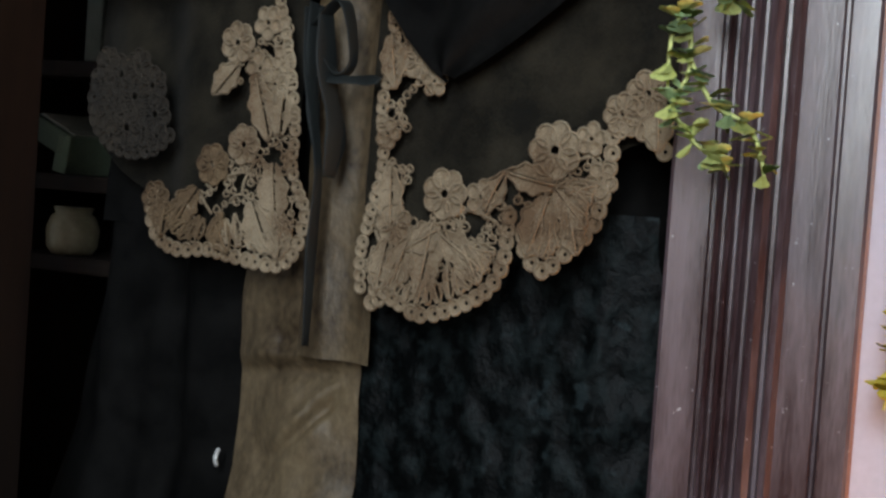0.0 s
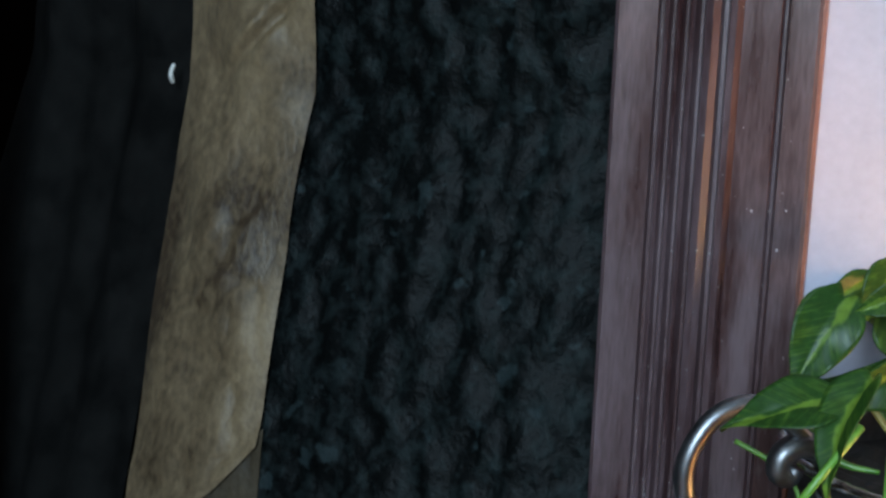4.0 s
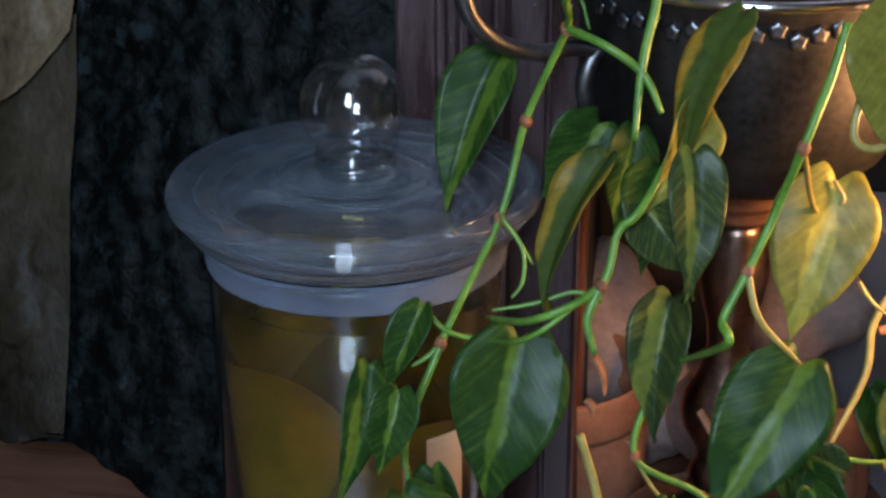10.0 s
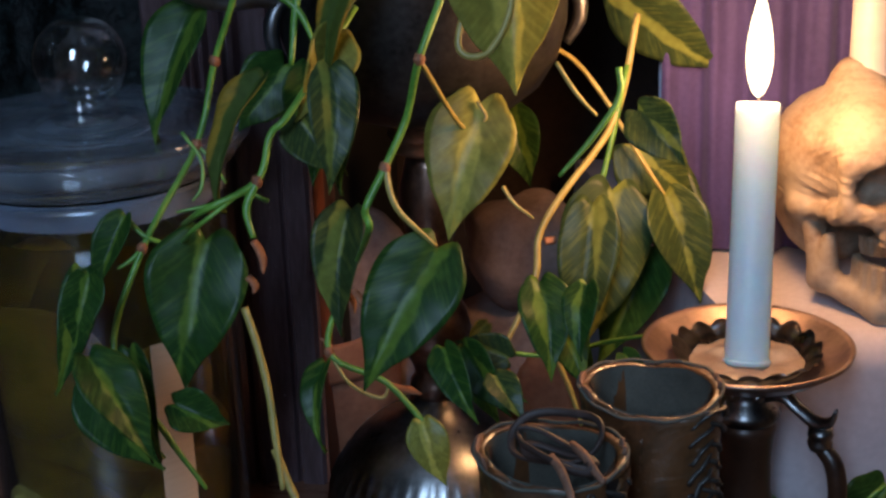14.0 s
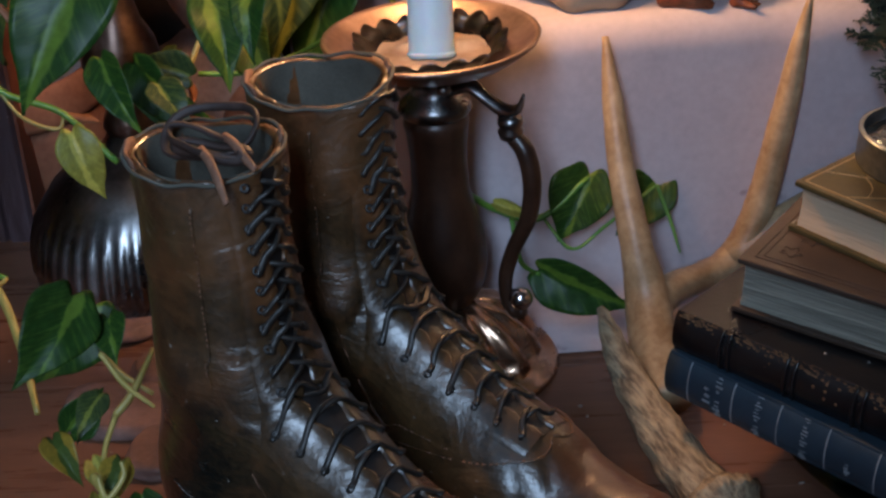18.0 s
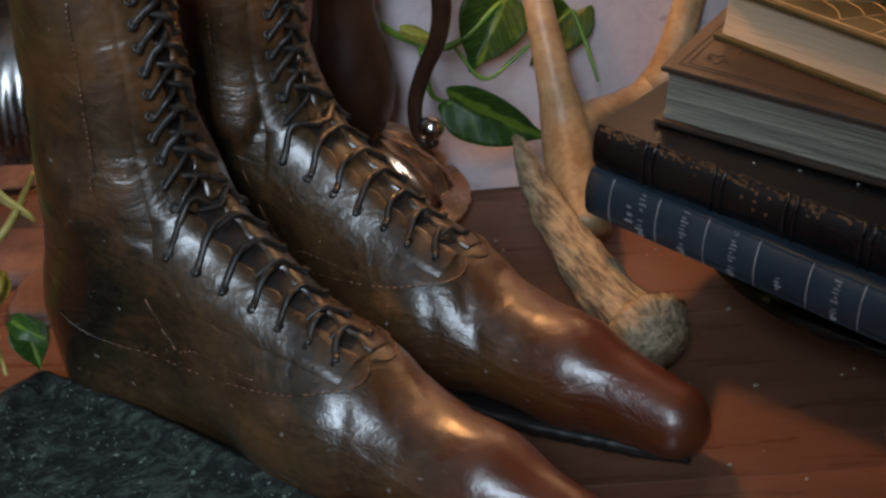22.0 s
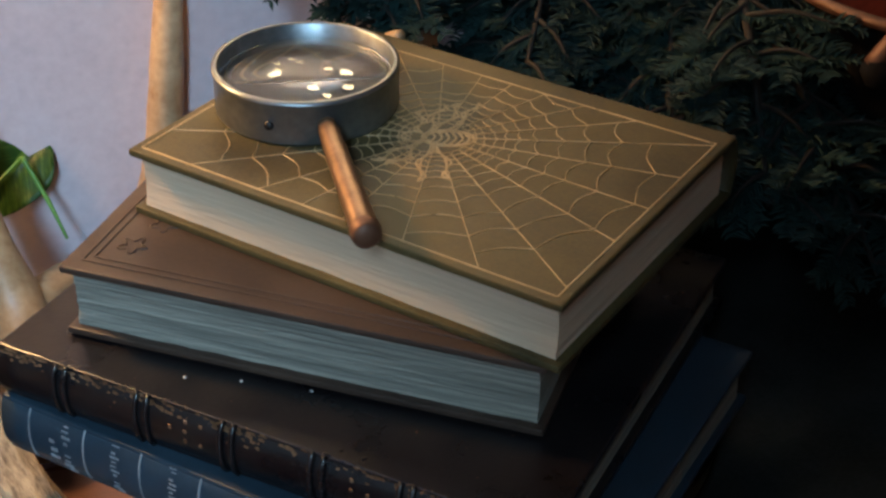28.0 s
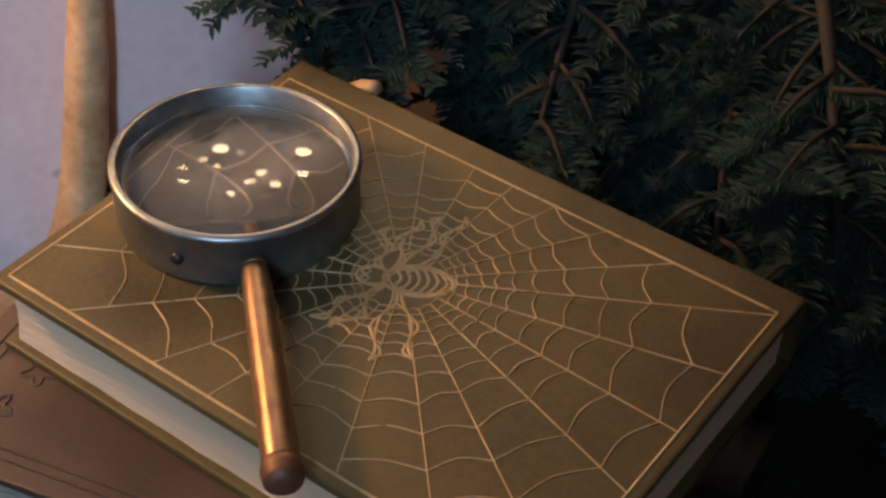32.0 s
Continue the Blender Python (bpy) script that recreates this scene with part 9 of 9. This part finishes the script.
part("inside", lathe([(0.0962, 0.1378), (0.0945, 0.130), (0.0975, 0.110), (0.1015, 0.085), (0.097, 0.056), (0.080, 0.026), (0.055, 0.014), (0, 0.014)], 80), M_copper_dark, pot, "red copper inside")
part("rim", lathe([(0.0975, 0.1365), (0.1010, 0.1375), (0.1015, 0.1400), (0.0990, 0.1420), (0.0960, 0.1405), (0.0960, 0.1380), (0.0975, 0.1365)], 96), M_copper_rim, pot, "aged copper rim")
for k in range(3):
    a = 0.4 + 2 * math.pi * k / 3
    part("foot", tube([Vector((0.06 * math.cos(a), 0.06 * math.sin(a), 0.012)), Vector((0.068 * math.cos(a), 0.068 * math.sin(a), 0.0))], [0.010, 0.007], 10, per=2), M_bottle_soot, pot, "short dark foot")
# bail lying over the rim, and its scrolled ear
part("bail", tube([local(pot, q) for q in ((0.742, 0.318, 0.132), (0.758, 0.312, 0.150), (0.790, 0.318, 0.176), (0.830, 0.335, 0.190), (0.880, 0.350, 0.186), (0.925, 0.370, 0.168), (0.962, 0.385, 0.134))], [0.004, 0.0052, 0.0056, 0.0056, 0.0056, 0.0052, 0.004], 12), M_copper_rim, pot, "curved copper bail")
part("ear", lathe([(0, -0.006), (0.006, -0.005), (0.008, 0), (0.006, 0.005), (0, 0.006)], 16), M_bottle_soot, pot, "dark bail ear").location = local(pot, (0.745, 0.316, 0.130))
part("scroll_handle", tube([local(pot, q) for q in ((0.770, 0.402, 0.120), (0.757, 0.418, 0.130), (0.752, 0.428, 0.150), (0.758, 0.430, 0.170), (0.772, 0.426, 0.176), (0.781, 0.420, 0.166), (0.776, 0.420, 0.156))], [0.0055, 0.0055, 0.005, 0.0048, 0.0046, 0.0042, 0.0044], 12), M_copper_rim, pot, "scrolled copper side handle")

# ---- hanging sprigs at the pilaster, string of bulbs overhead ----
def blade_bm():
    bm = bmesh.new()
    rows = []
    for t, w in ((0, 0.06), (0.35, 0.26), (0.7, 0.52), (0.92, 0.44), (1.0, 0.16)):
        rows.append([bm.verts.new((w * s, t, 0.08 * abs(s) + 0.06 * t)) for s in (-1, 0, 1)])
    for a, b in zip(rows, rows[1:]):
        for i in range(2):
            bm.faces.new((a[i], a[i + 1], b[i + 1], b[i]))
    bmesh.ops.solidify(bm, geom=list(bm.faces), thickness=0.03)
    return bm


BLADE = bpy.data.meshes.new("leaflet")
b_ = blade_bm()
b_.to_mesh(BLADE)
b_.free()
BLADE.materials.append(M_hang)
BLADE_B = BLADE.copy()
BLADE_B.materials.clear()
BLADE_B.materials.append(M_hang_blue)
BLADE_Y = BLADE.copy()
BLADE_Y.materials.clear()
BLADE_Y.materials.append(material("yellow_blossom", (0.50, 0.38, 0.04), (0.78, 0.64, 0.10), 0.6, scale=1.5, grain=8, bump=0, vary=0.2))


def sprig(stems, label, leaflets):
    first = Vector(stems[0][0])
    ob = thing("hanging_sprig", first, label, "plant", "hanging sprigs")
    for line in stems:
        path = spline([local(ob, q) for q in line], 8)
        part("stem", tube([local(ob, q) for q in line], [0.0013] * (len(line) - 1) + [0.0007], 6, per=6), M_hang, ob)
        n = max(6, int(sum((b - a).length for a, b in zip(path, path[1:])) / 0.0052))
        for k in range(n):
            i = int((k + 0.5) / n * (len(path) - 1))
            for _ in range(2):
                d = Vector((rng.uniform(-1, 1), rng.uniform(-1.0, 0.1), rng.uniform(-0.9, 0.5))).normalized()
                o = new("leaflet", leaflets[0] if rng.random() < 0.62 else leaflets[1])
                o.parent = ob
                q = d.to_track_quat("Y", "Z").to_matrix().to_4x4()
                s = rng.uniform(0.008, 0.0140)
                o.matrix_local = Matrix.Translation(path[i]) @ q @ Matrix.Diagonal((s, s, s, 1))
    return ob


sprig((((0.046, 0.812, 0.90), (0.0455, 0.8120, 0.84), (0.0471, 0.811, 0.804), (0.0400, 0.811, 0.785), (0.0494, 0.8097, 0.7697), (0.0620, 0.808, 0.760), (0.0706, 0.8071, 0.7539)),
       ((0.0455, 0.812, 0.812), (0.0597, 0.8096, 0.7878), (0.0740, 0.808, 0.7800), (0.0840, 0.807, 0.7690), (0.0900, 0.805, 0.7467)), ((0.060, 0.812, 0.90), (0.064, 0.811, 0.85), (0.066, 0.81, 0.838)),
       ((0.0455, 0.812, 0.84), (0.0373, 0.813, 0.8208), (0.0366, 0.8116, 0.789))), "yellow-green trailing sprig hanging before the pilaster", (BLADE, BLADE_B))
sprig((((0.178, 0.806, 0.93), (0.176, 0.806, 0.80), (0.170, 0.806, 0.70), (0.1614, 0.8057, 0.636)), ((0.186, 0.806, 0.93), (0.187, 0.806, 0.78), (0.180, 0.806, 0.69))), "yellow flowering sprig hanging before the lilac wall", (BLADE_Y, BLADE_Y))
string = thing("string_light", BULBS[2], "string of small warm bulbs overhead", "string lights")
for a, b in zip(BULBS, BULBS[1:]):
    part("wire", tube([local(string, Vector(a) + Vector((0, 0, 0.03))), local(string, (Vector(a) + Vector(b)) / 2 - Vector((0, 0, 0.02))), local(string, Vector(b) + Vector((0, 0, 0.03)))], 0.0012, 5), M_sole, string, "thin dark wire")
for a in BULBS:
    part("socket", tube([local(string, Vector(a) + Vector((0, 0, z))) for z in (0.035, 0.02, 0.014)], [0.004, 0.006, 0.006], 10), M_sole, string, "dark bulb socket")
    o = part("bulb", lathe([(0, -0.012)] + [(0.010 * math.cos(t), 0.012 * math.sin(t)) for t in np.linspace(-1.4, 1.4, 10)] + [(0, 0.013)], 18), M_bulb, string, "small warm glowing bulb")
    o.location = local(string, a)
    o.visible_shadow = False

# ---- crumbs and lint on the floor ----
bm = bmesh.new()
rd = random.Random(21)
for k in range(90):
    x, y = rd.uniform(0.30, 0.56), rd.uniform(0.16, 0.50)
    if k > 60:
        x, y = rd.uniform(0.0, 0.2), rd.uniform(0.45, 0.75)
    r = rd.uniform(0.0004, 0.0011)
    bmesh.ops.create_icosphere(bm, subdivisions=1, radius=r, matrix=Matrix.Translation((x, y, 0.0006 + r * 0.4)) @ Matrix.Diagonal((rd.uniform(0.8, 1.8), 1, 0.6, 1)))
tagged(part("floor_crumb", bm, M_crumb), "scattered crumbs and lint on the wooden floor", "crumbs", kind="stuff")
